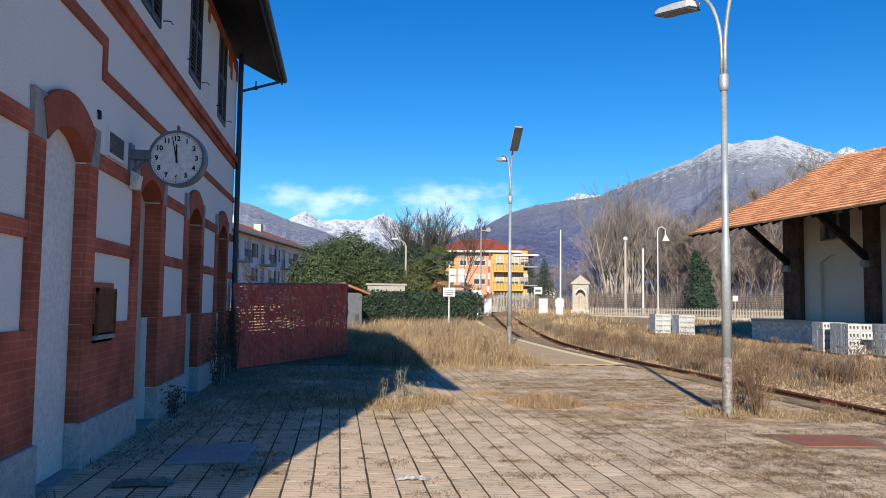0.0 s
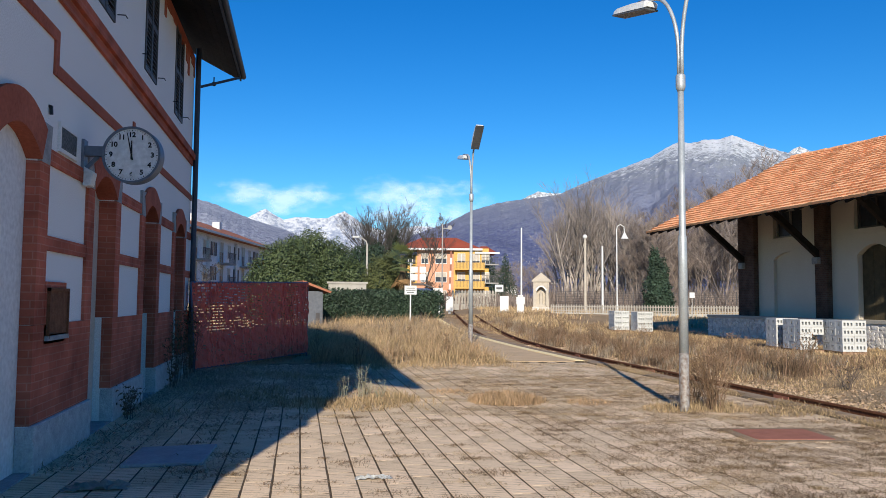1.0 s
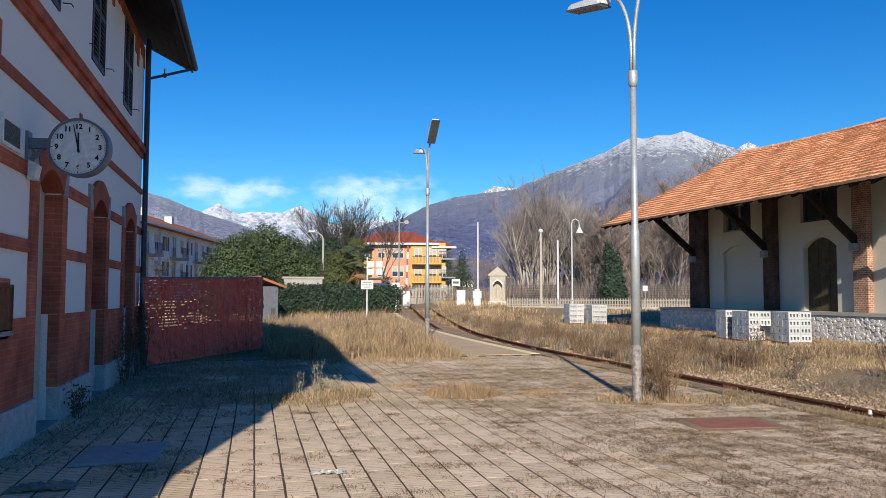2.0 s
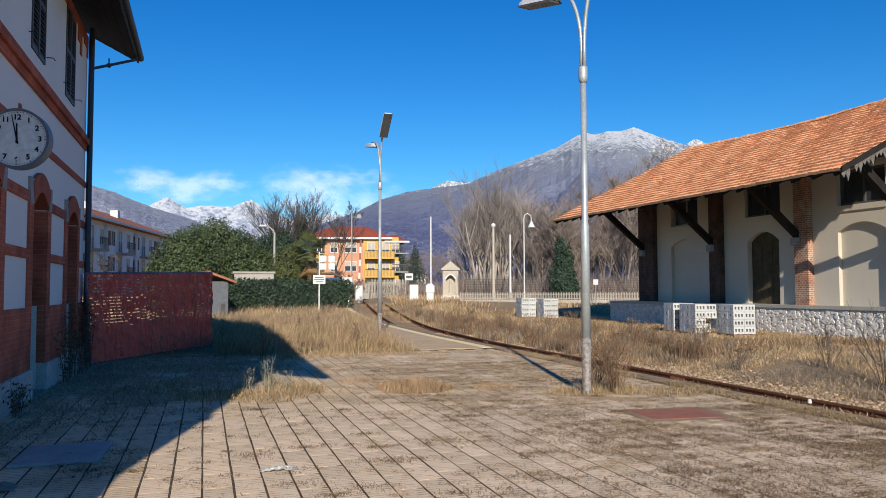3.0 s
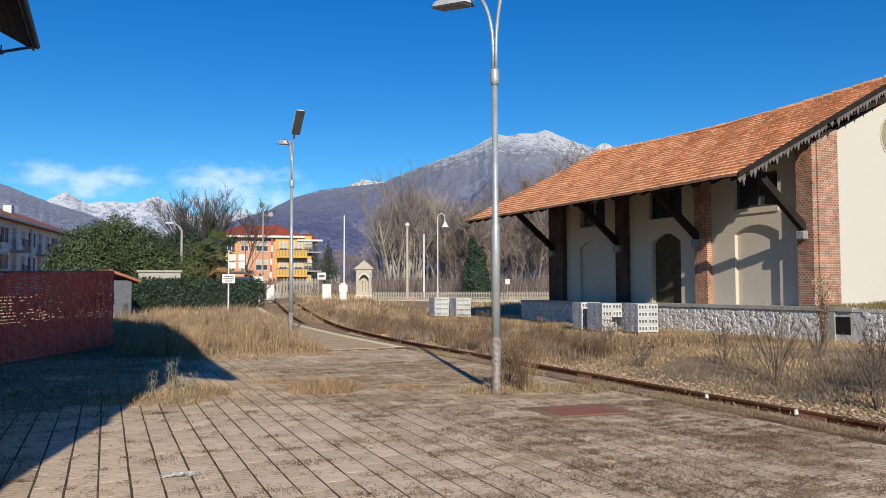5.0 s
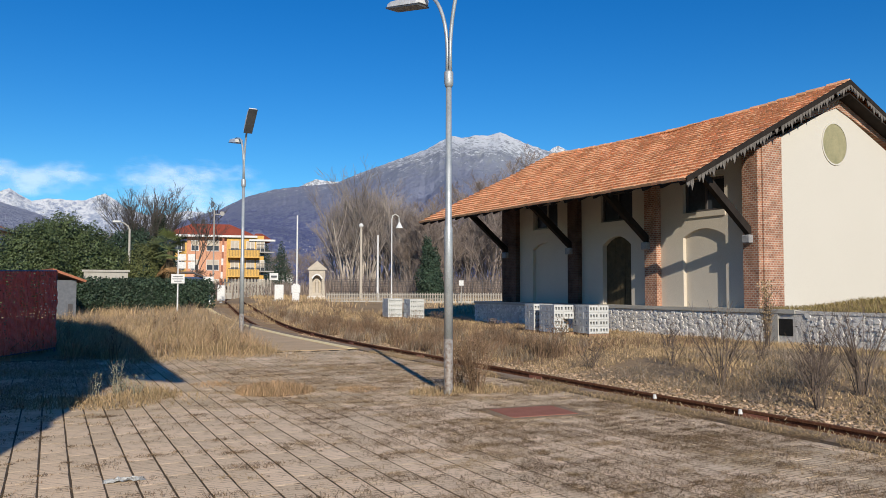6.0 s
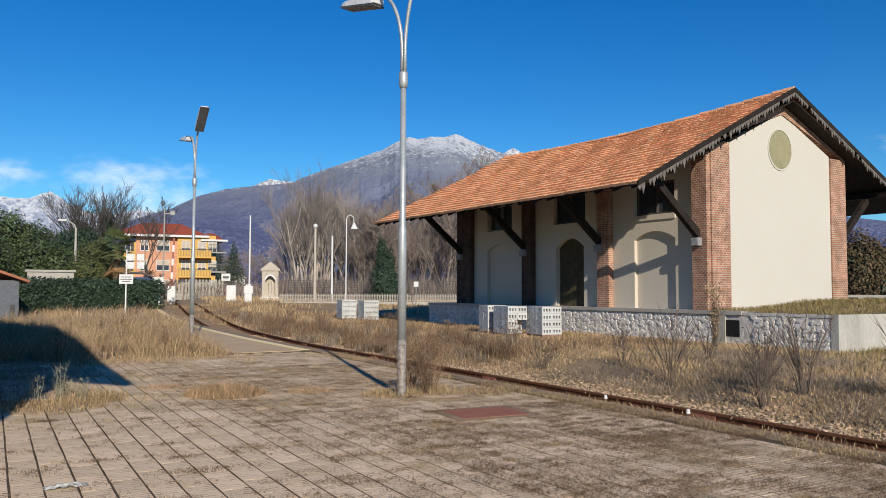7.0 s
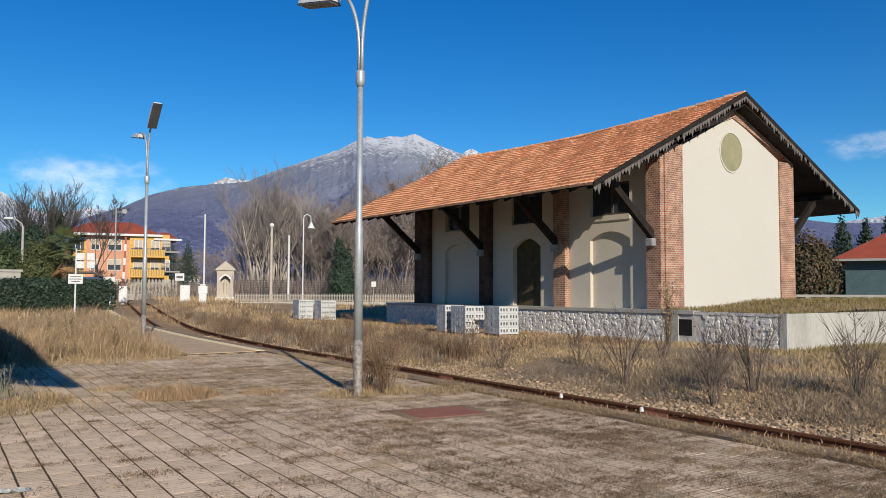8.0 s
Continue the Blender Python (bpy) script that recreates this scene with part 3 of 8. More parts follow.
bmesh.ops.create_icosphere(bm, subdivisions=2, radius=0.055, matrix=Matrix.Translation((WX + 0.35, 18.6, 6.62)))
part("insulator", bm, BLACK, station)

# hatch in the wall, vent plate, small fittings
bm = bmesh.new()
mbox(bm, st, 7.99, 8.66, -0.1, 0.03, 1.15, 1.75)
part("hatch_surround", bm, STATION_BRICK, station)
hatch = root("wall_hatch", st(8.36, 0.03, 1.22), "rusted metal hatch with a pale worn frame in the station wall", "hatch")
bm = bmesh.new()
mbox(bm, st, 8.06, 8.66, 0.031, 0.045, 1.24, 1.66)
part("plate", bm, RUST, hatch)
bm = bmesh.new()
for a0, a1, z0, z1 in ((8.04, 8.06, 1.2, 1.69), (8.66, 8.68, 1.2, 1.69), (8.04, 8.68, 1.66, 1.69)):
    mbox(bm, st, a0, a1, 0.03, 0.062, z0, z1)
part("frame", bm, RUST, hatch)
bm = bmesh.new()
mbox(bm, st, 8.0, 8.7, 0.03, 0.062, 1.18, 1.225)
part("sill", bm, QUOIN, hatch, "pale stone sill")
vent = root("wall_vent", st(8.58, 0, 3.1), "dark speckled vent plate with a pale rim on the wall", "vent")
bm = bmesh.new()
mbox(bm, st, 8.3, 8.86, 0.002, 0.022, 3.1, 3.32)
part("grille", bm, material("speckled_stone", (0.05, 0.055, 0.06), (0.22, 0.23, 0.23), 0.9, 40, 90, 0.8), vent)
bm = bmesh.new()
for a0, a1, z0, z1 in ((8.26, 8.3, 3.06, 3.36), (8.86, 8.9, 3.06, 3.36), (8.3, 8.86, 3.32, 3.36), (8.3, 8.86, 3.06, 3.1)):
    mbox(bm, st, a0, a1, 0.0, 0.03, z0, z1)
part("frame", bm, PLASTER, vent)
hook = root("wall_hook", st(8.0, 0, 3.5), "small black iron hook on the plaster", "hook")
bm = bmesh.new()
tube(bm, [st(7.96, 0, 3.44), st(7.96, 0.02, 3.44), st(7.96, 0.025, 3.36)], 0.018, 6)
part("iron", bm, BLACK, hook)

# ---- station clock ----
CX, CY, CZ, CR = -1.86, 9.2, 3.2, 0.295
clock = root("station_clock", (WX, CY, CZ), "round white station clock at two minutes to twelve", "clock")
CLK = pose(CX, CY, CZ, 90, 0, -6)


def disc(bm, r, depth, z, n=48):
    bmesh.ops.create_cone(bm, cap_ends=True, segments=n, radius1=r, radius2=r, depth=depth, matrix=CLK @ Matrix.Translation((0, 0, z)))


bm = bmesh.new()
disc(bm, CR + 0.025, 0.15, 0.0)
bevelled(bm, 0.008)
rim = part("case", bm, CLOCK_RIM, clock, "blue-grey round metal case", )
for side in (1, -1):
    bm = bmesh.new()
    disc(bm, CR, 0.006, side * 0.0775)
    part("dial", bm, CLOCK_WHITE, clock)
bm = bmesh.new()
ring = [bm.verts.new(CLK @ Vector((r * math.cos(t), r * math.sin(t), z))) for r, z in ((CR + 0.001, 0.075), (CR + 0.026, 0.075), (CR + 0.026, 0.1), (CR + 0.001, 0.1)) for t in [2 * math.pi * k / 48 for k in range(48)]]
for q in range(4):
    for k in range(48):
        bm.faces.new([ring[q * 48 + k], ring[q * 48 + (k + 1) % 48], ring[((q + 1) % 4) * 48 + (k + 1) % 48], ring[((q + 1) % 4) * 48 + k]])
part("rim", bm, CLOCK_RIM, clock)


def on_dial(bm, ang, r0, r1, w0, w1, z=0.0812):
    d, s = Vector((math.sin(ang), math.cos(ang), 0)), Vector((math.cos(ang), -math.sin(ang), 0))
    lo = [d * r0 - s * w0, d * r0 + s * w0, d * r1 + s * w1, d * r1 - s * w1]
    vs = [bm.verts.new(CLK @ (p + Vector((0, 0, zz)))) for zz in (z, z + 0.003) for p in lo]
    for f in ((0, 1, 2, 3), (4, 7, 6, 5), (0, 4, 5, 1), (1, 5, 6, 2), (2, 6, 7, 3), (3, 7, 4, 0)):
        bm.faces.new([vs[i] for i in f])


bm = bmesh.new()
for k in range(60):
    on_dial(bm, 2 * math.pi * k / 60, CR * (0.93 if k % 5 else 0.91), CR * 0.97, 0.0018 if k % 5 else 0.004, 0.0018 if k % 5 else 0.004)
part("minute_marks", bm, BLACK, clock)
bm = bmesh.new()
on_dial(bm, radians(-1), -0.05, CR * 0.55, 0.011, 0.006, 0.085)
part("hour_hand", bm, BLACK, clock)
bm = bmesh.new()
on_dial(bm, radians(-12), -0.06, CR * 0.86, 0.009, 0.004, 0.09)
part("minute_hand", bm, BLACK, clock)
for k in range(1, 13):
    cu = bpy.data.curves.new("numeral", "FONT")
    cu.body, cu.size, cu.align_x, cu.align_y, cu.extrude, cu.offset = str(k), 0.078, "CENTER", "CENTER", 0.001, 0.003
    cu.materials.append(BLACK)
    ob = new("numeral", cu)
    ob.parent = clock
    t = 2 * math.pi * k / 12
    ob.matrix_local = Matrix.Translation(-ORIGIN[clock]) @ CLK @ Matrix.Translation((math.sin(t) * CR * 0.77, math.cos(t) * CR * 0.77, 0.083))
bm = bmesh.new()
mbox(bm, world_map, WX, CX - CR, CY - 0.05, CY + 0.05, CZ - 0.02, CZ + 0.09)
part("arm", bm, CLOCK_RIM, clock)
bm = bmesh.new()
mbox(bm, world_map, WX, WX + 0.03, CY - 0.08, CY + 0.08, CZ - 0.2, CZ + 0.16)
beam(bm, (WX + 0.02, CY, CZ - 0.18), (WX + 0.16, CY, CZ - 0.02), 0.04, 0.04)
part("wall_plate", bm, CLOCK_RIM, clock)
wall_lamp = root("wall_lamp", (WX, CY + 0.1, CZ - 0.25), "small grey floodlight under the clock bracket", "lamp")
bm = bmesh.new()
prism(bm, lambda a, n, z: (a, n, z), [(WX + 0.02, CZ - 0.36), (WX + 0.1, CZ - 0.36), (WX + 0.13, CZ - 0.2), (WX + 0.02, CZ - 0.14)], CY - 0.06, CY + 0.12)
bevelled(bm, 0.01)
part("housing", bm, LAMP_WHITE, wall_lamp)

# ---- the goods shed ----
TH = radians(-2)
SH = Vector((20.9, 17.85, 0))


def sp(s, w, z):
    """Along the front from the near corner, back from the front, up."""
    return (SH.x + s * math.sin(TH) + w * math.cos(TH), SH.y + s * math.cos(TH) - w * math.sin(TH), z)


def front(a, n, z):
    return sp(a, -n, z)


def gable(a, n, z):
    return sp(-n, a, z)


DK = 1.0
SL_, SW = 15.2, 7.8
shed = root("goods_shed", sp(7.6, 3.9, DK), "old goods shed, beige plaster, brick pilasters, clay tile roof", "shed")
cents = [2.52, 7.09, 11.95]
bm = bmesh.new()
ops = [(c - w, c + w, DK, sprg, rs_) for c, w, sprg, rs_ in zip(cents, (0.97, 0.85, 0.97), (3.5, 3.42, 3.48), (0.3, 0.37, 0.3))]
wall_with(bm, front, 0, SL_, -0.4, 0, DK, 4.25, ops)
wall_with(bm, front, 0, SL_, -0.4, 0, 4.25, 6.75, [(c - 0.95, c + 0.95, 4.4, 5.6, 0.0) for c in cents])
part("front_wall", bm, SHED_PLASTER, shed)
bm = bmesh.new()
mbox(bm, gable, 0.9, SW - 0.95, -0.4, 0, DK, 6.62)
prism(bm, gable, [(0.9, 6.62), (SW - 0.95, 6.62), (SW - 0.95, 6.78), (SW / 2, 8.12), (0.9, 6.68)], -0.4, 0)
part("gable_wall", bm, GABLE_PLASTER, shed, "plain cream plaster gable")
bm = bmesh.new()
mbox(bm, sp, SL_ - 0.4, SL_, 0.4, SW, DK, 6.7)
prism(bm, lambda a, n, z: sp(n, a, z), [(0, 6.7), (SW, 6.7), (SW / 2, 8.4)], SL_ - 0.4, SL_)
mbox(bm, sp, 0.0, SL_ - 0.4, SW - 0.4, SW, DK, 6.7)
mbox(bm, sp, 0.5, SL_ - 0.5, 1.6, 1.7, DK, 6.5)
part("back_wall", bm, SHED_PLASTER, shed)
# gable brick: pilasters and raking strips
for a0, a1 in ((-0.05, 0.9), (SW - 0.95, SW + 0.03)):
    bm = bmesh.new()
    mbox(bm, gable, a0, a1, -0.6, 0.06, DK, 6.72)
    part("pilaster", bm, SHED_BRICK, shed, "bare red brick corner pilaster")
for a0, z0, a1, z1 in ((0.0, 6.72, SW / 2, 8.42), (SW, 6.72, SW / 2, 8.42)):
    bm = bmesh.new()
    prism(bm, gable, [(a0, z0 - 0.05), (a1, z1 - 0.36), (a1, z1), (a0, z0 + 0.2)], -0.4, 0.05)
    part("raking_brick", bm, SHED_BRICK, shed)
# oval panel
bm = bmesh.new()
oval = [(3.8 + 0.66 * math.cos(t), 6.76 + 0.72 * math.sin(t)) for t in [2 * math.pi * k / 36 for k in range(36)]]
prism(bm, gable, oval, -0.05, 0.012)
part("oval_panel", bm, NICHE, shed, "oval ochre-green painted panel")
bm = bmesh.new()
for k in range(36):
    o = [(3.8 + r * math.cos(t), 6.76 + r * 1.08 * math.sin(t)) for r, t in ((0.66, 2 * math.pi * k / 36), (0.71, 2 * math.pi * k / 36), (0.71, 2 * math.pi * (k + 1) / 36), (0.66, 2 * math.pi * (k + 1) / 36))]
    prism(bm, gable, o, -0.05, 0.03)
part("oval_rim", bm, GABLE_PLASTER, shed)
# front pillars; the far two take the brick with the eaves' shade in its colour
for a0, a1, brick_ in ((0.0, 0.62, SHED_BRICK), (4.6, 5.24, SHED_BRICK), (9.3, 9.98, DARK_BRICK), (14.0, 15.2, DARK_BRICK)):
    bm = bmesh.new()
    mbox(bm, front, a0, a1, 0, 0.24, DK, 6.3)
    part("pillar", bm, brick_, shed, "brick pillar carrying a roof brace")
# blind arches set back in the wall, dark doorway, upper windows
for i, c in enumerate(cents):
    if i != 1:
        bm = bmesh.new()
        prism(bm, front, arch_outline(c - 1.0, c + 1.0, DK, 3.52, 0.33), -0.3, -0.15)
        part("blind_arch", bm, SHED_PLASTER, shed, "walled-up arch set back in the wall")
    bm = bmesh.new()
    mbox(bm, front, c - 0.94, c + 0.94, -0.3, -0.22, 4.41, 5.59)
    part("window_pane", bm, GLASS_DARK, shed)
    bm = bmesh.new()
    for a0, a1, z0, z1 in ((c - 0.95, c - 0.87, 4.4, 5.6), (c + 0.87, c + 0.95, 4.4, 5.6), (c - 0.03, c + 0.03, 4.48, 5.52), (c - 0.87, c + 0.87, 4.4, 4.48), (c - 0.87, c + 0.87, 5.52, 5.6)):
        mbox(bm, front, a0, a1, -0.22, -0.14, z0, z1)
    part("window_frame", bm, FENCE_GREY if i == 2 else SHUTTER, shed)
    bm = bmesh.new()
    mbox(bm, front, c - 1.0, c + 1.0, 0, 0.05, 4.2, 4.39)
    part("window_sill", bm, SHED_PLASTER, shed)
GATE = material("brown_boards", (0.12, 0.095, 0.055), (0.07, 0.056, 0.036), 0.8, 3, 30, 0.3)
for k in range(6):
    bm = bmesh.new()
    a0, a1 = cents[1] - 0.84 + k * 0.28 + 0.006, cents[1] - 0.84 + k * 0.28 + 0.274
    top = [3.41 + 0.37 * (1 - ((a - cents[1]) / 0.85) ** 2) for a in (a0, a1)]
    prism(bm, front, [(a0, DK), (a1, DK), (a1, top[1]), (a0, top[0])], -0.26 - 0.01 * (k % 2), -0.2 - 0.01 * (k % 2))
    part("door_board", bm, GATE, shed, "weathered dark brown board closing the doorway")
# roof planes
NE, FE = -0.55, 16.75
EAVE_W, EAVE_Z, RID_Z, REAR_W, REAR_Z = -4.05, 4.92, 8.9, 9.85 + 2.05, 5.05
for nm, w0, z0, w1, z1 in (("front_slope", EAVE_W, EAVE_Z, SW / 2, RID_Z), ("rear_slope", REAR_W, REAR_Z, SW / 2, RID_Z)):
    bm = bmesh.new()
    vs = [bm.verts.new(sp(s, w, z + dz - low)) for s in (NE, FE) for w, z, low in ((w0, z0, 0.0), (w1, z1, 0.36)) for dz in (-0.1, -0.05)]
    for f in ((0, 1, 3, 2), (4, 6, 7, 5), (0, 4, 5, 1), (2, 3, 7, 6), (0, 2, 6, 4), (1, 5, 7, 3)):
        bm.faces.new([vs[i] for i in f])
    slope = part(nm, bm, DARK_WOOD, shed, "dark boarded underside of the roof")
    # clay tiles in overlapping courses
    rng_ = np.random.default_rng(5)
    run = Vector((w1 - w0, z1 - z0))
    length = run.length
    rows, cols = int(length / 0.345), int((FE - NE) / 0.235)
    tv, tt = [], []
    up_w, up_z = run.x / length, run.y / length
    nw, nz = -up_z * (1 if w1 > w0 else -1), abs(up_w)
    for r in range(rows + 1):
        for c in range(cols):
            s0 = NE + (c + 0.5) * (FE - NE) / cols + rng_.normal(0, 0.012)
            d0 = r * length / rows - 0.05 + rng_.normal(0, 0.007)
            d1 = min(d0 + 0.47, length)
            t_up = r / rows
            sag = -(0.02 + 0.25 * t_up) * math.sin(math.pi * (s0 - NE) / (FE - NE)) + (0.006 + 0.02 * t_up) * (math.sin(s0 * 1.1 + r * 0.35) + 0.5 * math.sin(s0 * 2.9 - r * 0.7))
            lift = 0.078 + rng_.normal(0, 0.007)
            base = len(tv)
            for d, h, wd in ((d0, lift, 0.142), (d1, 0.0, 0.128)):
                for k in range(5):
                    ang = math.pi * k / 4
                    q, e = -math.cos(ang) * wd, h - 0.04 + math.sin(ang) * 0.02 + sag
                    tv.append(sp(s0 + q, w0 + up_w * d + nw * e, z0 + up_z * d + nz * e))
            for k in range(4):
                tt += [(base + k, base + k + 1, base + k + 6), (base + k, base + k + 6, base + k + 5)]
            for q in (-0.142, 0.142):
                e = lift - 0.115 + sag
                tv.append(sp(s0 + q, w0 + up_w * d0 + nw * e, z0 + up_z * d0 + nz * e))
            tt += [(base, base + 2, base + 1), (base, base + 4, base + 2), (base + 2, base + 4, base + 3), (base, base + 10, base + 11), (base, base + 11, base + 4)]
    ob = fast("roof_tiles", tv, tt, COPPI, slope, "weathered orange clay roof tiles")
    tagged(ob, kind="stuff")
bm = bmesh.new()
for k in range(42):
    s = NE + (k + 0.5) * (FE - NE) / 42
    dip = 0.27 * math.sin(math.pi * (s - NE) / (FE - NE)) - 0.012 * math.sin(k * 2.3)
    tube(bm, [sp(s - 0.22, SW / 2, RID_Z - 0.02 - dip), sp(s + 0.22, SW / 2, RID_Z + 0.005 - dip)], [0.11, 0.095], 8)
part("ridge_tiles", bm, COPPI, shed, "half-round clay ridge tiles")
# rafters, purlin, braces
for s in np.arange(NE + 0.25, FE, 0.8):
    bm = bmesh.new()
    beam(bm, sp(s, EAVE_W + 0.05, EAVE_Z - 0.14), sp(s, 0.2, EAVE_Z - 0.24 + 0.47 * 4.2), 0.1, 0.09)
    part("rafter", bm, DARK_WOOD, shed)
bm = bmesh.new()
beam(bm, sp(NE + 0.1, -2.3, EAVE_Z + 0.56), sp(FE - 0.1, -2.3, EAVE_Z + 0.56), 0.2, 0.22)
part("purlin", bm, DARK_WOOD, shed)
bm = bmesh.new()
beam(bm, sp(NE + 0.1, REAR_W - 1.75, REAR_Z + 0.5), sp(FE - 0.1, REAR_W - 1.75, REAR_Z + 0.5), 0.2, 0.22)
part("purlin", bm, DARK_WOOD, shed)
for s in (0.37, 5.1, 9.8, 14.8):
    bm = bmesh.new()
    beam(bm, sp(s, -0.15, 3.45), sp(s, -2.55, 5.42), 0.2, 0.24)
    brace = part("brace", bm, DARK_WOOD, shed, "dark diagonal timber brace under the eaves")
    bm = bmesh.new()
    mbox(bm, front, s - 0.16, s + 0.16, 0.2, 0.42, 3.14, 3.42)
    bevelled(bm, 0.03)
    part("corbel", bm, QUOIN, brace, "pale stone corbel")
    bm = bmesh.new()
    beam(bm, sp(s, SW + 0.1, 3.45), sp(s, SW + 2.3, 5.4), 0.2, 0.24)
    part("brace", bm, DARK_WOOD, shed)
# barge boards with hanging fretwork
for w0, z0, w1, z1 in ((EAVE_W, EAVE_Z, SW / 2, RID_Z), (REAR_W, REAR_Z, SW / 2, RID_Z)):
    d = Vector((w1 - w0, 0, z1 - z0))
    ln = d.length
    bm = bmesh.new()
    vs = [bm.verts.new(sp(s, w, z + dz)) for s in (NE - 0.06, NE) for w, z in ((w0, z0), (w1, z1)) for dz in (-0.13, 0.04)]
    for f in ((0, 1, 3, 2), (4, 6, 7, 5), (0, 4, 5, 1), (2, 3, 7, 6), (0, 2, 6, 4), (1, 5, 7, 3)):
        bm.faces.new([vs[i] for i in f])
    barge = part("barge_board", bm, DARK_WOOD, shed)
    rr = random.Random(9)
    n = int(ln / 0.17)
    for k in range(n):
        if rr.random() < 0.05:
            continue
        t0, t1 = k / n, (k + 0.9) / n
        tm = (t0 + t1) / 2
        drop = 0.34 if k % 3 == 1 else 0.22
        drop *= rr.uniform(0.8, 1.1)
        P = lambda t, dz: (w0 + (w1 - w0) * t, z0 + (z1 - z0) * t - 0.11 + dz)
        bm = bmesh.new()
        prism(bm, lambda a, q, z: sp(q, a, z), [P(t0, 0), P(t1, 0), P(t1, -drop * 0.45), P(tm + 0.2 / n, -drop * 0.7), P(tm, -drop), P(tm - 0.2 / n, -drop * 0.7), P(t0, -drop * 0.45)], NE - 0.05, NE - 0.02)
        part("fretwork_board", bm, BARGE, barge)

# ---- loading dock ----
dock = root("loading_dock", sp(4, -0.6, 0), "raised loading dock with a grey rubble stone face and concrete lip", "dock")
DKN, DKF = -4.6, 17.2
bm = bmesh.new()
mbox(bm, sp, DKN + 0.1, DKF, -0.62, SW + 9, -0.3, DK - 0.12)
part("core", bm, MORTAR, dock)
bm = bmesh.new()
mbox(bm, sp, -1.6, DKF, -0.68, SW + 4.5, DK - 0.115, DK)
part("lip", bm, CONCRETE, dock, "worn concrete lip")
for s0, s1, z0, z1 in ((-1.0, -0.6, -0.3, 0.88),):
    bm = bmesh.new()
    mbox(bm, sp, s0, s1, -0.67, -0.6, z0, z1)
    part("pier", bm, CONCRETE, dock, "pale concrete pier")
# flat panel on the solid face, painted with the shade of a culvert hole
bm = bmesh.new()
mbox(bm, sp, -1.5, -1.0, -0.632, -0.622, 0.2, 0.72)
part("culvert", bm, VOID, dock, "near-black panel painted as the shade of a square culvert opening")
bm = bmesh.new()
mbox(bm, sp, DKN - 0.12, DKN + 0.1, -0.64, SW + 9, -0.3, 0.98)
part("concrete_face", bm, STAINED, dock, "stained pale concrete retaining wall")
# rubble stones proud of the mortar
bm = bmesh.new()
mbox(bm, sp, DKN + 0.1, -1.6, -0.64, 0.3, DK - 0.12, DK - 0.03)
part("coping", bm, MORTAR, dock, "rough mortar coping")
rs = random.Random(21)


def stone(bm, s, z, rw, rh):
    n = rs.randint(5, 7)
    ang = rs.random() * 6.28
    tilt = rs.uniform(-0.5, 0.5)
    pts = []
    for k in range(n):
        t = ang + 2 * math.pi * k / n + rs.uniform(-0.2, 0.2)
        a, b = rw * math.cos(t) * rs.uniform(0.8, 1.1), rh * math.sin(t) * rs.uniform(0.8, 1.1)
        pts.append((s + a * math.cos(tilt) - b * math.sin(tilt), z + a * math.sin(tilt) + b * math.cos(tilt)))
    out = rs.uniform(0.006, 0.034)
    f0 = [bm.verts.new(sp(p, -0.61, max(-0.28, min(DK - 0.13, q)))) for p, q in pts]
    f1 = [bm.verts.new(sp(s + (p - s) * 0.84, -0.62 - out, z + (q - z) * 0.84)) for p, q in pts]
    bm.faces.new(f1)
    for k in range(n):
        bm.faces.new((f0[k], f0[(k + 1) % n], f1[(k + 1) % n], f1[k]))


count = 0
rest = bmesh.new()
s = -4.35
while s < DKF:
    z = -0.1 + rs.uniform(-0.05, 0.05)
    while z < DK - 0.16:
        rw, rh = rs.uniform(0.07, 0.18), rs.uniform(0.05, 0.11)
        if not (-1.95 < s < -0.4):
            if count < 300 and s < 8:
                bm = bmesh.new()
                stone(bm, s + rs.uniform(-0.05, 0.05), z, rw, rh)
                part("stone", bm, RUBBLE_A, dock)
                count += 1
            else:
                stone(rest, s + rs.uniform(-0.05, 0.05), z, rw, rh)
        z += rh * 1.6
    s += 0.21
tagged(part("rubble", rest, RUBBLE_A, dock, "grey rubble stones"), kind="stuff")
# grassy bank on the dock beside the gable
bv, bt = [], []
NS, NW = 24, 30
for i in range(NS + 1):
    for j in range(NW + 1):
        s_, w_ = -4.55 + i * 4.5 / NS, -0.4 + j * 17 / NW
        k = min(1, max(0, (w_ + 0.4) / 2.5)) * min(1, max(0, (-s_ - 0.1) / 1.2)) * min(1, max(0, (s_ + 4.75) / 1.0))
        h = DK - 0.02 + 0.3 * k * min(1, max(0.0, (w_ - 0.2) / 3)) + 0.05 * noise.noise(Vector((s_, w_, 3)))
        bv.append(sp(s_, w_, h))
for i in range(NS):
    for j in range(NW):
        a = i * (NW + 1) + j
        bt += [(a, a + NW + 1, a + NW + 2), (a, a + NW + 2, a + 1)]
bank = tagged(fast("bank", bv, bt, EARTH, smooth=True), "low earth bank covering the dock beside the shed", "bank", kind="structure")

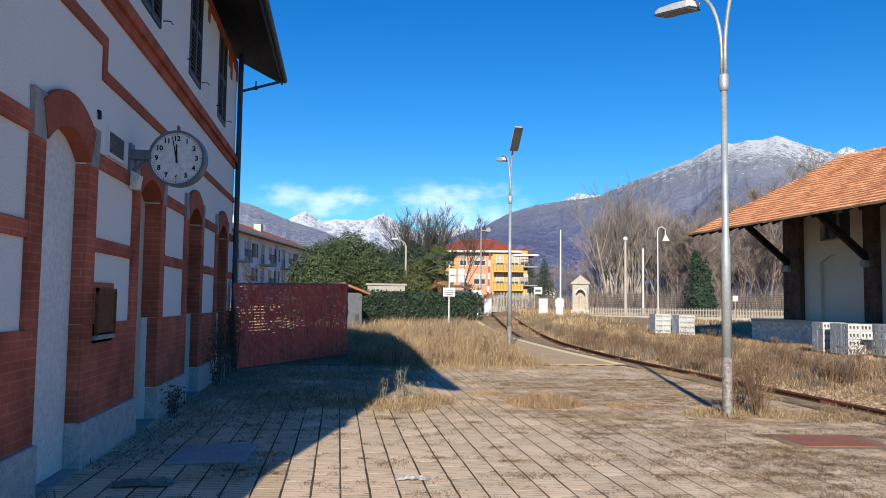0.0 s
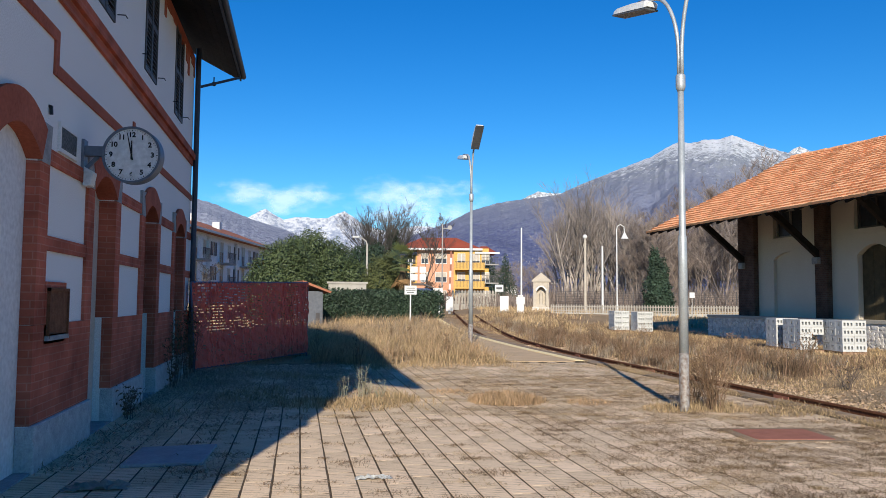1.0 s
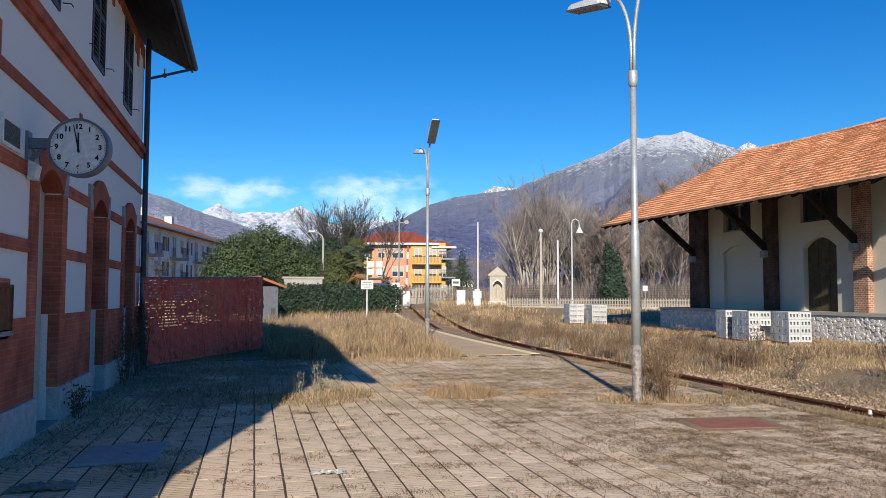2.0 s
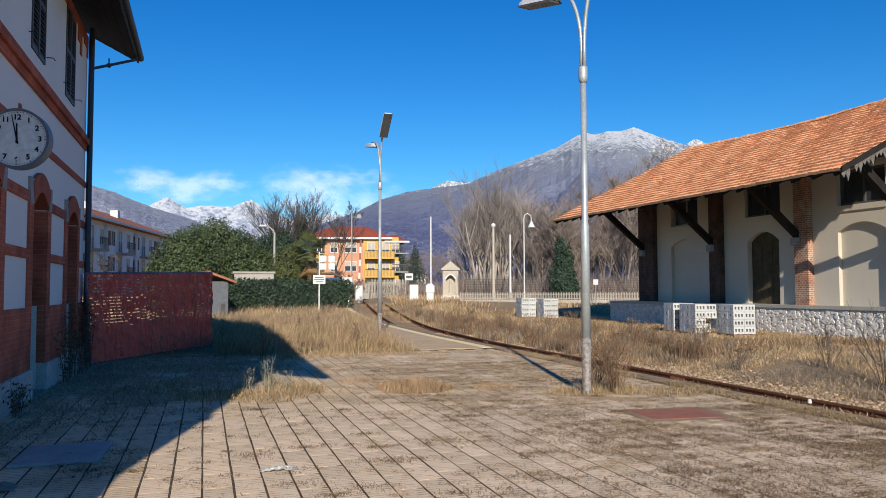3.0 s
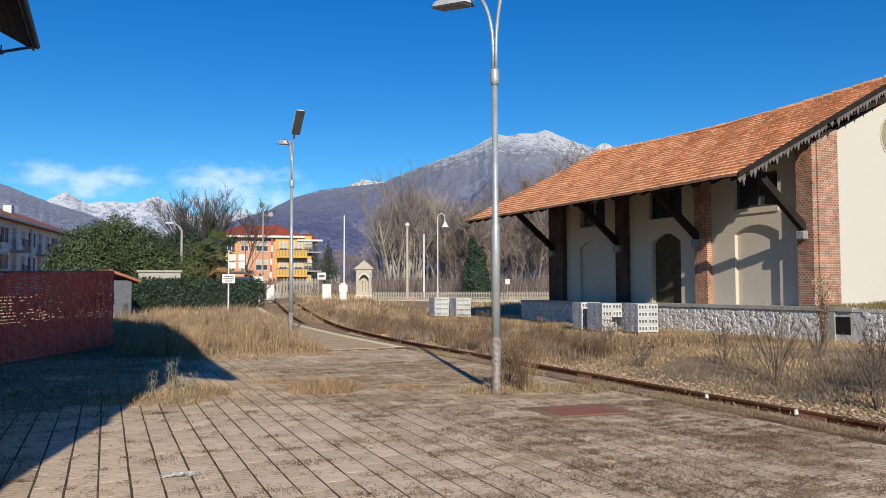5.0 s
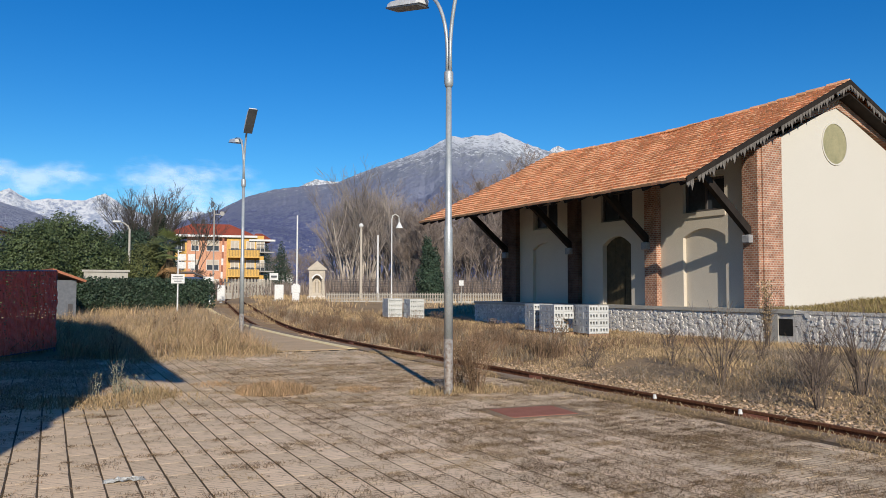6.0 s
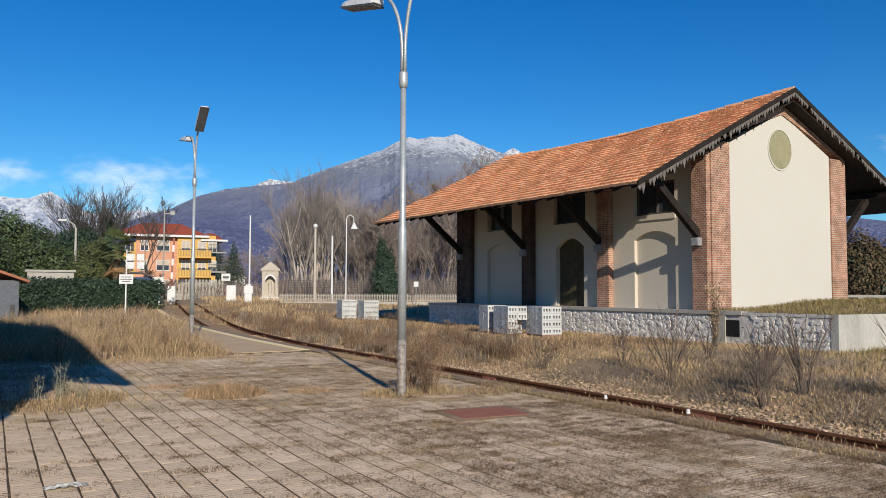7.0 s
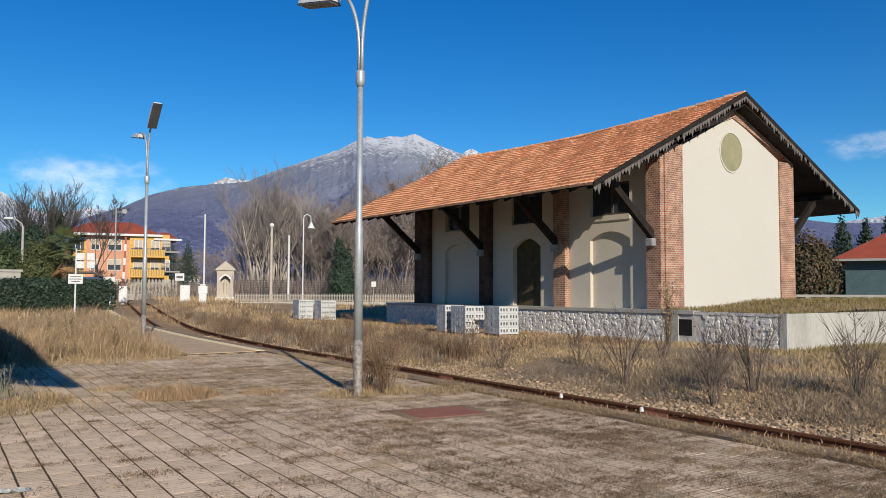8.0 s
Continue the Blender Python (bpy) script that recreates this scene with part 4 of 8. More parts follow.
# ---- rails, sleepers and ballast ----
def rail_line(off, name, label):
    prof = [(-0.07, 0.0), (0.07, 0.0), (0.07, 0.02), (0.012, 0.045), (0.012, 0.115), (0.036, 0.125), (0.036, 0.16), (-0.036, 0.16), (-0.036, 0.125), (-0.012, 0.115), (-0.012, 0.045), (-0.07, 0.02)]
    yy = list(np.arange(-8, 110, 1.0))
    v, t = [], []
    for i, y in enumerate(yy):
        x, sl = 9.78 + off + bend(y), (bend(y + 0.5) - bend(y - 0.5))
        c = 1 / math.sqrt(1 + sl * sl)
        for a, z in prof:
            v.append((x + a * c, y - a * sl * c, -0.41 + z + rise(y)))
        if i:
            k, p = len(prof), len(prof) * (i - 1)
            for q in range(k):
                a, b = p + q, p + (q + 1) % k
                t += [(a, b, b + k), (a, b + k, a + k)]
    ob = fast("rail", v, t, RUST)
    for y in np.arange(2.5, 40, 6.0):
        x, sl = 9.78 + off + bend(y), bend(y + 0.5) - bend(y - 0.5)
        bm = bmesh.new()
        for q in (-0.028, 0.028):
            beam(bm, (x + q - sl * 0.25, y - 0.25, -0.33 + rise(y)), (x + q + sl * 0.25, y + 0.25, -0.33 + rise(y)), 0.022, 0.07)
        part("fishplate", bm, RUST_PLATE, ob, "bolted joint plate")
    return tagged(ob, label, "rail", "rails of the track")


rail_line(0.0, "rail", "rusty steel rail beside the stone ballast")
rail_line(-1.435, "rail", "rusty steel rail below the platform edge")
sleeper = None
for k in range(60):
    y = -4 + k * 1.2
    x = 9.06 + bend(y)
    if sleeper is None:
        sleeper = root("sleeper", (x, y, -0.5), "weathered timber sleeper half buried in ballast", "sleeper", "sleepers under the track")
        bm = bmesh.new()
        mbox(bm, world_map, x - 1.25, x + 1.25, y - 0.12, y + 0.12, -0.55, -0.405)
        bevelled(bm, 0.015)
        part("timber", bm, DARK_GRASS, sleeper)
    else:
        copy_thing(sleeper, pose(x, y, -0.5 + rise(y), 0, 0, -math.degrees(math.atan(bend(y + 0.5) - bend(y - 0.5)))))
rg = np.random.default_rng(11)


def stones(name, n, xy, size, material, label, zfun):
    p = xy(n)
    v, t = [], []
    tet = np.array([(1, 1, 1), (-1, -1, 1), (-1, 1, -1), (1, -1, -1), (0.9, -0.8, 0.7), (-0.8, 0.2, 0.9)]) * 0.6
    tri = [(0, 4, 3), (0, 3, 2), (0, 2, 5), (0, 5, 4), (1, 4, 5), (1, 3, 4), (1, 2, 3), (1, 5, 2)]
    for i, (x, y) in enumerate(p):
        r = rg.uniform(*size)
        m = tet * r * rg.uniform(0.7, 1.3, (6, 3))
        a = rg.uniform(0, 6.28)
        c, s = math.cos(a), math.sin(a)
        m = np.stack([m[:, 0] * c - m[:, 1] * s, m[:, 0] * s + m[:, 1] * c, m[:, 2] * 0.8], 1)
        v.append(m + (x, y, zfun(x, y) + r * 0.25))
        t.append(np.array(tri) + 6 * i)
    return fast(name, np.concatenate(v), np.concatenate(t), material)


def ballast_xy(n):
    y = rg.uniform(-2, 34, n) ** 1.0
    x = 9.06 + np.array([bend(q) for q in y]) + rg.normal(1.35, 0.75, n)
    return np.stack([x, y], 1)


tagged(stones("ballast", 14000, ballast_xy, (0.025, 0.055), BALLAST, "", lambda x, y: max(-0.42, ground_z(x, y))), "brown broken stone ballast round the rails", "ballast", kind="stuff")
for y in (8.7, 10.6):
    mk = root("marker_cap", (9.66, y, -0.3), "small white plastic cap on the rail foot", "marker")
    bm = bmesh.new()
    bmesh.ops.create_cone(bm, cap_ends=True, segments=10, radius1=0.035, radius2=0.025, depth=0.07, matrix=Matrix.Translation((9.66, y, -0.27)))
    part("cap", bm, WHITE_PAINT, mk)

# ---- lamp posts ----
def lamp_post(at, bearing, label):
    x, y = at
    post = root("lamp_post", (x, y, 0), label, "street lamp", "platform lamp posts")
    bm = bmesh.new()
    tube(bm, [(x, y, -0.15), (x, y, 0.05), (x, y, 0.85)], [0.074, 0.072, 0.07], 16)
    part("base", bm, GALV_WORN, post, "scuffed pole foot with flaking paint", True)
    bm = bmesh.new()
    tube(bm, [(x, y, 0.85), (x, y, 2.55), (x, y, 2.6), (x, y, 4.78)], [0.07, 0.064, 0.05, 0.045], 16)
    part("pole", bm, GALV, post, "", True)
    bm = bmesh.new()
    tube(bm, [(x, y, 4.76), (x, y, 4.8), (x, y, 4.83), (x, y, 5.0), (x, y, 5.02)], [0.047, 0.064, 0.072, 0.072, 0.06], 16)
    part("collar", bm, GALV, post, "", True)
    ax = Vector((math.sin(radians(bearing)), math.cos(radians(bearing)), 0))
    # one arm bends over to the level, the other stays steep
    for sgn, reach, top, turn_, tilt in ((1, 0.5, 6.5, 38, 46), (-1, 0.58, 6.4, 88, 11)):
        d = ax * sgn
        c = Vector((x, y, 0)) + d * 0.032
        bm = bmesh.new()
        path = [c + Vector((0, 0, 4.98)), c + Vector((0, 0, 5.3))]
        r_up = top - 5.3
        for k in range(1, 11):
            t = radians(turn_) * k / 10
            path.append(c + d * (reach * (1 - math.cos(t)) / (1 - math.cos(radians(turn_)))) * (0.55 if sgn > 0 else 1) + Vector((0, 0, 5.3 + r_up * math.sin(t) / math.sin(radians(turn_)))))
        dirn = d * math.cos(radians(tilt)) + Vector((0, 0, math.sin(radians(tilt))))
        end = path[-1] + dirn * 0.05
        path.append(end)
        path.append(end + dirn * 0.3)
        tube(bm, path, 0.03, 10)
        arm = part("arm", bm, GALV, post, "", True)
        side = d.cross(Vector((0, 0, 1))).normalized()
        up = side.cross(dirn)
        if up.z < 0:
            up = -up
        base = end - up * 0.1 - dirn * 0.06
        bm = bmesh.new()

        def sect(t, w, h0, h1):
            return [bm.verts.new(base + dirn * t + side * (sx * w) + up * h) for sx, h in ((-1, h0), (1, h0), (0.92, h1 * 0.75), (0.6, h1), (-0.6, h1), (-0.92, h1 * 0.75))]

        rings = [sect(0.0, 0.1, -0.02, 0.06), sect(0.06, 0.13, -0.035, 0.085), sect(0.45, 0.14, -0.04, 0.085), sect(0.76, 0.135, -0.04, 0.06), sect(0.86, 0.12, -0.035, 0.02)]
        for a, b in zip(rings, rings[1:]):
            for k in range(6):
                bm.faces.new((a[k], a[(k + 1) % 6], b[(k + 1) % 6], b[k]))
        bm.faces.new(rings[0])
        bm.faces.new(rings[-1])
        part("lamp_head", bm, LAMP_WHITE, arm, "white metal lamp head")
        bm = bmesh.new()
        vs = [bm.verts.new(base + dirn * t + side * w + up * h) for t, w in ((0.01, 0.13), (0.87, 0.135), (0.87, -0.135), (0.01, -0.13)) for h in (-0.068, -0.043)]
        bm.faces.new([vs[i] for i in (0, 2, 4, 6)])
        bm.faces.new([vs[i] for i in (1, 7, 5, 3)])
        for k in range(4):
            bm.faces.new([vs[2 * k], vs[2 * k + 1], vs[(2 * k + 3) % 8], vs[(2 * k + 2) % 8]])
        part("diffuser", bm, LAMP_GREY, arm, "grey underside cover")
        bm = bmesh.new()
        tube(bm, [base + dirn * 0.5 + up * 0.08, base + dirn * 0.53 + up * 0.1], 0.02, 6)
        part("bolt", bm, LAMP_GREY, arm)
    return post


lamp_post((5.6, 10.66), 166, "grey-green steel lamp post with two curved arms on the pavers")
lamp_post((5.4, 24.2), 178, "grey-green steel lamp post with two curved arms in dry grass")

# ---- red net fence panel ----
net = root("net_fence", (-1.0, 19.6, 0), "red plastic safety netting on a dark metal frame, partly torn", "fence")
NA, NB = Vector((-2.29, 17.5, 0.08)), Vector((0.25, 22.3, 0.1))
nd = (NB - NA)


def np_(u, z, off=0.0):
    n = Vector((nd.y, -nd.x, 0)).normalized()
    return NA + nd * u + Vector((0, 0, z * (1.86 + 0.1 * u))) + n * off + Vector((-0.12 * (1 - z) * -1 * (1 - u), 0, 0))


bm = bmesh.new()
tube(bm, [np_(0, 1.0), np_(1, 1.0)], 0.022, 8)
part("top_rail", bm, NET_FRAME, net)
bm = bmesh.new()
tube(bm, [np_(0, 0), np_(1, 0)], 0.02, 8)
part("bottom_rail", bm, NET_FRAME, net)
for u in (0, 1):
    bm = bmesh.new()
    tube(bm, [np_(u, -0.05), np_(u, 1.0)], 0.022, 8)
    part("post", bm, NET_FRAME, net)
bm = bmesh.new()
rn = random.Random(4)
NU, NZ = 200, 84
wav = [rn.uniform(-0.004, 0.004) for _ in range(NU + 1)]
gridv = {}


def gvx(i, j):
    if (i, j) not in gridv:
        u, z = i / NU, j / NZ
        gridv[(i, j)] = bm.verts.new(np_(min(1, max(0, u + wav[i] + 0.004 * math.sin(j * 0.6 + i * 0.3))), min(1.0, max(0.0, z)), 0.02 + 0.03 * math.sin(i * 0.35) * math.sin(j * 0.15) + 0.02 * math.sin(i * 1.3)))
    return gridv[(i, j)]


for i in range(NU):
    for j in range(NZ):
        z = j / NZ
        sag_ = noise.noise(Vector((i * 0.045, j * 0.1, 1)))
        # loose, see-through rows above; doubled and dense towards the ground
        loose = (0.42 if z > 0.42 else 0.04) + 0.6 * sag_ - (0.35 if i > 0.9 * NU else 0)
        row_gap = (j + int(2.5 * noise.noise(Vector((i * 0.06, 3, 0))) + 0.02 * i)) % 3 == 0
        if row_gap and i % 5 != 0 and rn.random() < loose:
            continue
        if z < 0.4 and i % 7 == 3 and rn.random() < 0.16:
            continue
        bm.faces.new((gvx(i, j), gvx(i + 1, j), gvx(i + 1, j + 1), gvx(i, j + 1)))
bmesh.ops.solidify(bm, geom=bm.faces[:], thickness=0.006)
part("netting", bm, NET_RED, net, "woven red plastic netting with gaps")

# ---- pallets of hollow concrete blocks ----
def block_mesh(lx, ly, lz):
    """A hollow block with three deep pockets in each upright face."""
    bm = bmesh.new()
    t, web = 0.13, 0.05
    mbox(bm, world_map, t, lx - t, t, ly - t, 0.07, lz - 0.07)
    mbox(bm, world_map, 0, lx, 0, ly, 0, 0.07)
    mbox(bm, world_map, 0, lx, 0, ly, lz - 0.07, lz)
    for a in np.linspace(0.0, lx - web, 4):
        for y0, y1 in ((0, t), (ly - t, ly)):
            mbox(bm, world_map, a, a + web, y0, y1, 0.07, lz - 0.07)
    for a in np.linspace(0.0, ly - web, 4)[1:-1]:
        for x0, x1 in ((0, t), (lx - t, lx)):
            mbox(bm, world_map, x0, x1, a, a + web, 0.07, lz - 0.07)
    bmesh.ops.recalc_face_normals(bm, faces=bm.faces[:])
    me = bpy.data.meshes.new("block")
    bm.to_mesh(me)
    bm.free()
    me.materials.append(BLOCK)
    return me


BX, BY, BZ = 0.4, 0.4, 0.25
BLOCK_ME = block_mesh(BX - 0.008, BY - 0.008, BZ - 0.006)


def stack(at, turn, nx_, ny_, nz_, label, gaps=()):
    x, y = at
    z = ground_z(x, y)
    th = root("block_stack", (x, y, z), label, "block stack", "stacks of concrete blocks")
    th.rotation_euler = (0, 0, radians(turn))
    rs_ = random.Random(int(x * 100))
    bm = bmesh.new()
    for k in range(3):
        mbox(bm, world_map, 0, nx_ * BX, k * (ny_ * BY - 0.1) / 2, k * (ny_ * BY - 0.1) / 2 + 0.1, 0, 0.09)
    for k in range(4):
        mbox(bm, world_map, k * (nx_ * BX - 0.1) / 3, k * (nx_ * BX - 0.1) / 3 + 0.1, 0, ny_ * BY, 0.09, 0.11)
    bmesh.ops.recalc_face_normals(bm, faces=bm.faces[:])
    me = bpy.data.meshes.new("pallet")
    bm.to_mesh(me)
    bm.free()
    me.materials.append(DARK_GRASS)
    ob = new("pallet", me)
    ob.parent = th
    for i in range(nx_):
        for j in range(ny_):
            for k in range(nz_):
                if (i, j, k) in gaps:
                    continue
                b = new("block", BLOCK_ME)
                b.parent = th
                b.location = (i * BX + rs_.uniform(-0.006, 0.006), j * BY + rs_.uniform(-0.006, 0.006), 0.11 + k * BZ)
    return th


lab = "stack of pale hollow concrete blocks on a pallet in the grass"
stack((17.1, 22.15), -8, 2, 3, 4, lab)
stack((16.38, 23.25), -8, 2, 3, 4, "stack of pale hollow concrete blocks with a gap low down", gaps=((1, 0, 0), (1, 0, 1)))
stack((16.6, 24.9), -8, 2, 2, 4, "stack of pale hollow concrete blocks behind another stack")
stack((17.0, 37.2), -8, 2, 3, 4, "far stack of pale hollow concrete blocks in dry grass")
stack((16.35, 38.6), -8, 2, 3, 4, "far stack of pale hollow concrete blocks in dry grass")

# ---- covers in the platform ----
plate = root("cover_plate", (5.78, 8.6, 0), "rust-red steel cover plate in a pale concrete frame", "manhole cover")
PC = pose(5.8, 8.62, 0, 0, 0, -6)
for nm, w, h, z0, z1, m_ in (("frame", 0.6, 0.48, -0.05, 0.009, KERB), ("plate", 0.47, 0.36, -0.02, 0.015, RUST_PLATE)):
    bm = bmesh.new()
    mbox(bm, lambda a, n, z: PC @ Vector((a, n, z)), -w, w, -h, h, z0, z1)
    bevelled(bm, 0.006)
    part(nm, bm, m_, plate)
slab = root("cover_slab", (-1.25, 8.3, 0), "grey sheet cover lying on the pavers by the wall", "cover")
bm = bmesh.new()
prism(bm, lambda a, n, z: (a, z, n), [(-1.62, 7.84), (-0.87, 7.86), (-0.83, 8.8), (-1.58, 8.72)], 0.0, 0.035)
bevelled(bm, 0.006)
part("sheet", bm, SLAB, slab)

def crumpled(name, at_, rx, ry, h, material, label, category, seed):
    """A thin crumpled sheet lying on the ground."""
    x0, y0 = at_
    th = root(name, (x0, y0, 0), label, category)
    bm = bmesh.new()
    n = 14
    grid = [[bm.verts.new((x0 + rx * (2 * i / n - 1) * (1 + 0.25 * noise.noise(Vector((i * 0.5, j * 0.5, seed)))), y0 + ry * (2 * j / n - 1) * (1 + 0.25 * noise.noise(Vector((i * 0.5, j * 0.5, seed + 5)))), 0.006 + h * abs(noise.noise(Vector((i * 0.7, j * 0.7, seed + 9)))) * (1 - abs(2 * i / n - 1) ** 3))) for j in range(n + 1)] for i in range(n + 1)]
    for i in range(n):
        for j in range(n):
            bm.faces.new((grid[i][j], grid[i + 1][j], grid[i + 1][j + 1], grid[i][j + 1]))
    bmesh.ops.solidify(bm, geom=bm.faces[:], thickness=0.004)
    part("sheet", bm, material, th)
    return th


crumpled("plastic_scrap", (0.7, 7.07), 0.16, 0.06, 0.05, LAMP_WHITE, "torn white plastic scrap lying on the pavers", "litter", 2.0)
crumpled("rag", (-1.64, 7.07), 0.26, 0.13, 0.07, CONCRETE, "crumpled grey rag among dead leaves by the wall", "litter", 6.0)

# ---- dry grass and weeds ----
gr = np.random.default_rng(7)


def blades(name, p, h, width, lean, material, label, category="grass", parent=None, droop=0.35, wind=(0.0, 0.0)):
    """Thin bent blades rooted at the points p (n x 3), with heights h."""
    n = len(p)
    a = gr.uniform(0, 2 * np.pi, n)
    d = np.stack([np.cos(a), np.sin(a)], 1)
    bend_ = np.abs(gr.normal(lean, lean * 0.6, n))[:, None]
    off = d * bend_ * h[:, None] + np.array(wind) * h[:, None]
    w = (width * gr.uniform(0.6, 1.4, n))[:, None]
    b = gr.uniform(0, 2 * np.pi, n)
    side = np.stack([np.cos(b), np.sin(b)], 1) * w
    z = np.zeros((n, 1))
    base = p
    mid = p + np.concatenate([off * 0.35, (h * 0.6)[:, None]], 1)
    tip = p + np.concatenate([off, (h * (1 - droop * bend_[:, 0]))[:, None]], 1)
    s3 = np.concatenate([side, z], 1)
    v = np.stack([base - s3, base + s3, mid - s3 * 0.8, mid + s3 * 0.8, tip], 1).reshape(-1, 3)
    k = np.arange(n)[:, None] * 5
    t = np.concatenate([k + np.array([[0, 1, 3]]), k + np.array([[0, 3, 2]]), k + np.array([[2, 3, 4]])], 0)
    ob = fast(name, v, t, material, parent)
    return tagged(ob, label, category, kind="stuff")


def noise2(x, y, s, k=0.0):
    return np.array([noise.noise(Vector((a * s, b * s, k))) for a, b in zip(x, y)])


def on_ground(x, y):
    return np.stack([x, y, np.array([ground_z(a, b) for a, b in zip(x, y)])], 1)


def scatter(n, x0, x1, y0, y1, scale=0.5, cut=-0.1, k=0.0, near=1.6):
    """Patchy random places, denser towards the camera."""
    x, u = gr.uniform(x0, x1, n), gr.uniform(0, 1, n)
    y = y0 + (y1 - y0) * u ** near
    keep = noise2(x, y, scale, k) + gr.normal(0, 0.12, n) > cut
    return x[keep], y[keep]


# tall grass that has overgrown the platform
x, y = scatter(76000, -2.0, 8.0, 17.0, 48, 0.35, -0.3, 1.0, 1.6)
front = 19.2 + 0.9 * np.sin(x * 1.3) - np.where(x < 2.2, 1.2, 0)
k = (y > front + gr.normal(0, 0.4, len(x))) & ((x > 0.4) | (y > 17.7 + 1.9 * (x + 2.29))) & (x < np.where(y < 26, 5.3 + 0.03 * (y - 20), np.array([edge_x(q) for q in y]) - 2.2 + np.clip((y - 26) * 0.16, 0, 1.5)) + gr.normal(0, 0.12, len(x)))
x, y = x[k], y[k]
h = gr.uniform(0.15, 0.6, len(x)) * (1 + 0.9 * np.clip(noise2(x, y, 0.6, 5.0) + noise2(x, y, 2.2, 6.0), -0.75, 1)) * np.clip((y - 17) / 4, 0.4, 1.1)
pick_ = noise2(x, y, 0.9, 7.5) + gr.normal(0, 0.25, len(x))
for lo_, hi_, nm_, m_, lab_ in ((-9, 0.05, "grass", DRY_GRASS, "tall dry straw-coloured grass overgrowing the platform"), (0.05, 0.3, "brown_weeds", RED_GRASS, "brown dead weeds among the tall grass"), (0.3, 9, "grey_weeds", BRUSH, "grey-brown dead weeds among the tall grass")):
    k = (pick_ > lo_) & (pick_ <= hi_)
    blades(nm_, np.stack([x[k], y[k], np.array([rise(q) - 0.02 for q in y[k]])], 1), h[k] * 0.9, 0.0055, 0.95, m_, lab_, wind=(0.1, 0.0))
# low mat of straw before it
x, y = scatter(34000, -2.0, 6.6, 11.2, 21, 0.7, 0.24, 2.0, 1.0)
keep = (x < 1.6 + gr.normal(0, 0.5, len(x))) | (y > 18.3 + gr.normal(0, 0.7, len(x)))
x, y = x[keep], y[keep]
blades("low_grass", np.stack([x, y, np.full(len(x), -0.01)], 1), gr.uniform(0.03, 0.12, len(x)), 0.006, 0.9, TAN_GRASS, "low matted dry grass between the pavers")
# clumps: round tufts at given places
def tuft(x0, y0, r, n, h0, h1, material, lean=0.6, z0=-0.01):
    rr, a = r * np.sqrt(gr.uniform(0, 1, n)), gr.uniform(0, 6.283, n)
    x, y = x0 + rr * np.cos(a), y0 + rr * np.sin(a)
    h = gr.uniform(h0, h1, n) * (1.1 - 0.6 * (rr / r) ** 2)
    z = np.full(n, z0)
    return np.stack([x, y, z], 1), h


P, H = zip(*[tuft(*q) for q in (
    (0.9, 11.9, 0.7, 900, 0.05, 0.2, None), (0.2, 12.2, 0.6, 700, 0.05, 0.2, None), (1.5, 12.5, 0.5, 600, 0.06, 0.22, None),
    (5.5, 10.85, 0.45, 600, 0.04, 0.18, None), (6.2, 10.9, 0.5, 700, 0.05, 0.2, None), (6.9, 10.4, 0.5, 500, 0.04, 0.15, None))])
blades("grass_tuft", np.concatenate(P), np.concatenate(H), 0.005, 0.7, TAN_GRASS, "flattened tufts of dry grass on the pavers")
P, H = zip(*[tuft(*q) for q in ((3.3, 12.1, 0.62, 2600, 0.06, 0.26, None), (4.55, 11.8, 0.4, 600, 0.03, 0.1, None), (2.6, 13.4, 0.4, 400, 0.03, 0.12, None))])
blades("russet_tuft", np.concatenate(P), np.concatenate(H), 0.004, 0.6, RED_GRASS, "russet tufts of fine dry grass on the pavers")
x, y = scatter(14000, -2.2, 7.6, 11.5, 19.6, 1.1, 0.1, 19.0, 1.0)
blades("far_litter", np.stack([x, y, np.full(len(x), 0.004)], 1), gr.uniform(0.015, 0.06, len(x)), 0.005, 2.2, TAN_GRASS, "dry straw and dead leaves strewn over the pavers", droop=0.28)
x, y = gr.uniform(-2.3, 2.0, 20000), gr.uniform(6.3, 19.5, 20000)
# last bound follows the station's shadow edge, keeping the brightened litter inside
keep = (noise2(x, y, 0.8, 21.0) + np.clip((y - 12) * 0.12, -0.3, 0.4) - 0.25 * np.clip(x + 0.5, -1, 2) > 0.0) & (x < -0.9 + 0.4 * (y - 6.9))
x, y = x[keep], y[keep]
blades("dark_litter", np.stack([x, y, np.full(len(x), 0.004)], 1), gr.uniform(0.01, 0.05, len(x)), 0.008, 2.6, SHADE_LITTER, "leaf litter and dead weeds in the shade, brightened in colour", droop=0.28)
# matted weeds rooted in the joints of the pavers: many small flat tufts
def mats(n, x0, x1, y0, y1, scale, cut, k, blades_each, r0, r1):
    cx, cy = scatter(n, x0, x1, y0, y1, scale, cut, k, 1.15)
    snap = gr.uniform(0, 1, len(cx)) < 0.7
    cx = np.where(snap, np.round((cx - 0.054) / 0.2445) * 0.2445 + 0.054, cx)
    m = gr.integers(blades_each // 2, blades_each * 2, len(cx))
    r = np.repeat(gr.uniform(r0, r1, len(cx)), m)
    return np.repeat(cx, m) + gr.normal(0, 1.0, m.sum()) * r * 1.7, np.repeat(cy, m) + gr.normal(0, 1.0, m.sum()) * r * 0.8


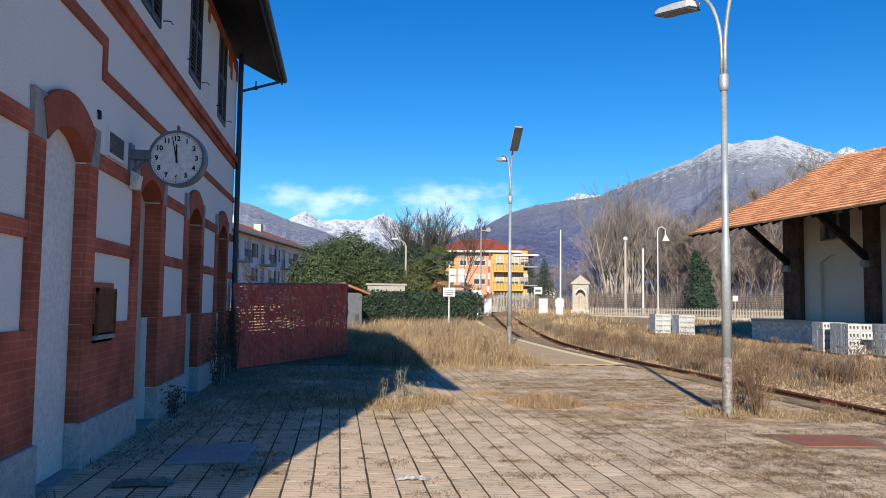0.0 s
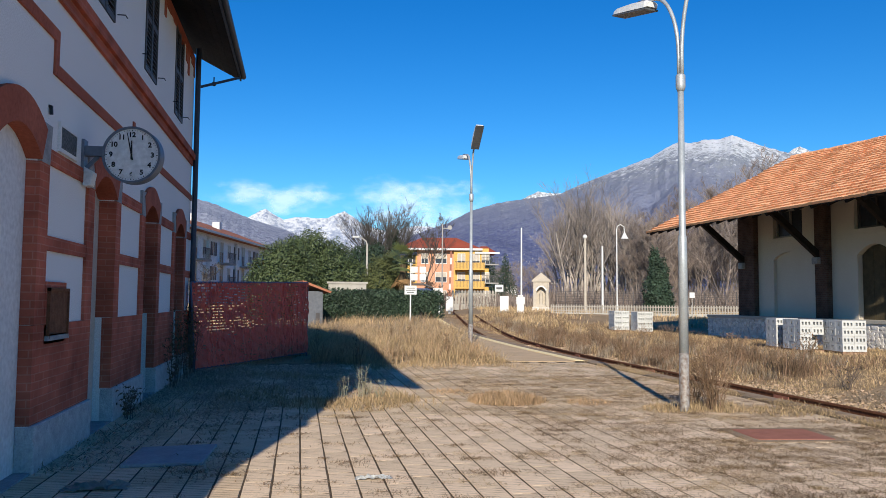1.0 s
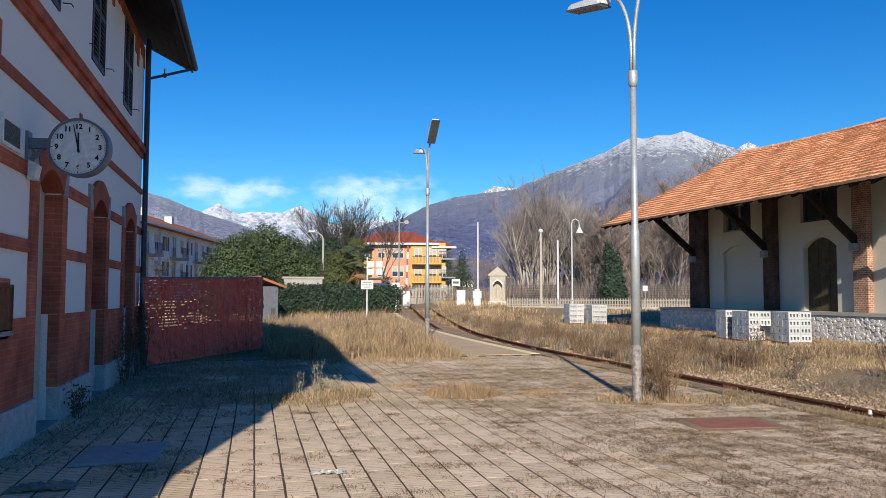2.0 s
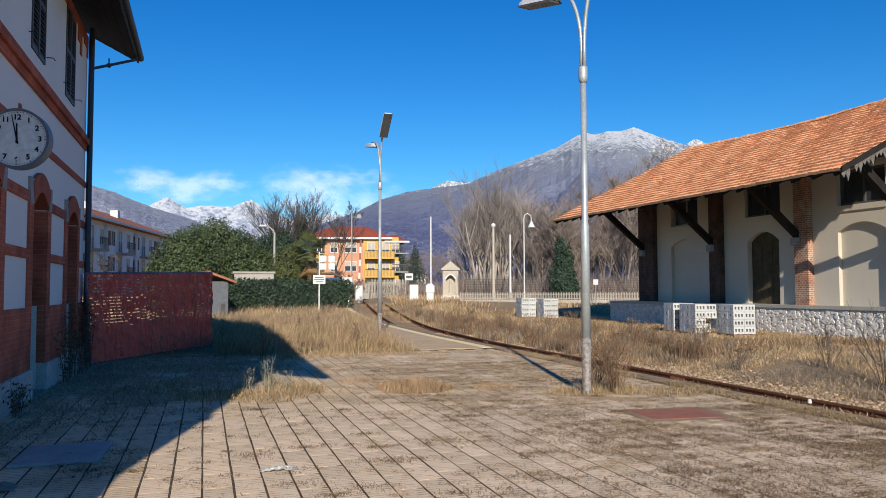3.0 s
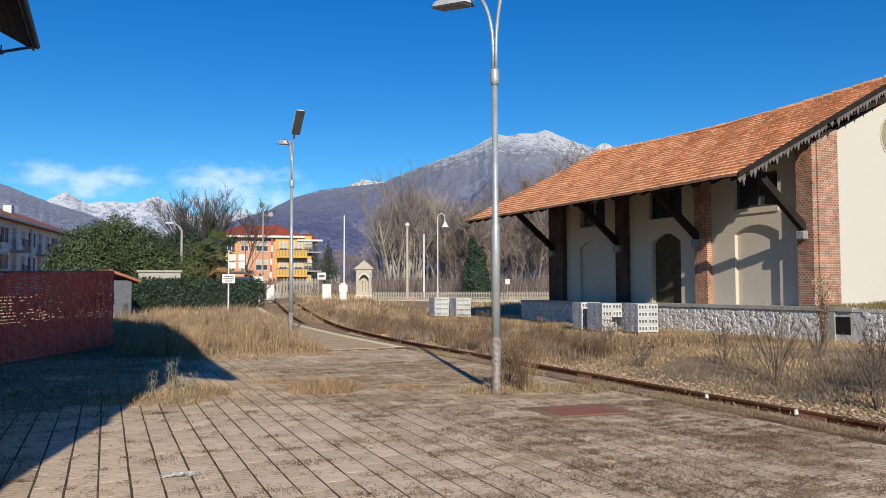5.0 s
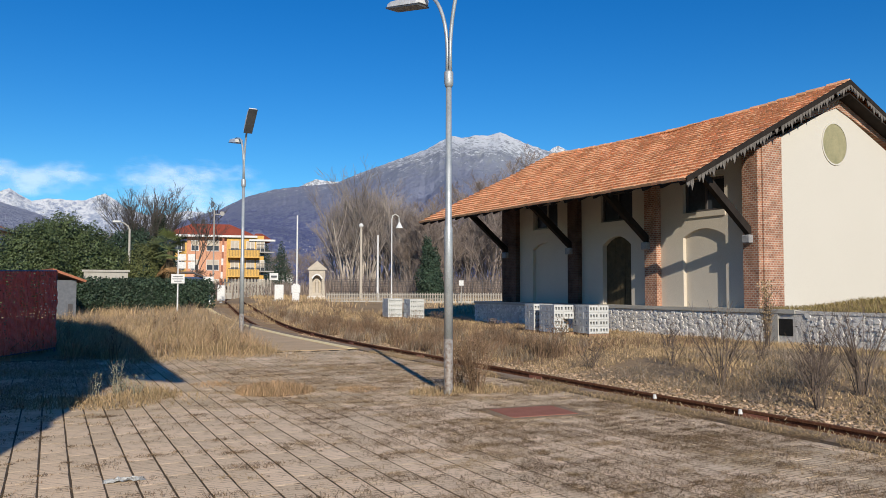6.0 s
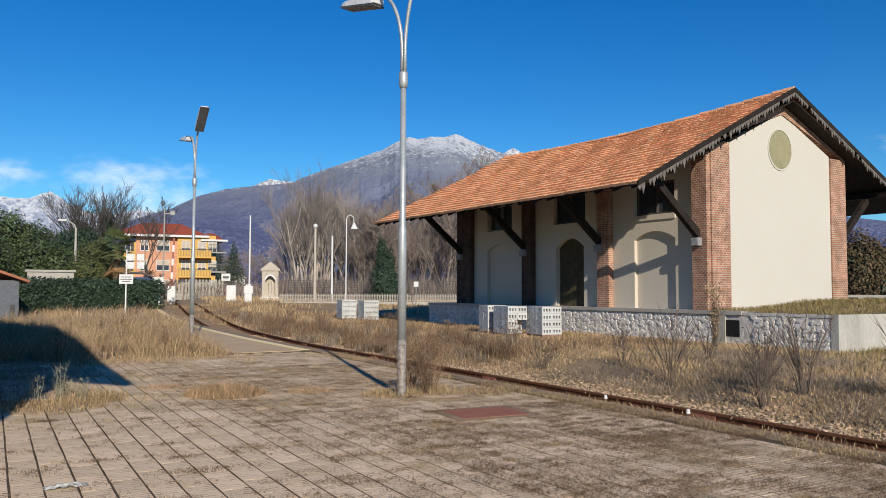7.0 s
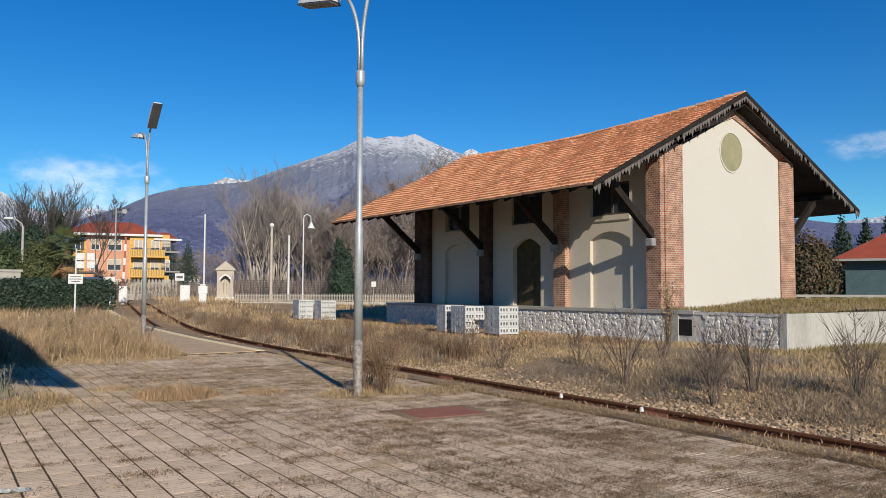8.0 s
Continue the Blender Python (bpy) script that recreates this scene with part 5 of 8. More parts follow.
for nm_, m_, lab_, sets in (
        ("joint_weeds", PAVER_LITTER, "flattened brown weeds in the joints of the pavers", ((520, -1.2, 3.4, 3.4, 13, 1.2, -0.15, 9.0, 22, 0.02, 0.07), (45, -1.0, 3.4, 4, 11, 1.2, -0.5, 19.0, 120, 0.05, 0.12), (3000, 2.9, 7.7, 3.0, 16, 1.0, -0.2, 12.0, 24, 0.03, 0.09), (1600, 3.8, 7.7, 2.8, 9, 0.9, -0.15, 39.0, 30, 0.03, 0.09), (300, 2.0, 7.7, 9, 19, 1.2, -0.05, 37.0, 60, 0.04, 0.14))),
        ("joint_straw", TAN_GRASS, "pale dry straw matted on the pavers", ((240, -1.2, 3.6, 3.4, 13, 1.3, 0.05, 31.0, 40, 0.03, 0.09), (500, 3.3, 7.7, 3.0, 16, 0.9, -0.1, 33.0, 55, 0.03, 0.13), (170, 0.5, 7.7, 10, 19.6, 0.8, -0.1, 35.0, 60, 0.05, 0.2)))):
    XY = [mats(*q) for q in sets]
    x, y = np.concatenate([q[0] for q in XY]), np.concatenate([q[1] for q in XY])
    k = (x < 7.75) & ~((np.abs(x - 5.8) < 0.5) & (np.abs(y - 8.62) < 0.38))
    x, y = x[k], y[k]
    blades(nm_, np.stack([x, y, np.full(len(x), 0.002)], 1), gr.uniform(0.008, 0.034, len(x)), 0.002, 2.0, m_, lab_, droop=0.3)
# verge on the platform edge
x, y = gr.normal(7.6, 0.2, 16000), 3 + 17 * gr.uniform(0, 1, 16000) ** 1.2
keep = noise2(x, y, 0.8, 6.0) > -0.15
x, y = x[keep], y[keep]
blades("verge_grass", np.stack([x, y, np.full(len(x), -0.02)], 1), gr.uniform(0.02, 0.09, len(x)), 0.004, 1.3, TAN_GRASS, "short dry grass along the platform edge")
# ragged tussocks standing above the grass, on the platform and along the track
def tussocks(name, n, x0, x1, y0, y1, hmin, hmax, material, label, per=70, ok=None, lean=0.45):
    cx, cy = gr.uniform(x0, x1, n), gr.uniform(y0, y1, n)
    if ok is not None:
        k = ok(cx, cy)
        cx, cy = cx[k], cy[k]
    hh = gr.uniform(hmin, hmax, len(cx))
    rep_ = np.full(len(cx), per)
    x, y = np.repeat(cx, rep_) + gr.normal(0, 0.13, per * len(cx)), np.repeat(cy, rep_) + gr.normal(0, 0.13, per * len(cx))
    return blades(name, on_ground(x, y) + (0, 0, 0.03), np.repeat(hh, rep_) * gr.uniform(0.35, 1.0, len(x)), 0.006, lean, material, label, wind=(0.12, 0.0))


tussocks("straw_tussocks", 210, -1.8, 5.2, 19.0, 36, 0.35, 0.75, TAN_GRASS, "ragged tall straw tussocks on the platform", 60, lambda a, b: (a > 0.5) | (b > 18.2 + 1.9 * (a + 2.29)), 0.7)
tussocks("brown_tussocks", 190, -1.8, 5.2, 19.5, 36, 0.3, 0.8, RED_GRASS, "brown seed-head tussocks on the platform", 45, lambda a, b: (a > 0.5) | (b > 18.2 + 1.9 * (a + 2.29)), 0.55)
tussocks("track_tussocks", 260, 10.6, 13.2, 17.5, 58, 0.3, 0.75, DARK_GRASS, "brown dead weeds along the track", 55, lambda a, b: (a - np.array([bend(q) for q in b]) > 10.5) & ~((a > 14.4) & (b < 26)))
tussocks("track_straw", 230, 10.6, 14.0, 17.5, 58, 0.25, 0.6, BRUSH, "grey-brown dry weeds along the track", 50, lambda a, b: (a - np.array([bend(q) for q in b]) > 10.5) & ~((a > 14.4) & (b < 26)))
x, y = gr.uniform(-2.3, 1.6, 26000), gr.uniform(9.8, 19.0, 26000)
keep = noise2(x, y, 0.9, 41.0) + 0.1 * (y - 13) - 0.3 * np.clip(x, 0, 2) > -0.05
x, y = x[keep], y[keep]
blades("shade_weeds", np.stack([x, y, np.zeros(len(x))], 1), gr.uniform(0.015, 0.06, len(x)), 0.005, 1.8, SHADE_LITTER, "low grey-green and brown weeds over the shaded pavers")
# shaded strip at the foot of the wall
x, y = gr.uniform(-2.35, -0.6, 9000), gr.uniform(5.0, 18, 9000)
keep = (noise2(x, y, 0.9, 8.0) > 0.0) & (x < -2.3 + 0.35 * gr.exponential(1.0, len(x)) + np.clip((y - 10) * 0.25, 0, 2))
x, y = x[keep], y[keep]
blades("wall_weeds", np.stack([x, y, np.zeros(len(x))], 1), gr.uniform(0.02, 0.12, len(x)), 0.005, 1.4, SHADE_LITTER, "dead brown weeds at the foot of the station wall")
# yard grass
x, y = scatter(120000, 10.7, 20.4, 2, 44, 0.45, -0.25, 3.0, 1.35)
h = gr.uniform(0.04, 0.15, len(x)) * (1 + 0.8 * np.clip(noise2(x, y, 0.5, 2.0), -0.5, 1)) * np.clip((x - 10.2) / 2, 0.4, 1)
blades("yard_grass", on_ground(x, y), h, 0.006, 1.1, DRY_GRASS, "short golden winter grass in the yard")
x, y = scatter(22000, 11.0, 18.5, 17, 60, 0.3, 0.1, 13.0, 1.2)
keep = ~((x > 14.8) & (x < 18.2) & (y > 20) & (y < 25.5))
x, y = x[keep], y[keep]
blades("brown_grass", on_ground(x, y), gr.uniform(0.1, 0.4, len(x)), 0.007, 0.5, DARK_GRASS, "tall reddish-brown dead weeds beside the track")
x, y = scatter(24000, 11.0, 17, 18, 62, 0.3, -0.05, 14.0, 1.2)
keep = ~((x > 14.6) & (y > 19) & (y < 26))
x, y = x[keep], y[keep]
blades("tall_yard_grass", on_ground(x, y), gr.uniform(0.08, 0.34, len(x)), 0.007, 0.6, DRY_GRASS, "tall dry grass beside the track")
# grey dead brush under the shrubs, and undergrowth before the wood
x, y = scatter(22000, 11.3, 17.5, 5, 14.5, 0.5, -0.05, 23.0, 1.0)
blades("dead_brush", on_ground(x, y), gr.uniform(0.06, 0.26, len(x)), 0.004, 1.3, BRUSH, "grey-brown dead brush in the yard")
a_, d_ = radians(1) * gr.uniform(18.3, 37, 16000), gr.uniform(71, 100, 16000)
blades("undergrowth", np.stack([np.sin(a_) * d_, np.cos(a_) * d_, np.full(16000, -0.1)], 1), gr.uniform(0.8, 4.2, 16000), 0.022, 0.35, WOOD_TWIG, "brown leafless undergrowth along the road", "undergrowth")
a_, d_ = radians(1) * gr.uniform(9.5, 19, 7000), gr.uniform(88, 140, 7000)
blades("scrub", np.stack([np.sin(a_) * d_, np.cos(a_) * d_, np.full(7000, -0.1)], 1), gr.uniform(0.6, 3.4, 7000), 0.04, 0.4, WOOD_TWIG, "brown scrub beyond the crossing", "undergrowth")
# far meadow
x, y = scatter(40000, -12, 60, 42, 120, 0.12, -0.3, 15.0, 1.3)
keep = (np.abs(x - np.array([9.06 + bend(q) for q in y])) > 1.6) & ~((x < edge_x(60) + 3) & (x > 5.2 + np.array([0.8 * bend(q) for q in y])) & (y < 60))
x, y = x[keep], y[keep]
blades("meadow_grass", on_ground(x, y), gr.uniform(0.15, 0.5, len(x)), 0.02, 0.5, DRY_GRASS, "dry meadow grass further off")
# grass on the bank by the shed
s_, w_ = gr.uniform(-4.65, -0.15, 20000), gr.uniform(-0.5, 15, 20000)
k = np.clip((w_ + 0.4) / 2.5, 0, 1) * np.clip((-s_ - 0.1) / 1.2, 0, 1) * np.clip((s_ + 4.75) / 1.0, 0, 1)
z_ = DK - 0.04 + 0.3 * k * np.clip((w_ - 0.2) / 3, 0, 1)
pts = np.array([sp(a, b, c) for a, b, c in zip(s_, w_, z_)])
blades("bank_grass", pts, gr.uniform(0.05, 0.22, len(pts)), 0.008, 0.7, MOUND_GRASS, "short green-brown grass on the bank beside the shed")

x, y = scatter(16000, 17.5, 30, 4, 13.2, 0.4, -0.2, 25.0, 1.0)
blades("green_grass", on_ground(x, y), gr.uniform(0.05, 0.2, len(x)), 0.008, 0.6, MOUND_GRASS, "thin green-brown grass before the dock end")

# ---- shrubs, stems and climbing weeds ----
def shoots(bm, at, n, h, spread, r, rnd, forks=2):
    """Thin upright forked stems."""
    for _ in range(n):
        a = rnd.uniform(0, 6.283)
        top = h * rnd.uniform(0.55, 1.0)
        lean_ = spread * rnd.uniform(0.2, 1.0)
        base = Vector(at) + Vector((math.cos(a), math.sin(a), 0)) * rnd.uniform(0, 0.12)
        path = [base + Vector((math.cos(a) * lean_ * t ** 1.5 + rnd.uniform(-0.02, 0.02), math.sin(a) * lean_ * t ** 1.5 + rnd.uniform(-0.02, 0.02), top * t)) for t in (0, 0.35, 0.7, 1)]
        tube(bm, path, [r, r * 0.8, r * 0.6, r * 0.3], 3, False)
        for _f in range(forks):
            t = rnd.uniform(0.3, 0.85)
            i = int(t * 3)
            s = path[i].lerp(path[i + 1], t * 3 - i)
            b = a + rnd.uniform(-1.6, 1.6)
            e = s + Vector((math.cos(b) * 0.16, math.sin(b) * 0.16, rnd.uniform(0.12, 0.3))) * h * 0.8
            tube(bm, [s, s.lerp(e, 0.5) + Vector((0, 0, -0.02)), e], [r * 0.5, r * 0.4, r * 0.2], 3, False)


def shrub(name, at, n, h, spread, r, material, label, seed, forks=3, leaves=0, leaf_material=None, leaf=0.02):
    z = ground_z(*at) if at[0] > 7.9 else 0.0
    th = root(name, (at[0], at[1], z), label, "shrub")
    rnd = random.Random(seed)
    bm = bmesh.new()
    shoots(bm, (at[0], at[1], z - 0.02), n, h, spread, r, rnd, forks)
    part("stem", bm, material, th)
    if leaves:
        lv, lt = [], []
        for i in range(leaves):
            a, t = rnd.uniform(0, 6.283), rnd.random()
            q = spread * rnd.random() * (0.3 + 0.7 * t)
            c = np.array((at[0] + q * math.cos(a), at[1] + q * math.sin(a), z + h * (0.12 + 0.8 * t)))
            u, w = np.array([rnd.gauss(0, 1) for _ in range(3)]), np.array([rnd.gauss(0, 1) for _ in range(3)])
            u, w = u / np.linalg.norm(u) * leaf * 1.5, w / np.linalg.norm(w) * leaf * 0.7
            lv += [c - u, c + w, c + u, c - w]
            lt += [(4 * i, 4 * i + 1, 4 * i + 2), (4 * i, 4 * i + 2, 4 * i + 3)]
        tagged(fast("foliage", np.array(lv), lt, leaf_material or material, th), kind="stuff")
    return th


shrub("dead_shrub", (6.12, 10.75), 52, 1.0, 0.5, 0.005, DARK_GRASS, "reddish-brown dead shrub at the foot of a lamp post", 1, 5, 800, DARK_GRASS, 0.014)
shrub("dead_shrub", (6.02, 11.15), 26, 0.75, 0.35, 0.006, DARK_GRASS, "small reddish-brown dead shrub behind a lamp post", 2, 3, 500, DARK_GRASS, 0.014)
for i, (a, b, n, h) in enumerate(((12.1, 11.4, 30, 1.75), (11.6, 8.8, 26, 1.3), (12.6, 8.7, 34, 1.65), (12.9, 7.0, 34, 1.6), (12.2, 9.4, 20, 1.0), (12.0, 15.4, 16, 0.7), (14.0, 10.6, 22, 1.1), (14.6, 12.6, 16, 1.0), (13.6, 6.4, 24, 1.3), (15.6, 16.6, 12, 0.9), (12.9, 13.6, 14, 0.8))):
    shrub("bare_shrub", (a, b), int(n * 0.6), h, 0.42 * h, 0.009, TWIG, "leafless brown shrub standing in the yard grass", 10 + i, 7, 70, TWIG, 0.022)
shrub("seed_shrub", (18.7, 15.9), 14, 2.1, 0.3, 0.01, TWIG, "tall pale seeding weed before the dock wall", 31, 3, 700, TAN_GRASS, 0.03)
for i, (a, b, hh) in enumerate(((1.05, 12.9, 0.55), (0.75, 12.6, 0.4), (1.3, 12.5, 0.35), (1.15, 13.2, 0.3))):
    shrub("grey_weed", (a, b), 7, hh, 0.12, 0.006, GREEN_WEED, "grey-green silvery weed rising from the pavers", 40 + i, 2, 110, GREEN_WEED, 0.011)
for i, (a, b, hh) in enumerate(((1.35, 18.2, 0.85), (3.7, 26, 0.9), (3.2, 27, 0.8), (0.6, 24, 0.8), (4.2, 22, 0.7))):
    shrub("dry_stalk", (a, b), 4, hh, 0.1, 0.01, DARK_GRASS, "dark dry seed stalk above the grass", 50 + i, 3, 120, DARK_GRASS, 0.02)
for i, (b, hh) in enumerate(((10.9, 0.5), (11.4, 0.4), (14.6, 1.0), (15.3, 1.5), (16.2, 1.4), (16.9, 1.2), (17.3, 1.6))):
    shrub("wall_climber", (-2.2, b), 9, hh, 0.2, 0.005, TWIG, "dark leafless weed growing up the station wall", 60 + i, 4, 70 if b < 12 else 220, LEAF_BROWN, 0.02)
for i, (a, b) in enumerate(((10.9, 22), (11.3, 26), (12.2, 30), (11.2, 19.5), (12.8, 21.5), (13.6, 27), (12.3, 18.2), (13.9, 19.5))):
    shrub("brown_shrub", (a, b), 22, 0.9, 0.5, 0.008, DARK_GRASS, "reddish-brown dead shrub beside the track", 80 + i, 3, 260, DARK_GRASS, 0.02)


rb = random.Random(99)
for i in range(26):
    b = 17.6 + 26 * rb.random() ** 1.3
    a = 10.9 + bend(b) + rb.uniform(0, 3.2)
    if a > 14.3 and b < 26:
        continue
    shrub("weed_clump", (a, b), 14, rb.uniform(0.45, 0.85), 0.4, 0.006, rb.choice((DARK_GRASS, TWIG, RED_GRASS)), "ragged brown dead weeds beside the track", 200 + i, 3, 150, DARK_GRASS, 0.018)


# ---- leafy things further off ----
def leaf_cloud(name, blobs, n, size, material, parent, seed, shell=0.55):
    """Leaves in the outer shell of several overlapping round masses."""
    r = np.random.default_rng(seed)
    vol = np.array([b[3] * b[4] * b[5] for b in blobs]) ** 0.67
    pick = r.choice(len(blobs), n, p=vol / vol.sum())
    B = np.array(blobs)[pick]
    d = r.normal(0, 1, (n, 3))
    d /= np.linalg.norm(d, axis=1)[:, None]
    rad = shell + (1 - shell) * r.uniform(0, 1, n) ** 0.5
    lump = 1 + 0.16 * np.sin(d[:, 0] * 7 + B[:, 0]) * np.sin(d[:, 2] * 6 + B[:, 1]) + r.normal(0, 0.05, n)
    c = B[:, :3] + d * B[:, 3:6] * (rad * lump)[:, None]
    c[:, 2] = np.maximum(c[:, 2], 0.05)
    u = d * 0.6 + r.normal(0, 1, (n, 3))
    u -= d * 0.5 * (u * d).sum(1)[:, None]
    u /= np.linalg.norm(u, axis=1)[:, None]
    w = np.cross(u, d + r.normal(0, 0.6, (n, 3)))
    w /= np.linalg.norm(w, axis=1)[:, None] + 1e-6
    s = size * r.uniform(0.6, 1.4, (n, 1))
    v = np.stack([c - u * s, c + w * s * 0.5, c + u * s, c - w * s * 0.5], 1).reshape(-1, 3)
    k = np.arange(n)[:, None] * 4
    t = np.concatenate([k + np.array([[0, 1, 2]]), k + np.array([[0, 2, 3]])], 0)
    return tagged(fast(name, v, t, material, parent), kind="stuff")


def at(az, dist, z=0.0):
    """A place by its bearing from +y and its distance from the first eye."""
    return Vector((math.sin(radians(az)) * dist, math.cos(radians(az)) * dist, z))


def evergreen(name, az, dist, blobs, n, size, material, label, seed, trunk=1.2):
    c = at(az, dist)
    th = root(name, c, label, "tree")
    bm = bmesh.new()
    tube(bm, [c + Vector((0, 0, -0.2)), c + Vector((0.1, 0, trunk)), c + Vector((0.0, 0.1, trunk * 2))], [0.22, 0.18, 0.1], 8)
    part("trunk", bm, BARK, th)
    right = Vector((math.cos(radians(az)), -math.sin(radians(az)), 0))
    away = Vector((math.sin(radians(az)), math.cos(radians(az)), 0))
    bl = []
    for a, b, z, rx, ry, rz in blobs:
        p = c + right * a + away * b
        bl.append((p.x, p.y, z, rx, ry, rz))
    leaf_cloud("crown", bl, n, size, material, th, seed)
    # darker inner leaves put the shade of the gaps into colour
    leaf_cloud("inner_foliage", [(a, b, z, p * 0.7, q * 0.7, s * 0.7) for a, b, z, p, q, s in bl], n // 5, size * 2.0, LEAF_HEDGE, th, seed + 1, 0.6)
    return th


evergreen("laurel_tree", -0.9, 46, ((-0.4, 0, 2.3, 1.8, 1.6, 2.5), (0.5, 0.4, 2.5, 1.35, 1.5, 2.4), (-1.3, 0.2, 1.8, 1.15, 1.2, 2.0), (-0.1, 0, 3.7, 1.3, 1.2, 1.3)), 30000, 0.065, LEAF_DARK, "dense dark evergreen laurel tree behind the netting", 3)
evergreen("laurel_tree", 1.4, 54, ((-1.6, 0, 3.2, 1.8, 1.8, 2.8), (-0.4, 0.5, 3.9, 1.7, 1.7, 2.6), (1.0, 0, 3.4, 1.6, 1.6, 2.4), (2.2, 0, 2.5, 1.2, 1.4, 2.0)), 30000, 0.08, LEAF_DARK, "tall dark evergreen tree beyond the hedge", 5)
evergreen("conifer_bush", 6.0, 52, ((0, 0, 2.2, 1.35, 1.3, 2.5), (0.3, 0.2, 3.0, 0.9, 0.9, 1.5), (-0.5, 0, 1.5, 1.0, 1.0, 1.7)), 22000, 0.06, LEAF_BUSH, "rounded yellow-green conifer bush behind the hedge", 7)
evergreen("laurel_tree", 4.6, 66, ((-1.5, 0, 3.4, 1.6, 1.6, 2.6), (0.8, 0.5, 4.0, 2.0, 1.8, 2.4), (2.6, 0, 3.4, 1.5, 1.5, 2.4)), 18000, 0.1, LEAF_FIR, "dark evergreen mass under a bare tree", 9)
# hedge as one clipped run
hedge = root("hedge", at(5.9, 48), "clipped dark green hedge along the garden", "hedge")
hb = []
for k in range(22):
    q = at(1.75 + 8.3 * k / 21, 46.5 + 4 * k / 21)
    hb += [(q.x, q.y, 1.0, 0.55, 0.5, 1.1), (q.x, q.y, 1.7, 0.5, 0.45, 0.55)]
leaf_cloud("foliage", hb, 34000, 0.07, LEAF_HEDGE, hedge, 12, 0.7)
bm = bmesh.new()
a_, b_ = at(1.75, 46.8), at(10.05, 50.8)
beam(bm, (a_.x, a_.y, 0.95), (b_.x, b_.y, 0.95), 0.5, 1.9)
part("core", bm, LEAF_HEDGE, hedge)
# palm
pc = at(7.5, 50.5)
palm = root("palm_tree", pc, "fan palm with green fronds over hanging brown ones", "tree")
bm = bmesh.new()
tube(bm, [pc + Vector((0, 0, -0.2)), pc + Vector((0, 0, 1.2)), pc + Vector((0.05, 0, 3.9))], [0.22, 0.27, 0.2], 9)
part("trunk", bm, LEAF_BROWN, palm)
rp = random.Random(8)
PALM_DEAD = material("dead_frond", (0.36, 0.22, 0.1), (0.25, 0.15, 0.07), 0.85, 2, 20, 0.0)
PALM_GREEN = material("palm_frond", (0.13, 0.155, 0.05), (0.085, 0.105, 0.035), 0.6, 2, 20, 0.0)
for k in range(46):
    dead = k >= 32
    a, e = rp.uniform(0, 6.283), rp.uniform(-1.35, -0.8) if dead else rp.uniform(-0.5, 1.2)
    d = Vector((math.cos(a) * math.cos(e), math.sin(a) * math.cos(e), math.sin(e)))
    crown_ = pc + Vector((0, 0, 3.5 if dead else 4.0))
    tip = crown_ + d * rp.uniform(0.6, 1.1)
    bm = bmesh.new()
    tube(bm, [crown_, tip], [0.02, 0.012], 3, False)
    side = d.cross(Vector((0, 0, 1))).normalized()
    up = side.cross(d)
    for j in range(11):
        t = (j - 5) / 5
        q = tip + (d * math.cos(t * 1.5) + side * math.sin(t * 1.5) + up * -0.25 * abs(t)) * rp.uniform(0.45, 0.65)
        w = (side * math.cos(t) - d * math.sin(t)) * 0.04
        bm.faces.new([bm.verts.new(p) for p in (tip - w * 0.3, tip.lerp(q, 0.5) - w, q, tip.lerp(q, 0.5) + w)])
    part("frond", bm, PALM_DEAD if dead else PALM_GREEN, palm)


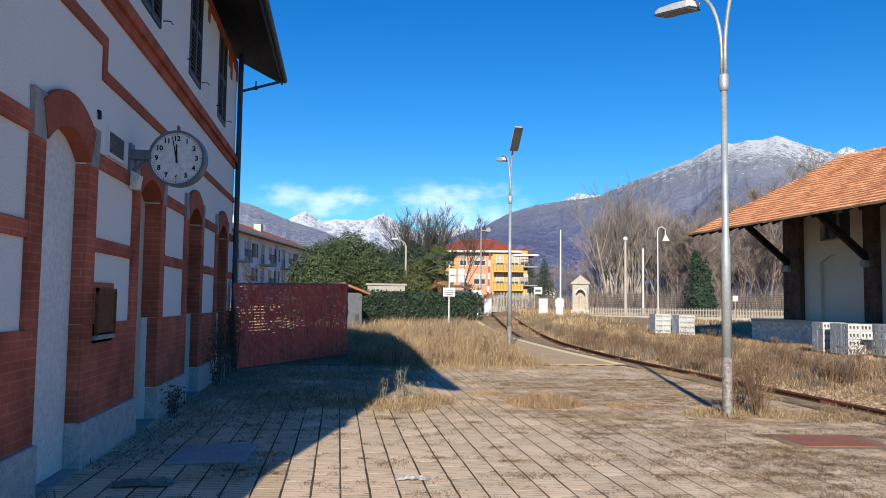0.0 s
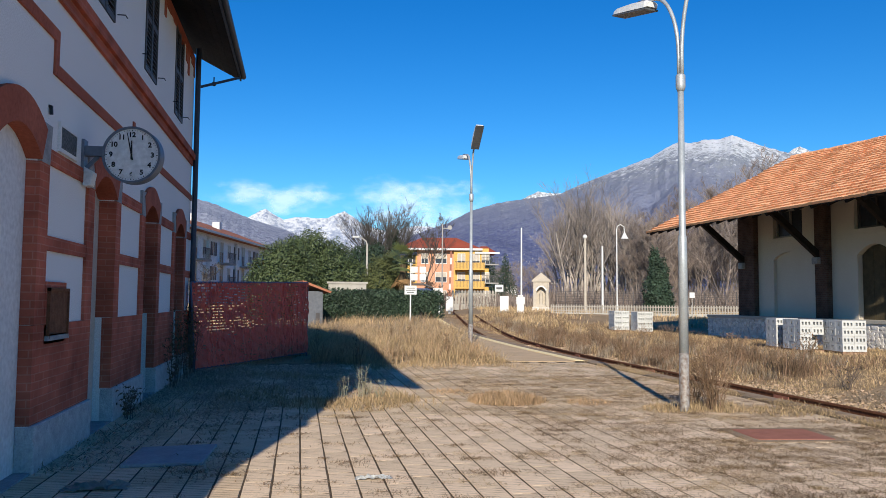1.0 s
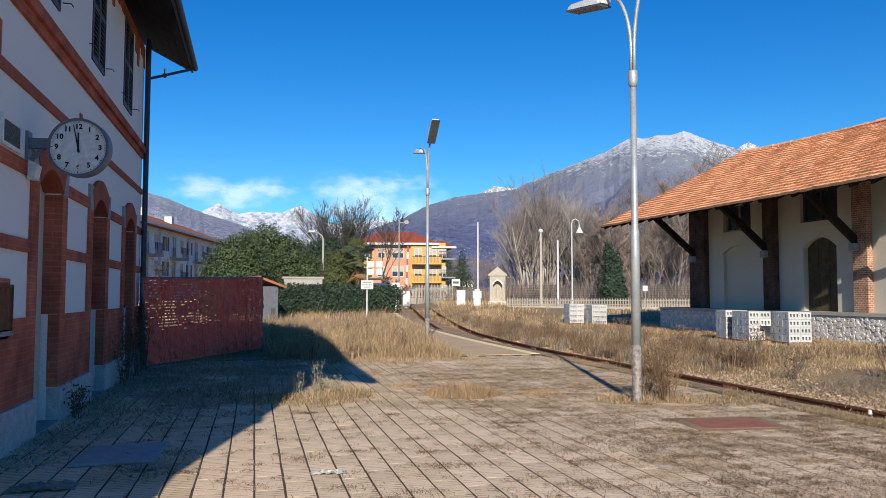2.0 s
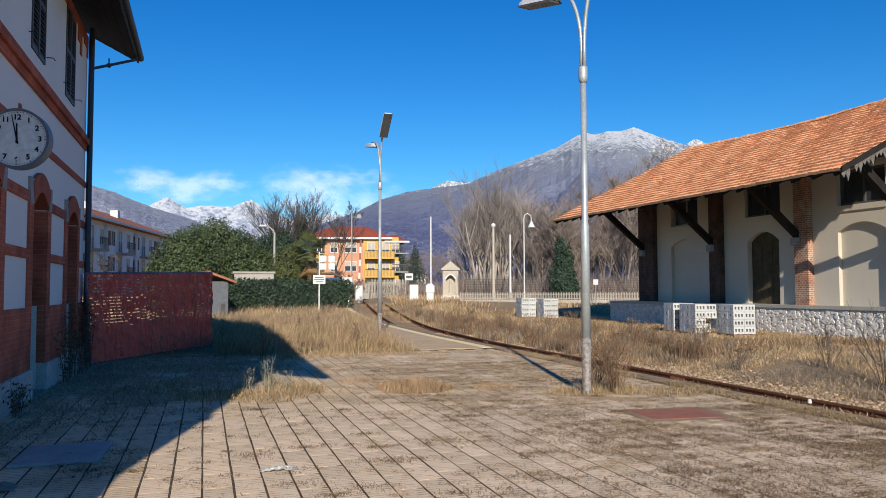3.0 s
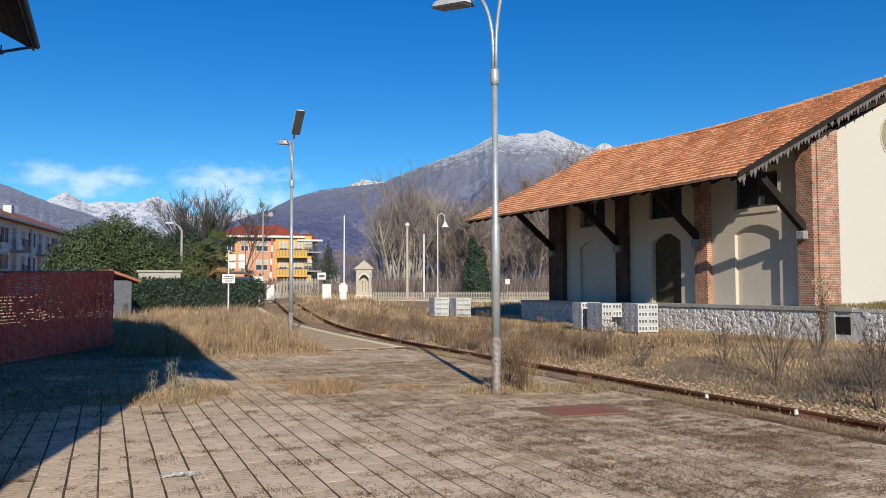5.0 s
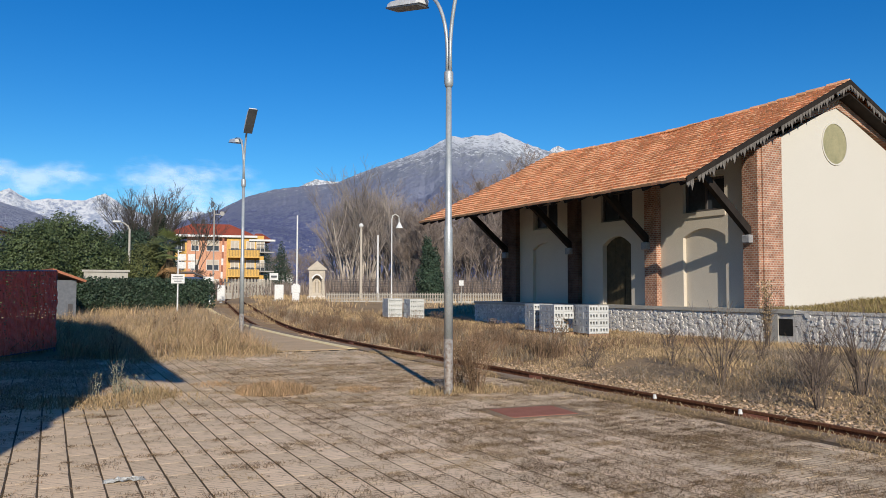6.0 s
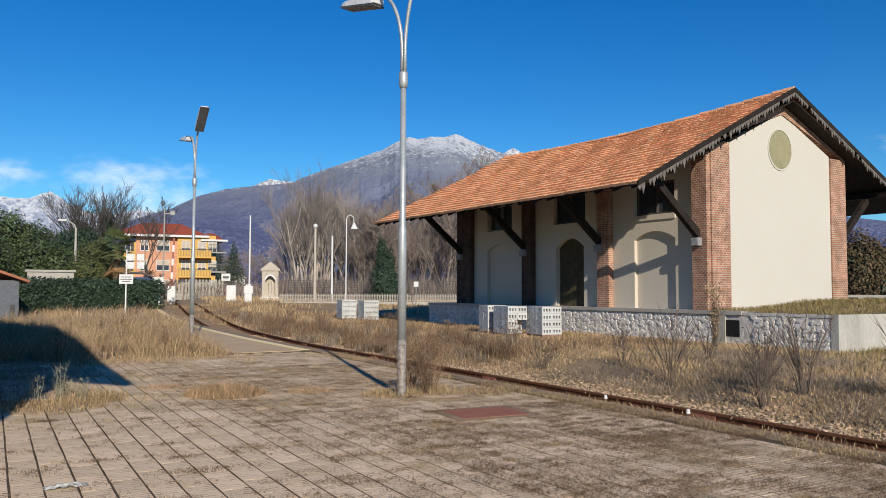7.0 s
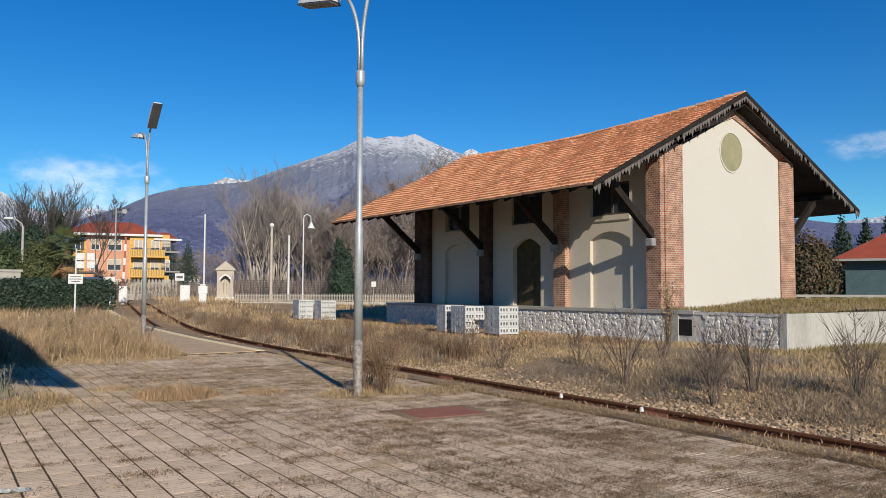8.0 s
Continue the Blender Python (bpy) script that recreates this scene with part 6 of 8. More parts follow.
# ---- leafless trees ----
def bare_tree(name, base, h, seed, label, material=BARK, trunk_r=0.16, spread=0.5, levels=4, kids=4, start=0.25, twig=0.008, upright=0.6, group="", stems=1, twig_material=None, fan=0.62):
    """A trunk that forks again and again into finer twigs."""
    rnd = random.Random(seed)
    segs = []

    def grow(p, d, length, r, lev):
        n = 4 if lev == 0 else 3
        pts, q = [p], p
        dd = d
        for i in range(n):
            dd = (dd + Vector((rnd.gauss(0, 0.09), rnd.gauss(0, 0.09), rnd.gauss(0.03, 0.05)))).normalized()
            q = q + dd * length / n
            pts.append(q)
        segs.append((pts, r, max(twig, r * (0.3 if lev == 0 else 0.4)), lev))
        if lev >= levels:
            return
        m = kids + (3 if lev == 0 else 0)
        for i in range(m):
            t = start + (1 - start) * (i + rnd.random()) / m if lev == 0 else rnd.uniform(0.25, 1.0)
            k = min(n - 1, int(t * n))
            s = pts[k].lerp(pts[k + 1], t * n - k)
            a = rnd.uniform(0, 6.283)
            side = Vector((math.cos(a), math.sin(a), 0))
            nd_ = (dd * upright + side * spread + Vector((0, 0, 0.35 * upright))).normalized()
            grow(s, nd_, length * rnd.uniform(0.42, 0.62) * (1.15 - 0.4 * t), max(twig, r * (0.5 - 0.15 * t)), lev + 1)

    grow(Vector(base) - Vector((0, 0, 0.2)), Vector((rnd.gauss(0, 0.04), rnd.gauss(0, 0.04), 1)).normalized(), h * 0.72, trunk_r, 0)
    for k_ in range(stems - 1):
        # further limbs that fan out of the low trunk
        a_, lean_ = 6.283 * k_ / (stems - 1) + rnd.uniform(-0.3, 0.3), rnd.uniform(0.3, 1.0) * fan
        grow(Vector(base) + Vector((0, 0, h * rnd.uniform(0.08, 0.25))), Vector((math.cos(a_) * lean_, math.sin(a_) * lean_, 1)).normalized(), h * rnd.uniform(0.5, 0.62), trunk_r * 0.6, 0)
    tv, tt, wv, wt = [], [], [], []
    for pts, r0, r1, lev in segs:
        V, T = (tv, tt) if lev == 0 else (wv, wt)
        k = 6 if lev == 0 else 3
        for i, p in enumerate(pts):
            r = r0 + (r1 - r0) * i / (len(pts) - 1)
            d = (pts[min(i + 1, len(pts) - 1)] - pts[max(0, i - 1)]).normalized()
            u = d.orthogonal().normalized()
            w = d.cross(u)
            b = len(V)
            V += [tuple(p + (u * math.cos(6.283 * q / k) + w * math.sin(6.283 * q / k)) * r) for q in range(k)]
            if i:
                for q in range(k):
                    T += [(b - k + q, b - k + (q + 1) % k, b + (q + 1) % k), (b - k + q, b + (q + 1) % k, b + q)]
    th = root(name, base, label, "tree", group)
    fast("trunk", tv, tt, material, th)
    tagged(fast("twigwork", wv, wt, twig_material or material, th, "fine leafless branches"), kind="stuff")
    return th


crowned = bare_tree("bare_tree", at(6.1, 70), 10.8, 8, "large leafless tree with a rounded crown and ivy on its trunk", BARK, 0.18, 0.55, 3, 7, 0.3, 0.0075, 0.95, stems=8)
q = at(6.1, 70)
leaf_cloud("ivy", [(q.x - 1.2, q.y, 5.6, 0.8, 0.8, 1.7), (q.x + 0.9, q.y - 0.3, 6.0, 0.7, 0.7, 1.9), (q.x + 0.2, q.y, 4.2, 1.1, 1.0, 1.5)], 5000, 0.11, LEAF_HEDGE, crowned, 91, 0.3)
bare_tree("bare_tree", at(9.3, 78), 10.4, 15, "slender leafless tree behind the bushes", BARK, 0.12, 0.55, 4, 5, 0.35, 0.011, 0.8)
bare_tree("bare_tree", at(-6.4, 60), 4.6, 25, "low leafless tree before the apartment house", BARK, 0.1, 0.7, 4, 4, 0.15, 0.011, 0.5)
bare_tree("bare_tree", at(10.0, 62), 3.8, 26, "small leafless tree near the crossing", TWIG, 0.1, 0.7, 4, 4, 0.15, 0.011, 0.5)
# grove of tall pale trunks, three shapes repeated
grove = [bare_tree("poplar", at(19.6 + 0.9 * k, 84), 13.0 - 0.6 * k, 33 + k, "tall pale leafless poplar in a grove", BARK_PALE, 0.16, 0.5, 3, 5, 0.25, 0.008, 0.85, "poplar grove", 4, POPLAR_TWIG, 0.24) for k in range(3)]
rv = random.Random(6)
for k in range(22):
    az = 19.3 + 6.2 * ((k * 0.618) % 1)
    top = 0.75 + 0.42 * math.exp(-((az - 21.8) / 2.0) ** 2)
    copy_thing(grove[k % 3], Matrix.Translation(at(az, rv.uniform(78, 96))) @ Matrix.Rotation(rv.uniform(0, 6.28), 4, "Z") @ Matrix.Scale(top * rv.uniform(0.85, 1.0), 4))
wood = [bare_tree("wood_tree", at(27.5 + k, 92), 13.0, 73 + k, "brown leafless woodland tree behind the shed", WOOD_TWIG, 0.12, 0.65, 4, 6, 0.15, 0.011, 0.7, "brown woodland") for k in range(3)]
for k in range(44):
    az = 23.8 + 11.5 * ((k * 0.618) % 1)
    copy_thing(wood[k % 3], Matrix.Translation(at(az, rv.uniform(72, 110))) @ Matrix.Rotation(rv.uniform(0, 6.28), 4, "Z") @ Matrix.Scale((0.66 + 0.045 * max(0, az - 25)) * rv.uniform(0.85, 1.2), 4))
for k in range(10):
    az = 11.5 + 7.5 * ((k * 0.618) % 1)
    copy_thing(wood[k % 3], Matrix.Translation(at(az, rv.uniform(170, 200))) @ Matrix.Rotation(rv.uniform(0, 6.28), 4, "Z") @ Matrix.Scale(rv.uniform(0.7, 1.0), 4))
for k in range(7):
    az = -3.0 + 10.5 * ((k * 0.618) % 1)
    copy_thing(wood[k % 3], Matrix.Translation(at(az, rv.uniform(110, 130))) @ Matrix.Rotation(rv.uniform(0, 6.28), 4, "Z") @ Matrix.Scale(rv.uniform(0.5, 0.75), 4))


def fir(az, dist, h, r, material, label, seed):
    c = at(az, dist)
    th = root("fir_tree", c, label, "tree")
    bm = bmesh.new()
    tube(bm, [c + Vector((0, 0, -0.2)), c + Vector((0, 0, h * 0.95))], [0.18, 0.03], 7)
    part("trunk", bm, BARK, th)
    bl = [(c.x, c.y, h * (0.1 + 0.86 * k / 9), r * (1 - 0.92 * k / 9.5), r * (1 - 0.92 * k / 9.5), h * 0.085) for k in range(10)]
    leaf_cloud("crown", bl, 7000, 0.13, material, th, seed, 0.3)
    return th


evergreen("yew_tree", 25.95, 66, ((0, 0, 2.0, 1.15, 1.1, 2.3), (0.1, 0.1, 3.6, 0.85, 0.85, 1.8), (-0.2, 0, 4.9, 0.45, 0.45, 1.2), (0.5, 0, 1.4, 0.9, 0.9, 1.6)), 9000, 0.1, LEAF_FIR, "dark green yew at the edge of the grove", 51)
fir(13.9, 150, 11.2, 3.6, LEAF_FIR, "dark pine beyond the crossing", 52)
fir(15.1, 155, 10.6, 3.6, LEAF_FIR, "dark pine beyond the crossing", 53)
fir(60.6, 78, 8.4, 2.4, LEAF_FIR, "dark spruce beyond the shed", 54)
fir(62.0, 74, 7.6, 2.2, LEAF_FIR, "dark spruce beyond the shed", 55)
fir(63.2, 78, 8.0, 2.4, LEAF_FIR, "dark spruce beyond the shed", 57)
evergreen("brown_conifer", 58.3, 55, ((0, 0, 2.6, 1.4, 1.4, 3.0), (1.0, 0.4, 2.3, 1.0, 1.2, 2.6), (-1.2, 0, 2.2, 1.1, 1.2, 2.4)), 13000, 0.1, LEAF_BROWN, "dense brown winter conifer beside the road", 56)

# ---- houses further off ----
def house_map(c, az):
    """Local axes of a house: along its face to the right, back, up; az: the bearing its face looks away from."""
    r = Vector((math.cos(radians(az)), -math.sin(radians(az)), 0))
    b = Vector((math.sin(radians(az)), math.cos(radians(az)), 0))
    return lambda a, n, z: tuple(c + r * a + b * n + Vector((0, 0, z)))


def window(parent, M, a, z, w, h, shutters=None, out=0.0):
    bm = bmesh.new()
    mbox(bm, M, a - w / 2, a + w / 2, -0.03 + out, 0.1 + out, z, z + h)
    win = part("window", bm, GLASS_DARK, parent)
    bm = bmesh.new()
    for a0, a1, z0, z1 in ((a - w / 2 - 0.06, a - w / 2, z, z + h), (a + w / 2, a + w / 2 + 0.06, z, z + h), (a - 0.03, a + 0.03, z, z + h), (a - w / 2 - 0.1, a + w / 2 + 0.1, z - 0.08, z), (a - w / 2 - 0.06, a + w / 2 + 0.06, z + h, z + h + 0.06)):
        mbox(bm, M, a0, a1, -0.07 + out, 0.05 + out, z0, z1)
    part("frame", bm, WHITE_PAINT, win)
    if not shutters:
        bm = bmesh.new()
        mbox(bm, M, a - w / 2, a + w / 2, -0.05 + out, -0.032 + out, z + h * 0.5, z + h)
        part("blind", bm, PALE_STUCCO, win)
    if shutters:
        for s in (-1, 1):
            bm = bmesh.new()
            c = a + s * (w / 2 + 0.3)
            mbox(bm, M, c - 0.22, c + 0.22, -0.09 + out, -0.03 + out, z, z + h)
            part("shutter", bm, shutters, win)


def balcony(parent, M, a0, a1, z, depth=1.3, solid=None):
    bm = bmesh.new()
    mbox(bm, M, a0, a1, -depth, 0.0, z - 0.18, z)
    bal = part("balcony", bm, FENCE_GREY if not solid else solid, parent)
    bm = bmesh.new()
    mbox(bm, M, a0, a1, -depth, -depth + 0.05, z + 0.9, z + 0.98)
    for a in np.arange(a0, a1 + 0.01, 0.22):
        mbox(bm, M, a - 0.02, a + 0.02, -depth + 0.01, -depth + 0.04, z, z + 0.9)
    part("railing", bm, SHUTTER, bal)
    if solid:
        bm = bmesh.new()
        mbox(bm, M, a0, a1, -depth + 0.06, -depth + 0.12, z, z + 0.85)
        part("parapet", bm, solid, bal)


# white apartment house: its long face recedes behind the station corner
A0 = at(-9.2, 66, -0.2)
A1 = at(-2.2, 100, -0.2)
ad = (A1 - A0)
aaz = math.degrees(math.atan2(ad.x, ad.y)) - 90
M1 = house_map(A0, aaz)
LA = ad.length
apt = root("apartment_house", A0, "grey-white four-storey apartment house with a red tiled roof", "building")
bm = bmesh.new()
mbox(bm, M1, 0, LA, 0, 11, 0, 8.0)
part("wall", bm, APT_WALL, apt)
bm = bmesh.new()
prism(bm, lambda a, n, z: M1(n, a, z), [(-0.9, 7.85), (-0.9, 8.05), (5.5, 10.4), (12, 8.05), (12, 7.85)], -0.8, LA + 0.8)
roof = part("roof", bm, ROOF_ORANGE, apt, "red tiled roof")
bm = bmesh.new()
mbox(bm, M1, -0.9, LA + 0.9, -1.0, -0.85, 7.83, 8.02)
part("eaves_board", bm, WHITE_PAINT, roof)
for k, a in enumerate((6, 16, 25)):
    bm = bmesh.new()
    mbox(bm, M1, a, a + 0.9, 3.2, 4.0, 8.8, 10.4)
    part("chimney", bm, WHITE_PAINT, roof)
for zf in (0.6, 2.95, 5.3):
    for i, a in enumerate(np.arange(1.6, LA - 1, 2.7)):
        if i % 3 == 2:
            balcony(apt, M1, a - 1.2, a + 1.2, zf, 1.2)
            window(apt, M1, a, zf + 0.05, 1.1, 2.0)
        else:
            window(apt, M1, a, zf + 0.6, 0.9, 1.3, SHUTTER if i % 3 else None)
for a in (0.4, 10.6, 20.0, LA - 0.3):
    bm = bmesh.new()
    mbox(bm, M1, a - 0.2, a + 0.2, -0.25, 0.0, 0, 7.6)
    part("pilaster", bm, WHITE_PAINT, apt)

# yellow and orange block of flats with a red hipped roof
YC = at(11.2, 122, -0.1)
M2 = house_map(YC + Vector((0, 0, 0.4)), 11.2)
M2 = (lambda flat: lambda a, n, z: flat(a, n, z * 1.12 - 0.4))(M2)
flats = root("block_of_flats", YC, "yellow and orange block of flats with a red hipped roof", "building")
bm = bmesh.new()
mbox(bm, M2, -5.6, 0.2, 0.6, 9, 0, 8.6)
part("orange_wing", bm, ORANGE_WALL, flats, "orange plaster wing")
bm = bmesh.new()
mbox(bm, M2, 0.2, 5.7, 0, 9, 0, 8.8)
part("yellow_wing", bm, YELLOW_WALL, flats, "yellow plaster wing")
bm = bmesh.new()
mbox(bm, M2, -8.2, -5.6, 1.2, 9, 0, 7.8)
part("side_wing", bm, YELLOW_WALL, flats)
bm = bmesh.new()
for a0, a1, n0, z0, ap, zt in ((-8.9, 4.6, -0.4, 8.75, (-5.0, 0.6), 10.6), (3.6, 7.0, 0.6, 8.3, (4.6, 5.6), 9.4)):
    vs = [bm.verts.new(M2(*p)) for p in ((a0, n0, z0), (a1, n0, z0), (a1, 9.8, z0), (a0, 9.8, z0), (ap[0], 4.6, zt), (ap[1], 4.6, zt))]
    for f in ((0, 1, 5, 4), (1, 2, 5), (2, 3, 4, 5), (3, 0, 4), (0, 3, 2, 1)):
        bm.faces.new([vs[i] for i in f])
part("roof", bm, ROOF_RED, flats, "red tiled hipped roof")
bm = bmesh.new()
mbox(bm, M2, -9.0, 4.7, -0.5, -0.3, 8.5, 8.78)
mbox(bm, M2, 3.5, 7.4, -0.3, 0.1, 8.05, 8.3)
part("eaves_board", bm, WHITE_PAINT, flats)
for zf in (0.5, 3.1, 5.7):
    balcony(flats, M2, 0.4, 5.0, zf + 0.2, 1.5, YELLOW_WALL)
    balcony(flats, M2, 4.6, 7.2, zf + 0.9, 1.0)
    for a in (1.4, 3.7, 5.2):
        window(flats, M2, a, zf + 0.4, 1.1, 1.9)
    window(flats, M2, -1.8, zf + 1.0, 1.7, 1.3, None, 0.6)
    window(flats, M2, -4.4, zf + 1.0, 1.0, 1.3, None, 0.6)
    window(flats, M2, -7.0, zf + 0.9, 1.2, 1.3, SHUTTER, 1.2)

# low house with a small tiled roof beside the hedge
HC = at(1.1, 40)
M3 = house_map(HC, -8)
hut = root("garden_house", HC, "small pale rendered garden house with a red tiled roof", "house")
bm = bmesh.new()
mbox(bm, M3, -0.5, 0.45, 0, 4, -0.2, 2.0)
part("wall", bm, HUT_WALL, hut)
bm = bmesh.new()
prism(bm, M3, [(-0.6, 2.42), (0.8, 1.9), (0.84, 2.0), (-0.6, 2.54)], -0.3, 4.4)
part("roof", bm, ROOF_ORANGE, hut)
bm = bmesh.new()
mbox(bm, M3, 0.1, 0.3, -0.03, 0.02, 0.1, 0.9)
part("door", bm, SHUTTER, hut)
gw = root("garden_wall", at(3.5, 50), "pale grey garden wall with a flat coping", "wall")
M4 = house_map(at(3.5, 50), 3.5)
bm = bmesh.new()
mbox(bm, M4, -1.2, 1.2, 0, 0.3, -0.2, 2.6)
part("wall", bm, CONCRETE, gw)
bm = bmesh.new()
mbox(bm, M4, -1.3, 1.3, -0.08, 0.38, 2.6, 2.72)
part("coping", bm, CONCRETE, gw)
# dark shelter behind the warning sign
sc_ = at(8.9, 60)
M5 = house_map(sc_, 9)
shelter = root("shelter", sc_, "blue sheet-metal shelter with a white flat roof", "shelter")
bm = bmesh.new()
mbox(bm, M5, -0.9, 1.0, 0, 2, 0.0, 2.5)
part("wall", bm, BLUE_SHADE, shelter)
bm = bmesh.new()
prism(bm, M5, [(-1.0, 2.75), (0.2, 2.75), (1.4, 2.3), (1.4, 2.4), (0.2, 2.88), (-1.0, 2.88)], -0.3, 2.2)
part("roof", bm, SHUTTER, shelter)
# long low pale house and white van-like roofs far behind the crossing
lc = at(15.4, 170)
M6 = house_map(lc, 15)
low = root("low_house", lc, "low white house far beyond the crossing", "house")
bm = bmesh.new()
mbox(bm, M6, -3.4, 1.5, 0, 6, 0, 4.0)
part("wall", bm, WHITE_PAINT, low)
bm = bmesh.new()
prism(bm, M6, [(-3.7, 4.0), (1.8, 4.0), (1.2, 4.8), (-3.0, 4.8)], -0.3, 6.3)
part("roof", bm, FENCE_GREY, low)
# teal house with a red roof at the far right
tc_ = at(62.6, 62)
M7 = house_map(tc_, 66)
teal = root("teal_house", tc_, "dark teal house with a red tiled roof by the road", "house")
bm = bmesh.new()
mbox(bm, M7, -2.0, 7.0, 0, 9, 0, 4.0)
part("wall", bm, TEAL_WALL, teal)
bm = bmesh.new()
vs = [bm.verts.new(M7(*p)) for p in ((-2.7, -0.7, 3.98), (7.7, -0.7, 3.98), (7.7, 9.7, 3.98), (-2.7, 9.7, 3.98), (2.5, 4.0, 7.1), (2.5, 5.0, 7.1), (-2.7, -0.7, 3.8), (7.7, -0.7, 3.8), (7.7, 9.7, 3.8), (-2.7, 9.7, 3.8))]
for f in ((0, 1, 4), (1, 2, 5, 4), (2, 3, 5), (3, 0, 4, 5), (0, 6, 7, 1), (1, 7, 8, 2), (2, 8, 9, 3), (3, 9, 6, 0), (6, 9, 8, 7)):
    bm.faces.new([vs[i] for i in f])
part("roof", bm, ROOF_RED, teal, "red tiled hipped roof")
bm = bmesh.new()
mbox(bm, M7, -2.75, 7.75, -0.82, -0.71, 3.78, 3.94)
part("gutter", bm, FENCE_GREY, teal)

# ---- level crossing ----
def pole_thing(name, az, dist, h, r, material, label, category, z0=0.0):
    c = at(az, dist, z0)
    th = root(name, c, label, category)
    bm = bmesh.new()
    tube(bm, [c + Vector((0, 0, -0.2)), c + Vector((0, 0, h))], [r, r * 0.75], 10)
    part("pole", bm, material, th)
    return th, c


# warning sign post beside the hedge
th, c = pole_thing("track_sign", 8.13, 44, 3.7, 0.045, WHITE_PAINT, "white post with four lamp boxes and a lettered board", "sign")
Ms = house_map(c, 8.13)
for a in (-0.05, 0.42):
    for z in (2.75, 3.18):
        bm = bmesh.new()
        mbox(bm, Ms, a + 0.08, a + 0.44, -0.06, 0.02, z - 0.05, z + 0.3)
        bevelled(bm, 0.01)
        part("signal_board", bm, WHITE_PAINT, th)
bm = bmesh.new()
mbox(bm, Ms, -0.34, 0.34, -0.09, -0.05, 1.9, 2.4)
board = part("name_board", bm, WHITE_PAINT, th)
bm = bmesh.new()
for z, w in ((2.26, 0.24), (2.14, 0.28), (2.02, 0.2)):
    mbox(bm, Ms, -w, w, -0.094, -0.0905, z - 0.02, z + 0.02)
part("lettering_bars", bm, LAMP_GREY, board)
# crossing signal cabinet with a striped post
th, c = pole_thing("crossing_cabinet", 10.15, 56, 1.6, 0.05, WHITE_PAINT, "white crossing cabinet with a blue sign", "cabinet", 0.5)
Ms = house_map(c, 10)
for a0, a1, z0, z1, m_ in ((-0.35, 0.35, 1.5, 1.95, WHITE_PAINT), (-0.16, 0.16, 0.0, 1.45, WHITE_PAINT), (-0.12, 0.12, 0.35, 0.75, material("blue_sign", (0.05, 0.15, 0.4)))):
    bm = bmesh.new()
    mbox(bm, Ms, a0, a1, -0.08 - (0.02 if m_ is not WHITE_PAINT else 0), 0.1, z0, z1)
    bevelled(bm, 0.01)
    part("panel", bm, m_, th)
# barrier with red and white arm raised, and tall mast
th, c = pole_thing("barrier", 11.0, 66, 1.2, 0.12, WHITE_PAINT, "raised white and red barrier arm on its housing", "barrier", 0.65)
Ms = house_map(c, 11)
bm = bmesh.new()
mbox(bm, Ms, -0.3, 0.3, -0.3, 0.3, 0.0, 1.25)
bevelled(bm, 0.03)
part("housing", bm, WHITE_PAINT, th)
for k in range(7):
    bm = bmesh.new()
    mbox(bm, Ms, -0.08 + 0.02 * k, 0.08 + 0.02 * k, -0.05, 0.05, 1.25 + 0.55 * k, 1.8 + 0.55 * k - 0.004)
    part("arm_section", bm, WHITE_PAINT if k % 2 else RUST_PLATE, th)
th, c = pole_thing("signal_mast", 10.45, 64, 7.9, 0.07, FENCE_GREY, "slender grey mast with a round horn on top", "mast")
bm = bmesh.new()
bmesh.ops.create_cone(bm, cap_ends=True, segments=14, radius1=0.07, radius2=0.19, depth=0.3, matrix=Matrix.Translation(c + Vector((0.55, -0.2, 7.55))) @ Matrix.Rotation(radians(80), 4, "X"))
part("horn", bm, FENCE_GREY, th)
bm = bmesh.new()
mbox(bm, house_map(c, 10.4), 0, 0.5, -0.03, 0.03, 7.5, 7.56)
part("arm", bm, FENCE_GREY, th)
th, c = pole_thing("crossing_mast", 16.28, 62, 7.4, 0.075, WHITE_PAINT, "tall white mast beside the crossing", "mast")
th = root("relay_cabinet", at(15.05, 62, 0.7), "white relay cabinet with a small sign beside the crossing", "cabinet")
Ms = house_map(at(15.05, 62, 0.7), 15)
for nm, a0, a1, z0, z1, m_ in (("body", -0.36, 0.32, 0.0, 1.25, WHITE_PAINT), ("plinth", -0.5, 0.45, -0.2, 0.1, CONCRETE), ("sign_plate", -0.75, -0.1, 1.6, 2.15, WHITE_PAINT), ("sign_lettering", -0.65, -0.2, 1.8, 1.95, LAMP_GREY)):
    bm = bmesh.new()
    mbox(bm, Ms, a0, a1, -0.35 - (0.06 if nm == "sign_lettering" else 0), -0.3 if "sign" in nm else 0.3, z0, z1)
    part(nm, bm, m_, th)
th = root("barrier_motor", at(16.22, 60.5, 0.7), "white barrier motor housing on a post", "barrier")
Ms = house_map(at(16.22, 60.5, 0.7), 16)
for nm, a0, a1, z0, z1 in (("base", -0.28, 0.28, -0.2, 0.6), ("head", -0.34, 0.34, 0.6, 1.2), ("cap", -0.22, 0.22, 1.2, 1.32)):
    bm = bmesh.new()
    mbox(bm, Ms, a0, a1, -0.25, 0.25, z0, z1)
    bevelled(bm, 0.04)
    part(nm, bm, WHITE_PAINT, th)
